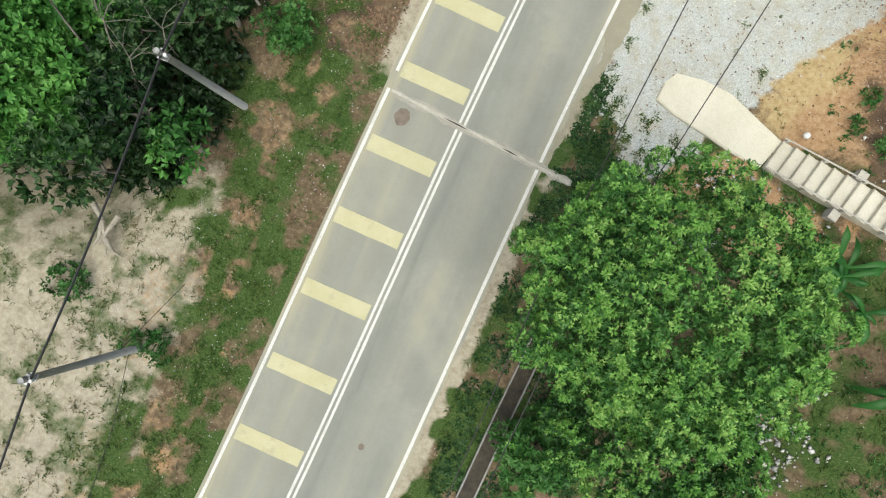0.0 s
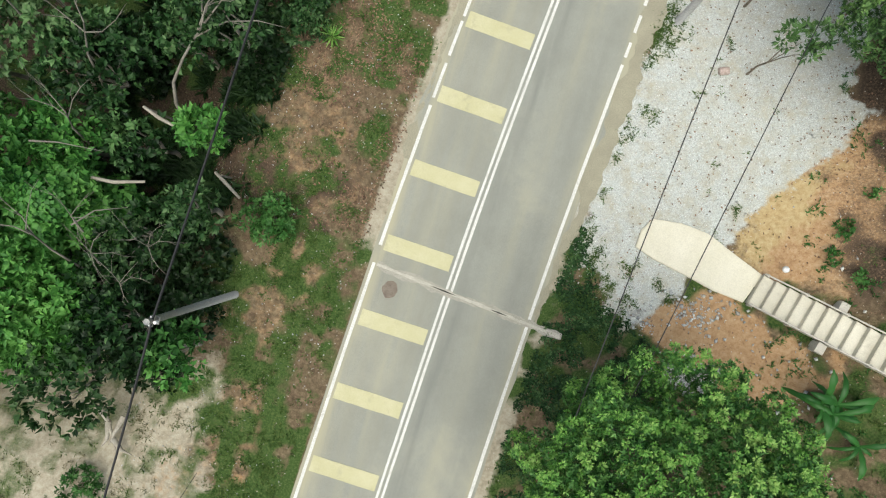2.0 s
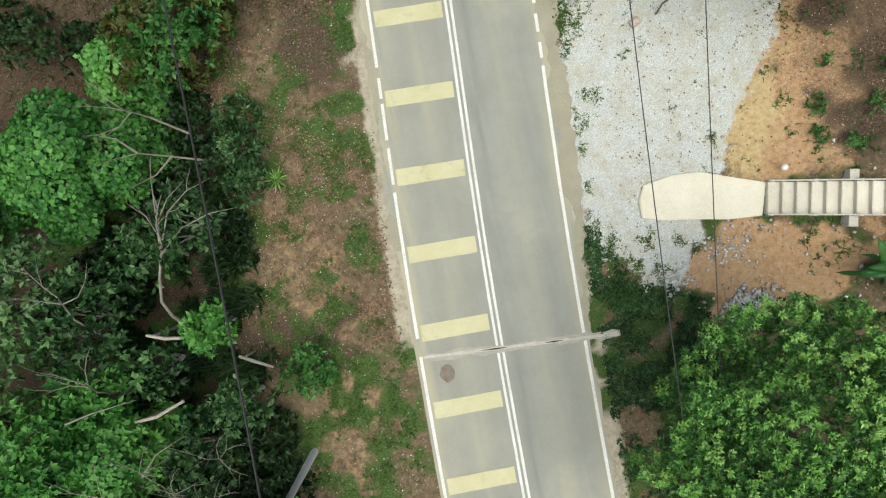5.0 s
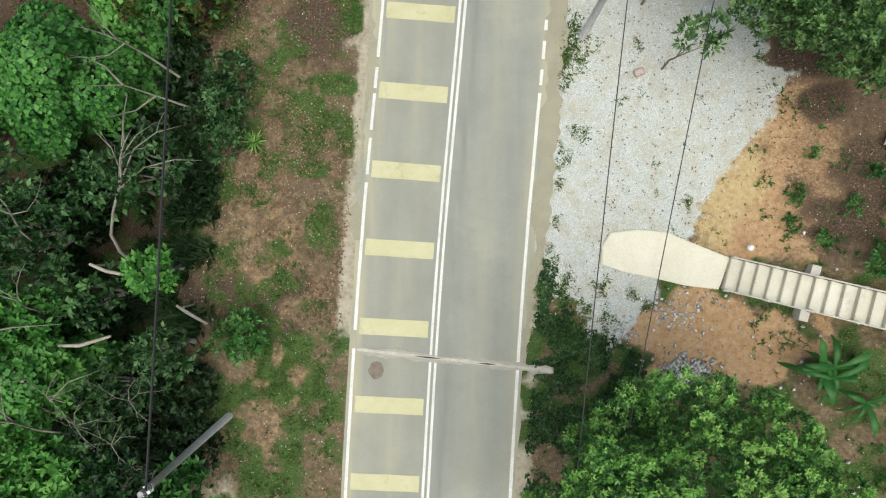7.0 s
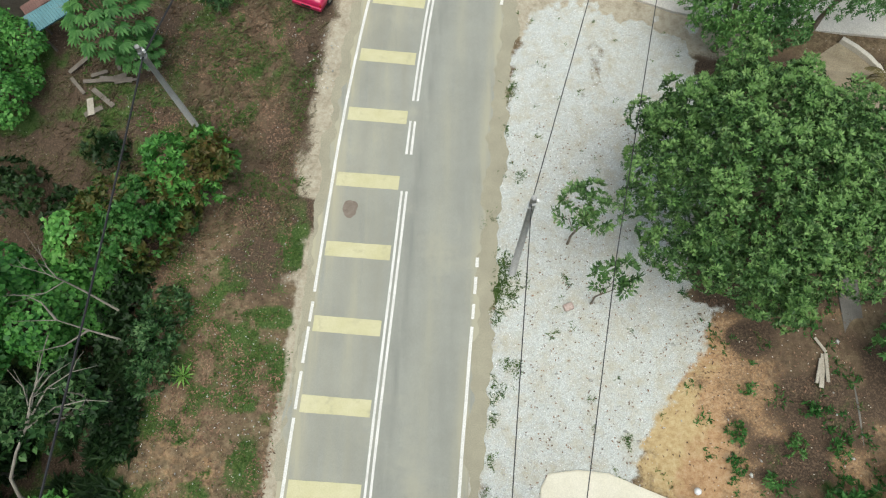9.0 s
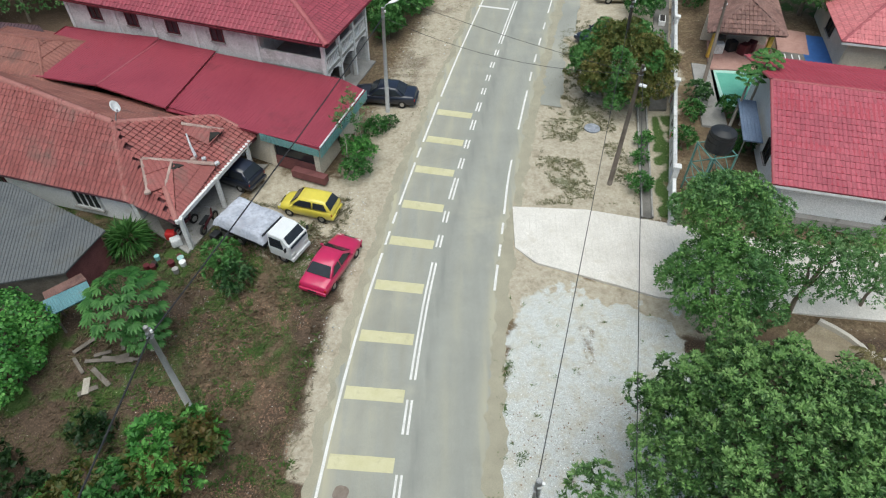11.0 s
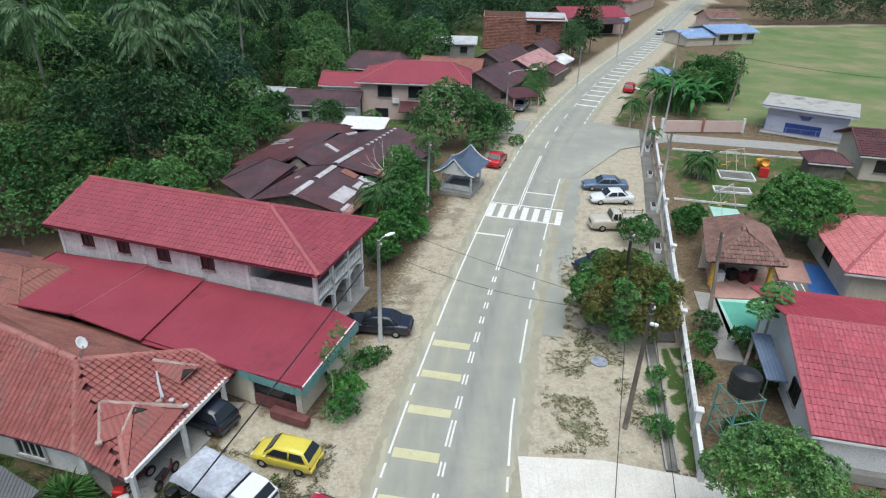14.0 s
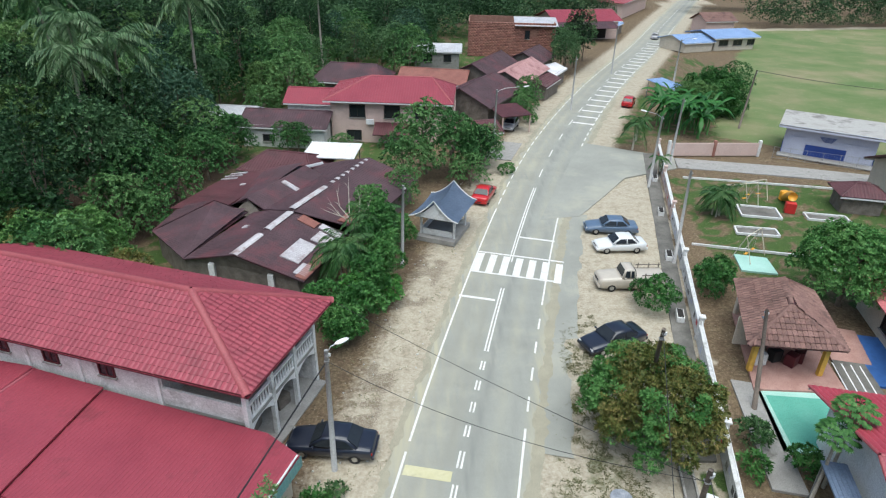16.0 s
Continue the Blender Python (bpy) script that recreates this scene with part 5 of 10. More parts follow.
def forked(label, path, tips, r, mat="twig", seed=0):
    """A crooked bare stem along path, then curved boughs to the tips, each with finer side twigs."""
    q = random.Random(seed)
    o = Vector(path[0])
    t = thing("bare_branch", label, "branch", pose(*o), "bare branches")
    pts = [Vector(p) - o for p in path]
    bm = bmesh.new()
    tube(bm, pts, [r * (1 - 0.45 * i / max(1, len(pts) - 1)) for i in range(len(pts))], 6)
    part("stem", bm, M[mat], t, "", True)
    for k, tip in enumerate(tips):
        a = pts[-1] if k % 2 else pts[-1].lerp(pts[-2], 0.3)
        b = Vector(tip) - o
        side = (b - a).cross(Vector((0, 0, 1))).normalized() * q.uniform(-0.16, 0.16) * (b - a).length
        m1, m2 = a.lerp(b, 0.35) + side, a.lerp(b, 0.7) + side * 0.8
        bm = bmesh.new()
        tube(bm, [a, m1, m2, b], [r * 0.5, r * 0.36, r * 0.25, 0.006], 5)
        part("bough", bm, M[mat], t, "", True)
        for f0 in (m1, m2):
            c = f0 + (b - a).normalized() * q.uniform(0.4, 0.8) + Vector((q.uniform(-.5, .5), q.uniform(-.5, .5), q.uniform(-0.1, 0.3)))
            bm = bmesh.new()
            tube(bm, [f0, f0.lerp(c, 0.5) + Vector((q.uniform(-.06, .06), q.uniform(-.06, .06), 0.04)), c], [r * 0.24, r * 0.17, 0.005], 4)
            part("twig", bm, M[mat], t, "", True)
    return t


forked("crooked pale bare sapling leaning out of the gully", [(-12.4, 8.0, -0.6), (-12.5, 8.9, 1.2), (-12.4, 9.5, 2.0), (-12.0, 10.3, 2.6), (-11.4, 11.3, 3.2)],
       [(-8.4, 11.8, 4.0), (-9.0, 12.9, 4.1), (-9.8, 13.0, 4.2), (-10.6, 12.8, 4.1), (-11.7, 12.8, 4.0), (-10.7, 13.9, 4.2)], 0.075, seed=1)
forked("thin bare fork among the gully leaves", [(-15.6, 8.6, 0.0), (-15.3, 9.6, 2.4), (-15.0, 10.4, 3.5)], [(-13.4, 11.2, 4.2), (-15.4, 11.7, 4.4), (-16.3, 10.8, 4.3)], 0.05, seed=2)
forked("thin bare fork among the gully leaves", [(-15.4, 6.4, 0.0), (-15.0, 7.0, 2.6), (-14.8, 7.4, 3.5)], [(-13.9, 8.6, 4.2), (-15.4, 8.2, 4.4), (-15.9, 7.4, 4.3)], 0.045, seed=3)
forked("thin bare fork among the gully leaves", [(-18.0, 10.0, 1.0), (-17.8, 10.6, 3.6), (-17.4, 11.2, 4.8)], [(-16.4, 12.3, 5.4), (-18.2, 12.4, 5.6), (-18.6, 11.2, 5.4)], 0.045, seed=4)
forked("thin bare fork over the dark gully floor", [(-10.8, 15.6, 0.0), (-11.4, 16.0, 1.6), (-12.0, 16.3, 2.3)], [(-13.4, 16.6, 2.9), (-12.6, 17.4, 2.8), (-13.4, 15.6, 2.7)], 0.05, seed=5)
forked("thin bare fork at the lower edge of the thicket", [(-14.2, 2.0, 0.6), (-14.6, 2.8, 2.6), (-15.0, 3.4, 3.6)], [(-16.2, 4.4, 4.3), (-14.6, 4.6, 4.4), (-16.4, 3.2, 4.2)], 0.045, seed=6)
for pa in ([(-13.5, 8.45, 1.4), (-12.8, 8.2, 1.6), (-12.0, 8.0, 1.4)], [(-14.7, 5.5, 1.4), (-13.7, 5.55, 1.7), (-12.7, 5.85, 1.5)], [(-10.7, 6.85, 0.6), (-10.2, 6.6, 0.8), (-9.6, 6.15, 0.5)]):
    bm = bmesh.new()
    o_ = Vector(pa[0])
    t_ = thing("dead_log", "pale barkless dead limb caught in the thicket", "log", pose(*o_), "dead limbs")
    tube(bm, [Vector(p) - o_ for p in pa], [0.055, 0.07, 0.05], 7)
    part("log", bm, M["bark_pale"], t_, "", True)
    tube_ = bmesh.new()
    tube(tube_, [(0.3, 0, -2.2), (0.25, -0.05, 0)], [0.05, 0.04], 6)
    part("stub", tube_, M["bark_pale"], t_)
for i, (x, y, z) in enumerate(((-13.0, 3.0, 3.4), (-12.0, 2.2, 3.0), (-11.6, 3.6, 2.6), (-13.8, 4.0, 3.6))):
    forked("tangle of brown dead twigs over the dark leaves", [(x - 0.3, y - 0.4, z - 1.6), (x, y, z - 0.5), (x + 0.1, y + 0.2, z)], [(x + 1.2, y + 0.5, z + 0.3), (x + 0.7, y + 1.1, z + 0.4), (x - 0.8, y + 0.9, z + 0.4), (x + 1.1, y - 0.6, z + 0.2)], 0.032, "twig", 30 + i)
# low bushes that close the thicket's edge; their dark leaves paint its shaded hollows
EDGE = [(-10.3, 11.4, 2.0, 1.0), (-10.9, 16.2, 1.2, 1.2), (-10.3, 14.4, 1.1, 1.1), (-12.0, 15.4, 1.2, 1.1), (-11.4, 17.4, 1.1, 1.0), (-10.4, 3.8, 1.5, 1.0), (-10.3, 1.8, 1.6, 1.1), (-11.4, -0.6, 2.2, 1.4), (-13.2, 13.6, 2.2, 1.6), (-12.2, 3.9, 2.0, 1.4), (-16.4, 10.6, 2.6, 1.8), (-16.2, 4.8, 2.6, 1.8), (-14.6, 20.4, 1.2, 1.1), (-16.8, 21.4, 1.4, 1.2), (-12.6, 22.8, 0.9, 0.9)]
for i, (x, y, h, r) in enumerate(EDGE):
    tree("low understorey bush at the thicket's edge, coloured dark as shade", x, y, h, r, r, h * 0.6, 12, r * 0.4, "shade", 7, 0.22, 0.13, 9, 900 + i, trunk=0.03, name="shrub", category="shrub", group="thicket bushes", fork_tops=3)
blanket("vine_mound", "mound of bright green creeper smothering a tree", -15.3, 15.5, (3.0, 2.3), 6.7, "vine", 0.2, 56, 301, size=1.1)
blanket("vine_mound", "mound of bright green creeper smothering bushes", -12.6, 18.4, (0.9, 1.3), 5.0, "vine", 0.2, 56, 302, size=0.7)
blanket("vine_mound", "mound of bright green creeper over low trees", -18.0, 2.6, (2.8, 3.0), 7.5, "vine", 0.2, 52, 305, size=0.8)
blanket("vine_mound", "mound of bright green creeper over low trees", -15.9, 4.3, (2.0, 1.7), 6.6, "vine", 0.2, 56, 307, size=0.7)
blanket("vine_mound", "mound of bright green creeper over low trees", -20.0, -2.2, (2.6, 2.4), 5.8, "vine", 0.2, 52, 306, size=0.8)
blanket("vine_mound", "mound of bright green creeper over a fence", -17.6, 25.6, (2.4, 3.2), 2.6, "vine", 0.145, 95, 303, size=0.9)
blanket("vine_mound", "sheet of bright green creeper in the gully", -21.4, 15.4, (2.8, 2.6), 5.8, "vine", 0.2, 52, 304, size=1.0)
tree("bushy tree with reddish young leaves beside the lane", -10.4, 19.0, 3.8, 2.4, 1.7, 1.8, 24, 0.6, "bushy", 8, 0.24, 0.12, 11, 110, extra=("ruddy", 0.12), trunk=0.07)
tree("bright green shrub beside the concrete pole", -7.9, 20.9, 3.2, 1.9, 1.5, 1.5, 18, 0.55, "vine", 8, 0.24, 0.12, 11, 111, extra=("ruddy", 0.3), trunk=0.05, name="shrub", category="shrub")
tree("bright green shrub on the verge", -8.2, 5.7, 1.0, 1.05, 0.8, 0.5, 10, 0.34, "bushy", 8, 0.2, 0.08, 16, 112, trunk=0.03, name="shrub", category="shrub")
tree("low green shrub on the sandy lot", -12.6, -5.9, 0.6, 0.9, 0.7, 0.4, 7, 0.28, "bushy", 8, 0.18, 0.06, 16, 114, trunk=0.02, name="shrub", category="shrub")
tree("low green shrub around a pole foot", -9.0, -7.0, 0.6, 0.9, 0.6, 0.4, 6, 0.3, "bushy", 8, 0.18, 0.06, 16, 115, trunk=0.02, name="shrub", category="shrub")
tree("leafy shrub along the jungle edge", -8.9, 14.4, 1.3, 0.9, 2.2, 0.8, 12, 0.45, "dull", 8, 0.2, 0.08, 14, 116, trunk=0.03, name="shrub", category="shrub")
tree("young croton shrub on the red soil bank", 14.75, 8.5, 1.0, 0.65, 0.6, 0.5, 6, 0.3, "bushy", 8, 0.2, 0.08, 18, 117, trunk=0.03, name="shrub", category="shrub")
tree("leafy shrub on the bank", 17.0, 8.7, 1.6, 1.3, 1.3, 0.8, 12, 0.45, "bushy", 8, 0.2, 0.085, 14, 118, extra=("vine", 0.1), trunk=0.03, name="shrub", category="shrub")
tree("dense leafy tree beside the dark path on the bank", 18.2, 13.4, 3.2, 1.7, 1.9, 1.6, 24, 0.5, "bushy", 8, 0.19, 0.08, 15, 123, trunk=0.06)
for i, (x, y, r) in enumerate(((12.3, 9.8, 0.28), (14.0, 10.4, 0.34), (12.4, 10.9, 0.3), (14.6, 11.6, 0.26), (13.2, 9.2, 0.26), (15.2, 10.3, 0.36), (16.4, 7.2, 0.5), (17.6, 6.2, 0.6), (13.0, 12.4, 0.2))):
    tree("small leafy weed on the bare bank", x, y, r * 0.9, r, r, r * 0.5, 5, r * 0.45, "bushy", 7, 0.14, 0.06, 26, 150 + i, trunk=0.012, name="weed", category="weed", group="bank weeds", fork_tops=2)
bare_branches("grey fallen bare branches at the jungle edge", pose(-11.2, 14.6, 0.6), [
    [(0.8, -0.2, -0.4), (0, 0, 0.5), (-1.0, 0.3, 0.9), (-2.4, 0.2, 1.2)], [(0, 0, 0.5), (-0.6, -0.6, 0.8), (-1.6, -0.9, 1.0)], [(-1.0, 0.3, 0.9), (-1.5, 0.9, 1.2), (-2.2, 1.2, 1.3)]], 0.05, "twig")
bare_branches("pale dead branch lying in the jungle", pose(-13.6, 4.4, 2.4), [[(-0.6, -0.6, 0.2), (0.2, 0.1, 0.5), (1.3, 0.5, 0.6)], [(-2.6, 1.8, 0.4), (-1.4, 2.0, 0.8), (0.2, 2.1, 0.9)]], 0.04, "twig")
bare_branches("splintered pale tree stump and roots", pose(-12.1, -3.5, 0.0), [
    [(-0.8, 0.6, 0.1), (-0.2, 0.2, 0.25), (0.1, -0.4, 0.2), (0.35, -1.0, 0.1)], [(0.3, 0.5, 0.2), (0.2, -0.1, 0.4), (0.0, -0.7, 0.15)], [(-0.2, 0.2, 0.25), (-0.1, -0.5, 0.2), (-0.3, -0.9, 0.05)], [(0.1, -0.4, 0.2), (0.5, -0.8, 0.1), (0.9, -0.9, 0.05)]], 0.12, "bark_pale")
banana("banana plant with torn paddle leaves by the stair", pose(13.3, 4.4, hz(13.3, 4.4)), 4, 0.8, 1.6, 401)
banana("young banana plant on the bank", pose(15.6, 1.6, hz(15.6, 1.6)), 2, 1.3, 1.7, 402)


def agave(m, seed, label):
    g = np.random.default_rng(seed)
    n = 26
    a = np.arange(n) * 2.39996
    e = np.linspace(1.2, 0.15, n)
    D = np.column_stack([np.cos(a) * np.cos(e), np.sin(a) * np.cos(e), np.sin(e)])
    N = np.column_stack([-np.cos(a) * np.sin(e), -np.sin(a) * np.sin(e), np.cos(e)])
    v, f = leaf_mesh(np.zeros((n, 3)) + D * 0.04, D, N, np.full(n, 0.55) * (0.8 + 0.3 * g.random(n)), np.full(n, 0.075), 0.3, 0.12)
    t = thing("agave", label, "plant", m)
    raw("leaves", v, f, M["shoot"], t)
    return t


agave(pose(-7.95, 13.05, hz(-7.95, 13.05) + 0.05), 5, "spiky pale green rosette plant on the verge")

# ground cover
g = np.random.default_rng(77)


def scatter(n, x0, x1, y0, y1, dens):
    """Points in a rectangle kept with the odds that dens(x, y) gives."""
    p = np.column_stack([g.uniform(x0, x1, n), g.uniform(y0, y1, n)])
    return p[g.random(n) < dens(p[:, 0], p[:, 1])]


def zone(z_, x, y):
    """A zone weight read off the ground's grid."""
    i = np.clip(np.searchsorted(xs, x), 0, nx - 1)
    j = np.clip(np.searchsorted(ys, y), 0, ny - 1)
    return z_[i, j]


def off_road(x, y):
    return (np.abs(x - road_x(y)) > 3.75)


p = scatter(90000, -26, 18, -16, 36, lambda x, y: np.clip(zone(zone_grass, x, y) - 0.2, 0, 1) * 1.3 * off_road(x, y) * (vnoise(x, y, 0.5, 61) > 0.42))
blades("grass", "short green grass and weeds along the verges", p, g, 0.13, 0.028, "grass", 1.1, per=6)
p = scatter(20000, -20, -3, 18, 37, lambda x, y: 0.8 * off_road(x, y) * (vnoise(x, y, 0.7, 62) > 0.5) * smooth(-4.2, -5.2, x - road_x(y)))
blades("weeds", "dry straw-coloured weeds on the vacant yard", p, g, 0.15, 0.016, "matweed", 0.9, per=6)
p = scatter(12000, -16, -4, -16, 20, lambda x, y: 0.7 * (1 - zone(zone_grass, x, y)) * off_road(x, y) * (vnoise(x, y, 0.6, 63) > 0.55))
blades("weeds", "dry tufts on bare soil", p, g, 0.12, 0.02, "matweed", 0.9, per=6)
p = scatter(9000, 11, 24, -8, 26, lambda x, y: 0.7 * (vnoise(x, y, 0.6, 64) > 0.72))
blades("weeds", "green weeds on the red bank", p, g, 0.15, 0.045, "bushy", 0.8, per=7)
p = scatter(17000, 2.4, 7.8, -16, 8.6, lambda x, y: (vnoise(x, y, 0.6, 65) > 0.4) * off_road(x, y) * np.where(y > 1, inside(x, y, WEEDY, 0.3), 0.5))
blades("weeds", "broad green weeds under the mango tree", p, g, 0.11, 0.06, "dull", 1.2, per=6)
p = scatter(2500, 4.0, 13, 4, 30, lambda x, y: 0.35 * (vnoise(x, y, 0.5, 66) > 0.8) + 0.9 * (np.hypot(x - 5.3, y - 7.4) < 0.25) + 0.9 * (np.hypot(x - 4.0, y - 7.6) < 0.3) + 0.7 * (np.hypot(x - 4.4, y - 12.6) < 0.25) + 0.8 * (np.hypot(x - 4.7, y - 16.6) < 0.7) + 0.8 * (np.hypot(x - 4.0, y - 13.6) < 0.3))
blades("weeds", "weeds pushing through the gravel", p, g, 0.12, 0.03, "grass", 0.9, per=8)


TUFTS = [(4.3, 13.4, 0.16), (3.9, 12.3, 0.24), (3.75, 11.3, 0.12), (3.5, 8.4, 0.22), (3.95, 7.45, 0.3), (5.4, 7.35, 0.2), (6.6, 7.1, 0.16), (4.8, 6.7, 0.25), (7.1, 6.8, 0.14), (4.4, 16.5, 0.45), (4.75, 13.3, 0.16), (5.2, 21.2, 0.16),
         (3.8, 19.3, 0.25), (4.3, 17.3, 0.35), (6.8, 16.8, 0.12), (8.7, 10.6, 0.14), (3.7, 9.9, 0.12), (4.05, 15.4, 0.24), (5.6, 6.2, 0.25), (4.3, 5.9, 0.35), (4.6, 23.4, 0.2), (5.0, 25.6, 0.25)]
p = np.concatenate([np.array([x, y]) + g.normal(size=(int(420 * r * r) + 5, 2)) * r * np.array([0.6, 1.1]) for x, y, r in TUFTS])
blades("weeds", "dark green weed tufts at the gravel's edge", p, g, 0.09, 0.03, "grass", 1.0, per=8)


def pebbles(name, label, pts, lo, hi, mat, g, z=0.0):
    """Loose stones: squashed, jittered octahedra."""
    n = len(pts)
    s = lo + (hi - lo) * g.random(n) ** 2
    base = np.array([[1, 0, 0], [-1, 0, 0], [0, 1, 0], [0, -1, 0], [0, 0, 0.8], [0, 0, -0.4]], float)
    v = base[None] * s[:, None, None] * (0.6 + 0.7 * g.random((n, 6, 1)))
    a = g.random(n) * TAU
    c, q = np.cos(a)[:, None], np.sin(a)[:, None]
    v = np.stack([v[..., 0] * c - v[..., 1] * q * 0.7, v[..., 0] * q + v[..., 1] * c * 0.7, v[..., 2]], -1)
    v = v + np.column_stack([pts, height(pts[:, 0], pts[:, 1]) + z])[:, None]
    f = np.array([[0, 2, 4], [2, 1, 4], [1, 3, 4], [3, 0, 4], [2, 0, 5], [1, 2, 5], [3, 1, 5], [0, 3, 5]])
    f = (np.arange(n)[:, None, None] * 6 + f[None]).reshape(-1, 3)
    ob = raw(name, v.reshape(-1, 3), f, mat)
    return tagged(ob, label, "stones", "", "stuff")


M["pebble"] = surface("white_crushed_stone", (0.5, 0.51, 0.52), (0.72, 0.72, 0.71), 3, 0.9, 0.2, 30, island=0.35)
M["rubble"] = surface("grey_rubble", (0.38, 0.38, 0.365), (0.6, 0.59, 0.56), 2.5, 0.9, 0.2, 30, island=0.4)
M["leaf_litter"] = surface("dry_fallen_leaves", (0.11, 0.062, 0.04), (0.27, 0.17, 0.11), 2.5, 0.9, 0.1, 30, island=0.5)
p = scatter(26000, 3, 15, 4, 31, lambda x, y: zone(zone_gravel, x, y) > 0.4)
pebbles("gravel", "white crushed stone spread on the lay-by", p, 0.014, 0.038, M["pebble"], g)
p = np.array([8.6, 4.1]) + g.normal(size=(420, 2)) * [0.6, 0.32]
pebbles("rubble_heap", "heap of grey broken stones under the tree", p, 0.05, 0.15, M["rubble"], g, 0.04)
p = np.array([13.0, -1.9]) + g.normal(size=(300, 2)) * [0.7, 1.0]
pebbles("rubble_heap", "scatter of pale broken concrete lumps", p, 0.05, 0.16, M["rubble"], g, 0.04)
p = np.concatenate([np.array([8.2, 6.6]) + g.normal(size=(70, 2)) * [0.7, 0.4], np.array([6.0, 5.9]) + g.normal(size=(40, 2)) * [0.4, 0.2], scatter(60, 6, 16, 3, 15, lambda x, y: np.ones_like(x))])
p2 = np.concatenate([np.array([8.2, 6.5]) + g.normal(size=(110, 2)) * [0.9, 0.35], np.array([6.3, 5.5]) + g.normal(size=(40, 2)) * [0.35, 0.2], scatter(120, 7, 13, 3.6, 7.2, lambda x, y: np.ones_like(x))])
pebbles("debris", "pale broken concrete and plaster on the red soil", p2, 0.03, 0.11, M["pebble"], g, 0.02)
pebbles("debris", "broken bricks and concrete lumps on the red soil", p, 0.04, 0.12, M["rubble"], g)
p = scatter(24000, -11, -4.2, 6, 34, lambda x, y: off_road(x, y) * (0.15 + 0.85 * (vnoise(x, y, 1.4, 67) > 0.52)))
pz = np.column_stack([p, height(p[:, 0], p[:, 1]) + 0.02])
a_ = g.random(len(p)) * TAU
v, f = leaf_mesh(pz, np.column_stack([np.cos(a_), np.sin(a_), 0.15 * g.normal(size=len(p))]), unit(np.column_stack([0.4 * g.normal(size=(len(p), 2)), np.ones(len(p))])), 0.07 + 0.07 * g.random(len(p)), 0.035 + 0.035 * g.random(len(p)))
tagged(raw("leaf_litter", v, f, M["leaf_litter"]), "dry brown fallen leaves on the verge", "fallen leaves", "", "stuff")
p = scatter(6000, 4.8, 16.5, 5.0, 24, lambda x, y: 0.25 + 0.75 * smooth(10.8, 12.2, x + 0.15 * (y - 12)) * (vnoise(x, y, 0.9, 69) > 0.35))
pz = np.column_stack([p, height(p[:, 0], p[:, 1]) + 0.03])
a_ = g.random(len(p)) * TAU
v, f = leaf_mesh(pz, np.column_stack([np.cos(a_), np.sin(a_), 0.15 * g.normal(size=len(p))]), unit(np.column_stack([0.4 * g.normal(size=(len(p), 2)), np.ones(len(p))])), 0.06 + 0.07 * g.random(len(p)), 0.03 + 0.04 * g.random(len(p)))
tagged(raw("leaf_litter", v, f, M["leaf_litter"]), "dry brown fallen leaves on gravel and yellow soil", "fallen leaves", "", "stuff")
p = scatter(4200, -12, -4, -14, 34, lambda x, y: off_road(x, y) * (0.25 + 0.75 * (vnoise(x, y, 1.3, 98) > 0.5)))
pebbles("litter", "small pale stones and scraps on the verge", p, 0.015, 0.045, M["pebble"], g)

p = scatter(15000, 6.5, 14.5, 36.5, 60, lambda x, y: 0.9 * (vnoise(x, y, 1.3, 71) > 0.5) * (vnoise(x, y, 0.4, 72) > 0.3) * smooth(4.2, 5.4, x - road_x(y)) * smooth(14.6, 12.5, x - 0.2 * (y - 38)))
blades("weeds", "olive dry weeds matted on the sandy verge", p, g, 0.11, 0.03, "matweed", 1.2, per=5)
p = scatter(2600, -6, 8, 50, 84, lambda x, y: 0.9 * (vnoise(x, y, 1.5, 97) > 0.62) * (np.abs(x - road_x(y) + 6.4) < 2.4))
blades("weeds", "low dry weeds on the western verge", p, g, 0.08, 0.03, "matweed", 1.2, per=6)
p = scatter(420, -6, 8, 44, 84, lambda x, y: 1.0 * (np.abs(x - road_x(y) + 5.8) < 2.4))
pebbles("rubble", "stones and scraps on the western verge", p, 0.03, 0.12, M["rubble"], g)
p = scatter(3200, -6, 7, 40, 74, lambda x, y: 0.8 * (vnoise(x, y, 1.3, 73) > 0.6) * (np.abs(x - road_x(y) + 6.0) < 2.2))
blades("weeds", "dry weeds on the bare western verge", p, g, 0.09, 0.022, "matweed", 1.2, per=6)

# broad-leaved creeping weeds in patches over the western verge
p = scatter(15000, -11, -3.8, -14, 20, lambda x, y: off_road(x, y) * np.clip(zone(zone_grass, x, y), 0.03, 0.8) * (vnoise(x, y, 0.55, 81) > 0.56) * (1 - 0.7 * (x - road_x(y) < -6.5) * (y < 0)))
blades("weeds", "dark green creeping weeds over the verge soil", p, g, 0.085, 0.05, "grass", 1.4, per=6)

# low undergrowth on the gully floor, its leaf colour darkened to paint deep shade
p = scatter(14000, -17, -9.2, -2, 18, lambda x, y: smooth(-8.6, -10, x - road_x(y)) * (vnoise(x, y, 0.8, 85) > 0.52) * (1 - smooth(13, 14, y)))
blades("undergrowth", "low undergrowth on the gully floor, coloured dark as shade", p, g, 0.42, 0.12, "shade", 0.8, "undergrowth", per=4)

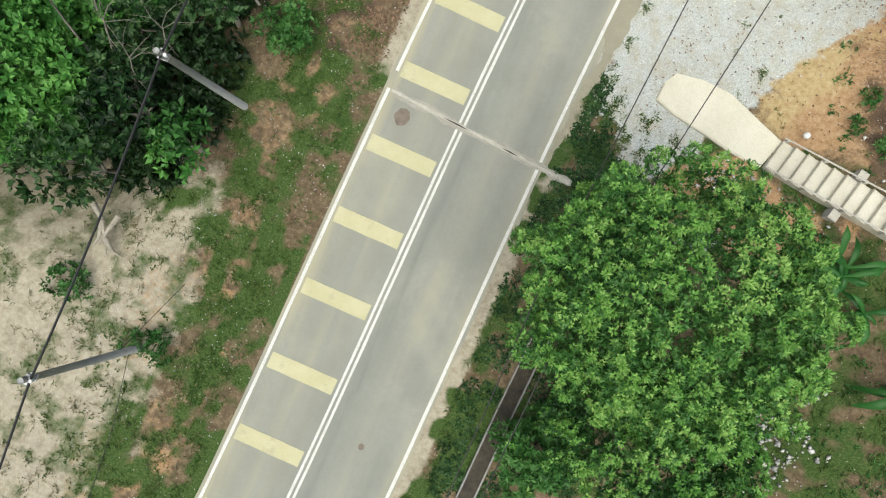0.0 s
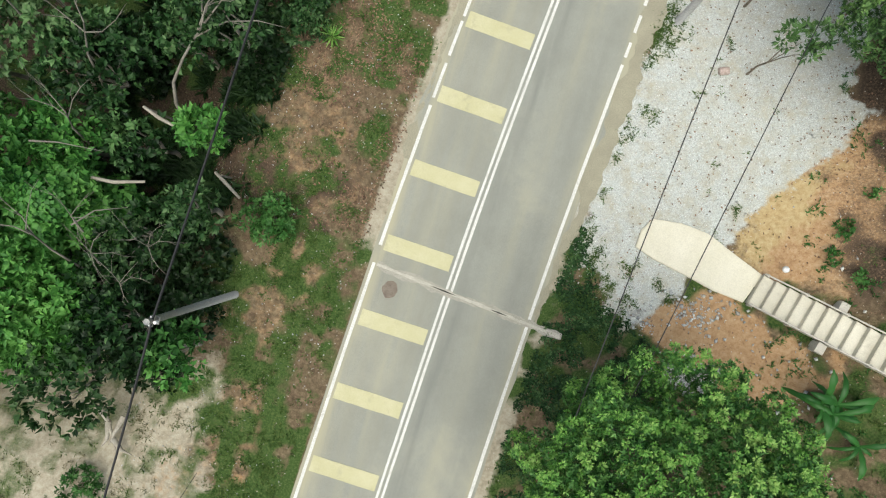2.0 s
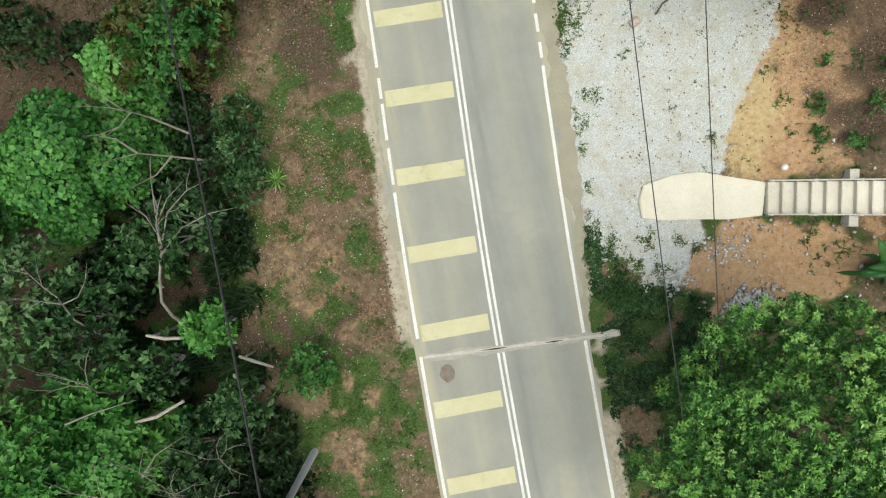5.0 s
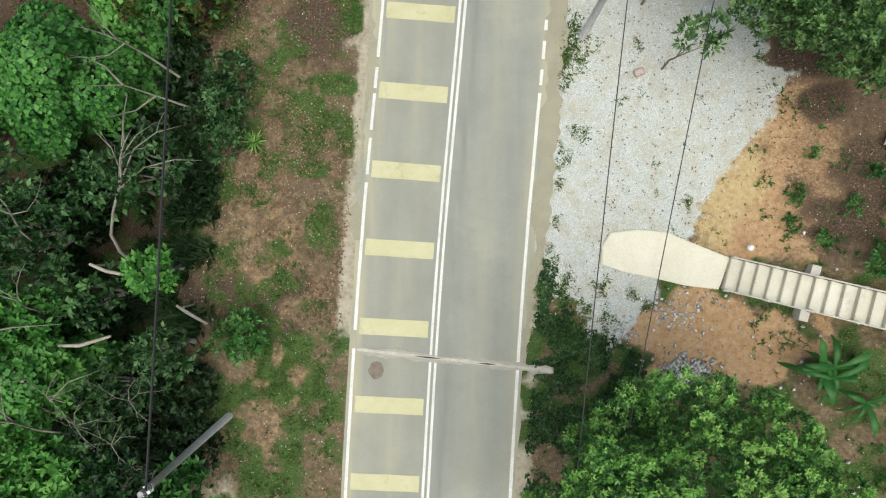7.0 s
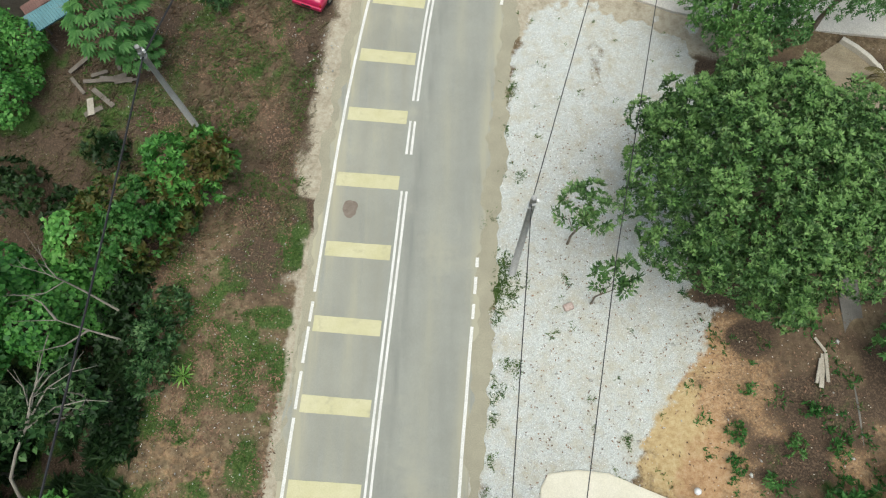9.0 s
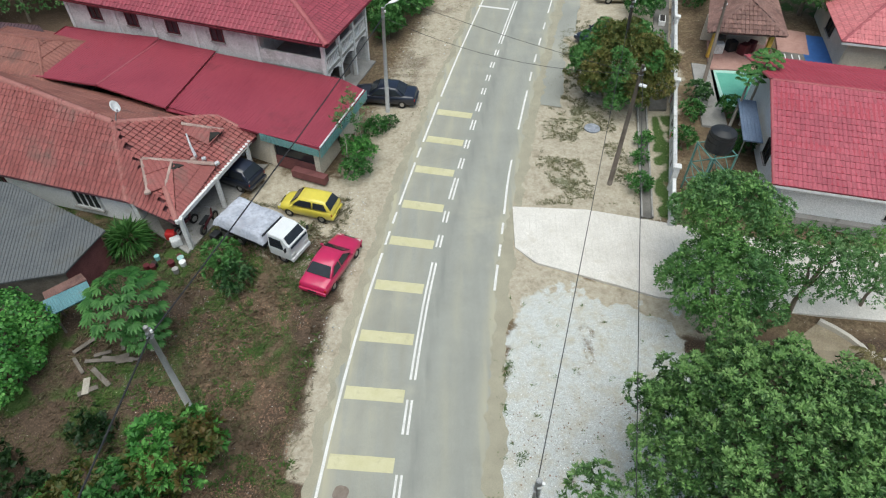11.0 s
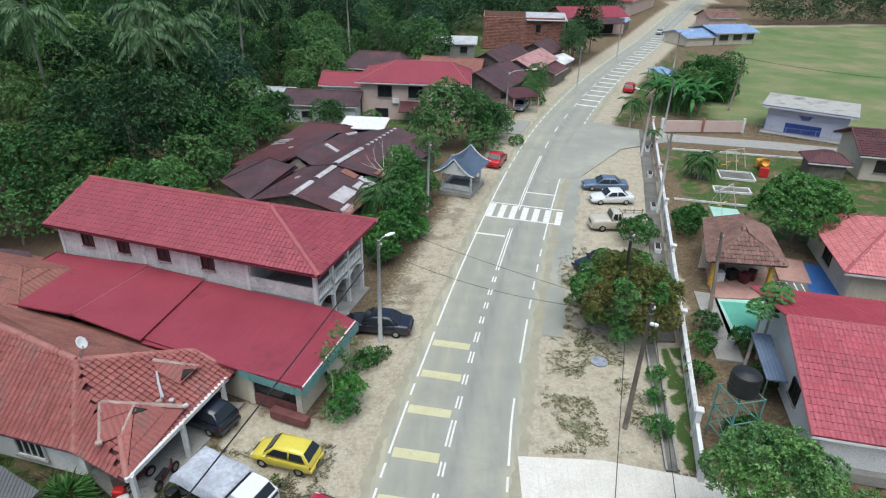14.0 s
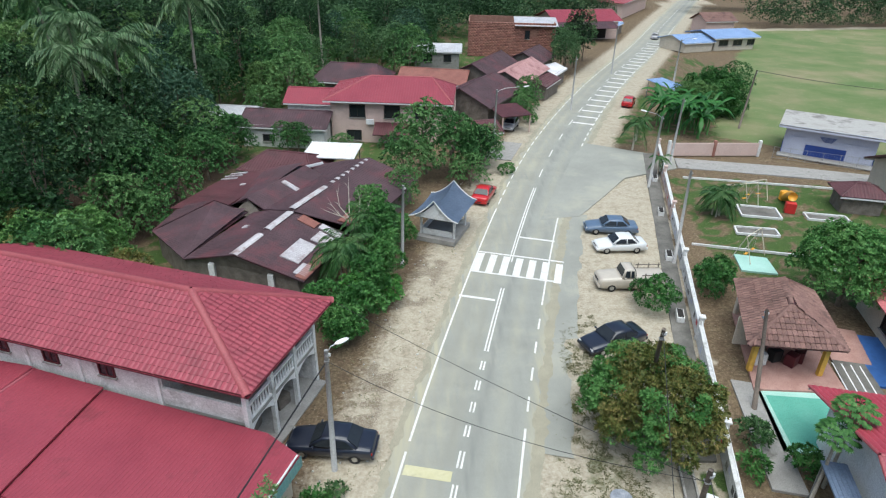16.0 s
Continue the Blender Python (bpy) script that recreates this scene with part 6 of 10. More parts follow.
# brown twigs and stones over the vacant yard
p = scatter(5200, -15, -3.6, 19, 35, lambda x, y: off_road(x, y) * (vnoise(x, y, 0.8, 83) > 0.4))
blades("weeds", "tangled brown stalks on the vacant yard", p, g, 0.2, 0.012, "stalk", 1.6, per=5)
p = scatter(3800, -14, -3.8, 20, 35, lambda x, y: off_road(x, y) * (vnoise(x, y, 1.1, 84) > 0.56))
blades("weeds", "low green weeds on the vacant yard", p, g, 0.14, 0.06, "grass", 1.2, per=6)
p = np.concatenate([np.array([-3.4, 26.6]) + g.normal(size=(90, 2)) * [0.35, 0.9], scatter(500, -5.5, -2.2, 31, 37.5, lambda x, y: off_road(x, y) * 1.0)])
pebbles("rubble", "pale stone chips along the asphalt edge", p, 0.02, 0.07, M["rubble"], g)
p = np.concatenate([scatter(900, 2.6, 4.2, 6, 30, lambda x, y: off_road(x, y) * 0.9), scatter(1400, 7, 13, 6, 27, lambda x, y: (zone(zone_gravel, x, y) > 0.05) * (zone(zone_gravel, x, y) < 0.6) * 1.0)])
pebbles("gravel", "scattered stones along the ragged gravel edge", p, 0.02, 0.055, M["pebble"], g)

# ---- the wooded hillside ----
def forest_proto(label, leaf, r, h, depth, n, L, W, dens, seed, mat="bark"):
    return tree(label, 0, 0, h, r, r, depth, n, r * 0.34, leaf, 7, L, W, dens, seed, mat=mat, z=0.0, trunk=0.16, low=-0.12, group="hillside trees")


PROTOS = [forest_proto("dark green forest tree on the wooded slope", "forest", 3.4, 10.5, 6.4, 40, 0.27, 0.135, 3.7, 501),
          forest_proto("dark green forest tree on the wooded slope", "forest", 2.8, 12.5, 7.4, 40, 0.27, 0.13, 3.7, 502),
          forest_proto("lighter green forest tree on the wooded slope", "forest_b", 3.6, 9.0, 5.6, 42, 0.26, 0.125, 3.7, 503),
          forest_proto("tall slim forest tree on the wooded slope", "forest", 2.3, 14.0, 8.0, 38, 0.26, 0.12, 3.7, 504),
          forest_proto("low spreading tree at the wood's edge", "forest_b", 3.0, 6.5, 4.0, 36, 0.25, 0.12, 4.4, 505),
          forest_proto("pale yellowish-green tree among the dark ones", "forest_c", 2.9, 8.6, 5.2, 40, 0.26, 0.1, 3.9, 506),
          forest_proto("rounded bluish-green tree with a close crown", "forest_d", 3.2, 10.0, 6.0, 60, 0.24, 0.13, 4.6, 507)]
placed = [False] * len(PROTOS)


def put_tree(k, x, y, s, z=None):
    m = pose(x, y, (hz(x, y) if z is None else z) - 0.1, 0, 0, rng.uniform(0, 360))
    m = m @ Matrix.Diagonal((s, s, s * rng.uniform(0.9, 1.15), 1))
    if not placed[k]:
        placed[k] = True
        PROTOS[k].matrix_basis = m
        return PROTOS[k]
    PROTOS[k].scale = (1, 1, 1)
    sc = PROTOS[k].matrix_basis.copy()
    ob = copy_thing(PROTOS[k], Matrix())
    ob.matrix_basis = m
    return ob


frng = random.Random(5)
spots = []


def clear(x, y):
    """Whether a tree may stand here: off the road, houses and yards."""
    if y < 63:
        return x < -38.5
    if y < 84:
        return x < -21.5
    if y < 106:
        return x < -25
    if y < 128:
        return x < -14.5
    if y < 150:
        return x < 3.5
    if y < 170:
        return x < 8
    if y < 190:
        return x < 26
    return x < float(road_x(y)) - 16 or x > float(road_x(y)) + 13


for j in range(31):
    for i in range(34):
        x = -100 + i * 5.4 + frng.uniform(-2, 2)
        y = 40 + j * 5.4 + frng.uniform(-2, 2)
        if y > 205 or x > 75 or abs(x - 2) / max(1.0, y - 6) > 0.95:
            continue
        if clear(x, y):
            spots.append((5 if x < -30 and y > 72 and frng.random() < 0.4 else frng.choice([0, 0, 1, 2, 3, 1, 6, 2, 5]), x, y, frng.uniform(0.75, 1.15)))
for x, y, s in ((-20.5, 60.0, 0.7), (-23.5, 62.5, 0.8), (-27.0, 60.5, 0.75), (-31.0, 58.5, 0.7), (-35.0, 57.5, 0.8), (-30.0, 63.5, 0.9), (-26.5, 66.0, 0.9), (-34.5, 62.5, 0.95), (-38.5, 56.0, 0.85), (-12.4, 93.0, 0.6), (-18, 91.0, 0.7), (-20, 86.5, 0.85), (-22, 75, 0.9), (-21.5, 70.5, 0.8), (-18.0, 106.5, 0.75)):
    spots.append((4 if s < 0.88 else 2, x, y, s))
spots += [(6, -26.4, 95.6, 1.05), (6, -23.0, 91.5, 0.7), (2, -17.0, 119.5, 1.15), (5, -41.0, 92.0, 1.3), (5, -36.0, 84.0, 1.1), (5, -44.0, 100.0, 1.3), (2, -22.6, 80.0, 0.75), (5, -19.0, 112.0, 0.8)]
# low growth that closes the far edge of the field
for k in range(40):
    spots.append((frng.choice([4, 4, 2]), 97 + k * 3.6 + frng.uniform(-1, 1), 199.5 + 0.5 * k * 0.36 + frng.uniform(-1, 3), frng.uniform(0.5, 0.75)))
# dark row beyond the field, and street trees
for k in range(34):
    spots.append((frng.choice([0, 2, 1]), 100 + k * 4.6 + frng.uniform(-1.5, 1.5), 205 + 0.12 * k * 4 + frng.uniform(-3, 6), frng.uniform(0.9, 1.25)))
for k in range(26):
    spots.append((frng.choice([0, 2, 1]), 94 + k * 5.2 + frng.uniform(-2, 2), 236 + frng.uniform(-6, 10), frng.uniform(1.0, 1.4)))
for x, y, s, k in ((29.5, 139.5, 0.8, 0), (31.8, 142.5, 0.85, 1), (28.4, 136, 0.7, 0), (35, 149, 0.8, 1), (32.4, 146.5, 0.75, 3), (3.4, 86.0, 1.15, 4), (6.0, 85.2, 1.0, 4), (8.6, 87.4, 0.85, 4), (1.2, 82.8, 0.85, 4), (7.8, 82.6, 0.62, 4), (10.0, 90.6, 0.7, 4), (1.0, 77.5, 0.55, 4), (-1.4, 72.0, 0.5, 4),
                   (9.5, 88.5, 0.5, 0), (17.4, 109.5, 0.62, 4), (18.4, 113, 0.66, 4), (16.4, 106.5, 0.5, 4), (-19.5, 71, 0.6, 4), (-19.4, 77, 0.75, 4), (-18.5, 83.5, 0.8, 4), (-17.4, 89, 0.8, 4), (-11, 92.2, 0.55, 4), (-6, 91.6, 0.45, 4), (-21, 90, 0.9, 2), (52.5, 121.5, 0.7, 2)):
    spots.append((k, x, y, s))
spots.sort(key=lambda q: math.hypot(q[1] - 2, q[2] - 20))
NEAR = 230
for k, x, y, s in spots[:NEAR]:
    put_tree(k, x, y, s)
# the rest, too far to tell apart, as one wood
pv_, pf_ = [], []
for pr in PROTOS:
    me = [c for c in pr.children if c.name.startswith("crown")][0].data
    v = np.empty(len(me.vertices) * 3, np.float32)
    me.vertices.foreach_get("co", v)
    f = np.empty(len(me.loops), np.int32)
    me.loops.foreach_get("vertex_index", f)
    v, f = v.reshape(-1, 4, 3), f.reshape(-1, 2, 3)
    keep = np.arange(len(v))[::9]
    mid_ = v[keep].mean(1, keepdims=True)
    pv_.append(mid_ + (v[keep] - mid_) * 2.0)
V, n_ = [], 0
for k, x, y, s in spots[NEAR:]:
    a = frng.uniform(0, TAU)
    c, q = math.cos(a) * s, math.sin(a) * s
    v = pv_[k].reshape(-1, 3) * np.array([1.15, 1.15, 1.0])
    V.append(np.column_stack([v[:, 0] * c - v[:, 1] * q + x, v[:, 0] * q + v[:, 1] * c + y, v[:, 2] * s + hz(x, y)]))
V = np.concatenate(V)
b_ = np.arange(len(V) // 4)[:, None] * 4
tagged(raw("far_woods", V, np.concatenate([b_ + [[0, 1, 2]], b_ + [[0, 2, 3]]], 1).reshape(-1, 3), M["forest"]), "dense dark green woods beyond the village", "woods", "", "stuff")

tree("broad feathery pale green tree at the field's corner", 44.8, 111.6, 6.6, 5.0, 5.0, 5.0, 60, 0.95, "bushy", 9, 0.34, 0.08, 8, 531, trunk=0.2, low=-0.8)
tree("pale green tree beside the banana clump", 40.4, 108.0, 5.4, 3.2, 3.2, 2.8, 30, 0.8, "feather", 9, 0.34, 0.08, 7, 532, trunk=0.16)
tree("light green fruit tree with bronze tips behind the red-roofed house", -24.6, 63.2, 6.4, 3.6, 3.2, 4.4, 54, 0.62, "lush", 9, 0.2, 0.075, 12, 533, extra=("autumn", 0.22), trunk=0.16)
tree("light green fruit tree behind the red-roofed house", -21.0, 64.6, 6.0, 3.0, 2.8, 4.2, 50, 0.58, "lush", 9, 0.2, 0.075, 12, 534, trunk=0.16)
tree("fruit tree with bronze young leaves behind the red-roofed house", -17.0, 61.0, 4.4, 2.0, 1.8, 3.0, 30, 0.45, "lush", 9, 0.2, 0.075, 12, 535, extra=("autumn", 0.0), trunk=0.12)

# ---- roofs and houses ----
def roof_face(pts, mode, pitch=0.3, row=0.36, amp=0.028):
    """A bmesh of one roof slope over a flat convex outline whose first edge is the eave; tile: waves and courses, sheet: ribs."""
    p = [Vector(q) for q in pts]
    u = (p[1] - p[0]).normalized()
    n = Vector()
    for a, b in zip(p, p[1:] + p[:1]):
        n += Vector(((a.y - b.y) * (a.z + b.z), (a.z - b.z) * (a.x + b.x), (a.x - b.x) * (a.y + b.y)))
    n.normalize()
    if n.z < 0:
        n = -n
    v = n.cross(u)
    q = [((a - p[0]).dot(u), (a - p[0]).dot(v)) for a in p]
    if max(b for _, b in q) <= 1e-6:
        v = -v
        q = [((a - p[0]).dot(u), (a - p[0]).dot(v)) for a in p]
    u0, u1 = min(a for a, _ in q), max(a for a, _ in q)
    v0, v1 = min(b for _, b in q), max(b for _, b in q)
    us, us_h = [], []
    if mode == "tile":
        steps = ((0.0, -0.5), (0.28, 0.75), (0.5, 1.0), (0.72, 0.75))
    else:
        steps = ((0.0, 0.0), (0.72, 0.0), (0.8, 1.0), (0.92, 1.0))
    k = 0
    while u0 + k * pitch < u1 + pitch:
        for s, h in steps:
            us.append(u0 + (k + s) * pitch)
            us_h.append(h * amp)
        k += 1
    vs = [v0 - 0.01]
    if mode == "tile":
        k = 0
        while v0 + k * row < v1:
            vs += [v0 + k * row + 0.004, v0 + (k + 1) * row]
            k += 1
    vs.append(v1 + 0.01)
    bm = bmesh.new()
    grid = [[bm.verts.new((a, b, 0)) for b in vs] for a in us]
    for i in range(len(us) - 1):
        for j in range(len(vs) - 1):
            bm.faces.new((grid[i][j], grid[i + 1][j], grid[i + 1][j + 1], grid[i][j + 1]))
    area = sum(a[0] * b[1] - b[0] * a[1] for a, b in zip(q, q[1:] + q[:1]))
    sgn = 1 if area > 0 else -1
    for a, b in zip(q, q[1:] + q[:1]):
        d = Vector((b[0] - a[0], b[1] - a[1], 0))
        if d.length < 1e-6:
            continue
        out = Vector((d.y, -d.x, 0)) * sgn
        bmesh.ops.bisect_plane(bm, geom=bm.verts[:] + bm.edges[:] + bm.faces[:], plane_co=(a[0], a[1], 0), plane_no=out, clear_outer=True, dist=1e-5)
    for w in bm.verts:
        a, b = w.co.x, w.co.y
        f = ((a - u0) / pitch) % 1.0
        h = 0.0
        st = list(steps) + [(1.0, steps[0][1])]
        for (s0, h0), (s1, h1) in zip(st, st[1:]):
            if s0 <= f <= s1:
                h = (h0 + (h1 - h0) * (f - s0) / (s1 - s0)) * amp
                break
        if mode == "tile":
            h += 0.045 * (1 - (((b - v0) / row) % 1.0))
            h += 0.02 * noise.noise((a * 0.7, b * 0.7, u0))
        w.co = p[0] + u * a + v * b + n * (h + 0.04)
    # underside, so that the roof has thickness
    lo = [bm.verts.new(a - n * 0.05) for a in p]
    hi = [bm.verts.new(a + n * 0.03) for a in p]
    bm.faces.new(lo)
    for i in range(len(p)):
        j = (i + 1) % len(p)
        bm.faces.new((lo[i], lo[j], hi[j], hi[i]))
    return bm


def cap(a, b, mat, parent, r=0.13, name="ridge_cap", label="", flat=1.0):
    """A rounded ridge cap between two points."""
    a, b = Vector(a), Vector(b)
    bm = bmesh.new()
    d = (b - a).normalized()
    s = d.cross(Vector((0, 0, 1))).normalized()
    up = s.cross(d)
    n = max(1, int((b - a).length / 0.4))
    prof = [(-1.0, -0.35), (-0.8, 0.25), (-0.3, 0.55), (0.3, 0.55), (0.8, 0.25), (1.0, -0.35)]
    prev = None
    for i in range(n):
        for f_, r0 in ((i / n, r * 1.08), ((i + 0.94) / n, r * 0.94)):
            p0 = a.lerp(b, f_)
            x = [bm.verts.new(p0 + s * (c * r0) + up * (e * r0 * flat + 0.05)) for c, e in prof]
            if prev:
                for k in range(5):
                    bm.faces.new((prev[k], prev[k + 1], x[k + 1], x[k]))
            prev = x
    return part(name, bm, mat, parent, label, True)


def tiles(pts, parent, pitch=0.27, row=0.36, budget=0, own="tile_own", joined="tile_joined", bow=1.0):
    """Single curved clay tiles laid over a slope; up to budget of them as objects, the others joined."""
    p = [Vector(q) for q in pts]
    u = (p[1] - p[0]).normalized()
    n = Vector()
    for a, b in zip(p, p[1:] + p[:1]):
        n += Vector(((a.y - b.y) * (a.z + b.z), (a.z - b.z) * (a.x + b.x), (a.x - b.x) * (a.y + b.y)))
    n.normalize()
    if n.z < 0:
        n = -n
    v = n.cross(u)
    q = np.array([((a - p[0]).dot(u), (a - p[0]).dot(v)) for a in p])
    if q[:, 1].max() < 1e-6:
        v = -v
        q[:, 1] *= -1
    cols = np.array([-0.5, -0.3, -0.1, 0.1, 0.3, 0.5]) * pitch * 0.92
    lift = np.array([0.0, 0.012, 0.05, 0.064, 0.04, 0.004]) * bow
    tv = [(c, 0.0, z - 0.02) for c, z in zip(cols, lift)] + [(c, 0.0, z + 0.05 * bow) for c, z in zip(cols, lift)] + [(c, row * 0.98, z) for c, z in zip(cols, lift)]
    tf = [(k, k + 1, k + 7, k + 6) for k in range(5)] + [(k + 6, k + 7, k + 13, k + 12) for k in range(5)]
    me = bpy.data.meshes.new("roof_tile")
    me.from_pydata(tv, [], tf)
    me.materials.append(M[own])
    cx, cy = np.meshgrid(np.arange(q[:, 0].min() + pitch / 2, q[:, 0].max(), pitch), np.arange(q[:, 1].min(), q[:, 1].max() - row * 0.3, row), indexing="ij")
    keep = inside(cx, cy + row * 0.5, [tuple(a) for a in q], 0.02) > 0.3
    cx, cy = cx[keep], cy[keep]
    rot = np.array([u, v, n]).T
    rest = []
    tr = random.Random(9)
    for k, (a, b) in enumerate(zip(cx, cy)):
        o = np.array(p[0]) + rot @ np.array([a, b, 0.085 + tr.uniform(-0.006, 0.006)])
        if k < budget:
            m = Matrix(((*rot[0], o[0]), (*rot[1], o[1]), (*rot[2], o[2]), (0, 0, 0, 1))) @ Matrix.Rotation(radians(tr.uniform(-1.2, 1.2)), 4, "Z")
            ob = new("roof_tile", me)
            ob.matrix_basis = m
            ob.parent = parent
        else:
            rest.append((np.array(tv) @ rot.T) + o)
    if rest:
        f = (np.arange(len(rest))[:, None, None] * 18 + np.array(tf)[None]).reshape(-1, 4)
        field = raw("tile_field", np.concatenate(rest), f, M[joined], parent)
        field["kind"] = "stuff"
        field.data.shade_flat()
    return min(budget, len(cx))


def window(parent, c, w, h, rz, frame_mat, bars=2, glass="glass", sill=True):
    """A framed window set on a wall: c its middle on the wall's face, rz the way it faces (0: -y)."""
    m = pose(*c, 0, 0, rz)
    t = 0.07
    bm = boxes(((0, -0.03, h / 2 - t / 2), (w, 0.1, t)), ((0, -0.03, -h / 2 + t / 2), (w, 0.1, t)), ((w / 2 - t / 2, -0.03, 0), (t, 0.1, h - 2 * t)), ((-w / 2 + t / 2, -0.03, 0), (t, 0.1, h - 2 * t)))
    bm.transform(m)
    win = part("window", bm, M[frame_mat], parent, "dark window in a painted frame")
    for i in range(bars):
        pw = (w - 2 * t) / bars
        bm = boxes(((-w / 2 + t + pw * (i + 0.5), -0.012, 0), (pw - 0.03, 0.02, h - 2 * t)))
        bm.transform(m)
        part("pane", bm, M[glass], win)
        if i:
            bm = boxes(((-w / 2 + t + pw * i, -0.03, 0), (0.05, 0.06, h - 2 * t)))
            bm.transform(m)
            part("mullion", bm, M[frame_mat], win)
    if sill:
        bm = boxes(((0, -0.07, -h / 2 - 0.05), (w + 0.16, 0.16, 0.07)))
        bm.transform(m)
        part("sill", bm, M["concrete_grey"], win)
    return win


def wall_run(parent, a, b, z0, z1, mat, thick=0.15, label=""):
    """A straight wall between two plan points."""
    a, b = Vector((*a, 0)), Vector((*b, 0))
    d = b - a
    bm = boxes((((a.x + b.x) / 2, (a.y + b.y) / 2, (z0 + z1) / 2), (d.length, thick, z1 - z0), math.degrees(math.atan2(d.y, d.x))))
    return part("wall", bm, M[mat], parent, label)


def post(parent, x, y, z0, z1, s, mat, name="post"):
    return part(name, boxes(((x, y, (z0 + z1) / 2), (s, s, z1 - z0), 0, 0.02)), M[mat], parent)


def rect_house(name, label, m, L, W, eave, ridge, roof, wall, mode="tile", hip=(0.0, 0.0), over=0.6, windows=(), frame_mat="maroon", cap_mat=None, base=0.0, category="house", pitch=0.3, row=0.36, group="", fascia="white", tiled=""):
    """A house with its ridge along its own x (0 to L), walls W apart; hip: the run of a hipped west and east end."""
    t = thing(name, label, category, m, group)
    h = W / 2
    hx0, hx1 = hip
    for a, b in (((0, -h), (L, -h)), ((L, -h), (L, h)), ((L, h), (0, h)), ((0, h), (0, -h))):
        wall_run(t, a, b, base, eave + 0.1, wall)
    e = eave - over * (ridge - eave) / h * 0.5
    x0, x1, y0, y1 = -over, L + over, -h - over, h + over
    r0, r1 = (x0 + hx0, 0, ridge), (x1 - hx1, 0, ridge)
    cs = [(x0, y0, e), (x1, y0, e), (x1, y1, e), (x0, y1, e)]
    part("roof", roof_face([cs[0], cs[1], r1, r0], mode, pitch, row), M[roof], t)
    part("roof", roof_face([cs[2], cs[3], r0, r1], mode, pitch, row), M[roof], t)
    if tiled:
        tiles([cs[0], cs[1], r1, r0], t, 0.24, row, 0, joined=tiled, bow=0.32)
        if hx0 > 0:
            tiles([cs[3], cs[0], r0], t, 0.24, row, 0, joined=tiled, bow=0.32)
    cm = M[cap_mat or roof]
    cap(r0, r1, cm, t)
    for k, hh, ca, cb, r in ((0, hx0, cs[3], cs[0], r0), (1, hx1, cs[1], cs[2], r1)):
        if hh > 0:
            part("roof", roof_face([ca, cb, r], mode, pitch, row), M[roof], t)
            cap(ca, r, cm, t)
            cap(cb, r, cm, t)
        else:
            xx = 0.0 if k == 0 else L
            bm = bmesh.new()
            for dx in (-0.07, 0.07):
                vv = [bm.verts.new((xx + dx, -h, eave)), bm.verts.new((xx + dx, h, eave)), bm.verts.new((xx + dx, 0, ridge - 0.12))]
                bm.faces.new(vv)
            part("gable", bm, M[wall], t)
            cap(ca, r, cm, t, 0.09, "barge_board")
            cap(cb, r, cm, t, 0.09, "barge_board")
    for a, b in ((cs[0], cs[1]), (cs[2], cs[3])):
        bm = boxes((((a[0] + b[0]) / 2, a[1] + (0.015 if a[1] < 0 else -0.015), e - 0.09), (abs(b[0] - a[0]), 0.03, 0.16)))
        part("fascia", bm, M[fascia], t)
    for side, pos, z, w, hh in windows:
        if side == "s":
            window(t, (pos, -h - 0.08, z), w, hh, 0, frame_mat)
        elif side == "n":
            window(t, (pos, h + 0.08, z), w, hh, 180, frame_mat)
        elif side == "e":
            window(t, (L + 0.08, pos, z), w, hh, 90, frame_mat)
        else:
            window(t, (-0.08, pos, z), w, hh, -90, frame_mat)
    return t


# the two-storey house with the long red roof
AZ = -18.7
hA = thing("house", "two-storey whitewashed house with a long red roof and corner balcony", "house", pose(-23.4, 55.8, 0, 0, 0, AZ))
LA, HA, EA, RA = 20.9, 3.25, 5.05, 6.95
wall_run(hA, (0.6, -HA), (15.6, -HA), 0, 5.1, "wall_block")
wall_run(hA, (0.6, HA), (20.2, HA), 0, 5.1, "wall_block")
wall_run(hA, (0.6, -HA), (0.6, HA), 0, 5.1, "wall_block")
wall_run(hA, (15.6, -HA), (15.6, HA), 0, 5.1, "wall_block")
part("floor_slab", boxes(((17.9, 0, 2.5), (4.7, 6.6, 0.22))), M["concrete_grey"], hA)
wall_run(hA, (15.6, -HA), (20.2, -HA), 2.6, 3.55, "wall_block", 0.14, "block balcony parapet")
for yy in (-HA, -1.1, 1.1, HA):
    post(hA, 20.2, yy, 0, 5.1, 0.24, "wall_white")
part("rail", boxes(((20.2, 0, 3.5), (0.14, 6.4, 0.1))), M["white"], hA, "white balcony hand rail")
part("rail", boxes(((20.2, 0, 2.68), (0.14, 6.4, 0.1))), M["white"], hA, "white balcony foot rail")
for k in range(27):
    yy = -3.0 + k * 0.23
    bm = bmesh.new()
    tube(bm, [(20.2, yy, 2.72), (20.2, yy, 2.95), (20.2, yy, 3.15), (20.2, yy, 3.46)], [0.045, 0.075, 0.04, 0.06], 6)
    part("baluster", bm, M["white"], hA, "", True)
for yy in (-2.2, 0.0, 2.2):
    bm = bmesh.new()
    n = 10
    for dx in (-0.08, 0.08):
        top = [bm.verts.new((20.2 + dx, yy - 1.0 + 2.0 * i / n, 2.42)) for i in range(n + 1)]
        arc = [bm.verts.new((20.2 + dx, yy - 1.0 + 2.0 * i / n, 1.95 + 0.42 * math.sin(math.pi * i / n))) for i in range(n + 1)]
        for i in range(n):
            bm.faces.new((top[i], top[i + 1], arc[i + 1], arc[i]))
    part("arch", bm, M["white"], hA)
e0 = 4.95
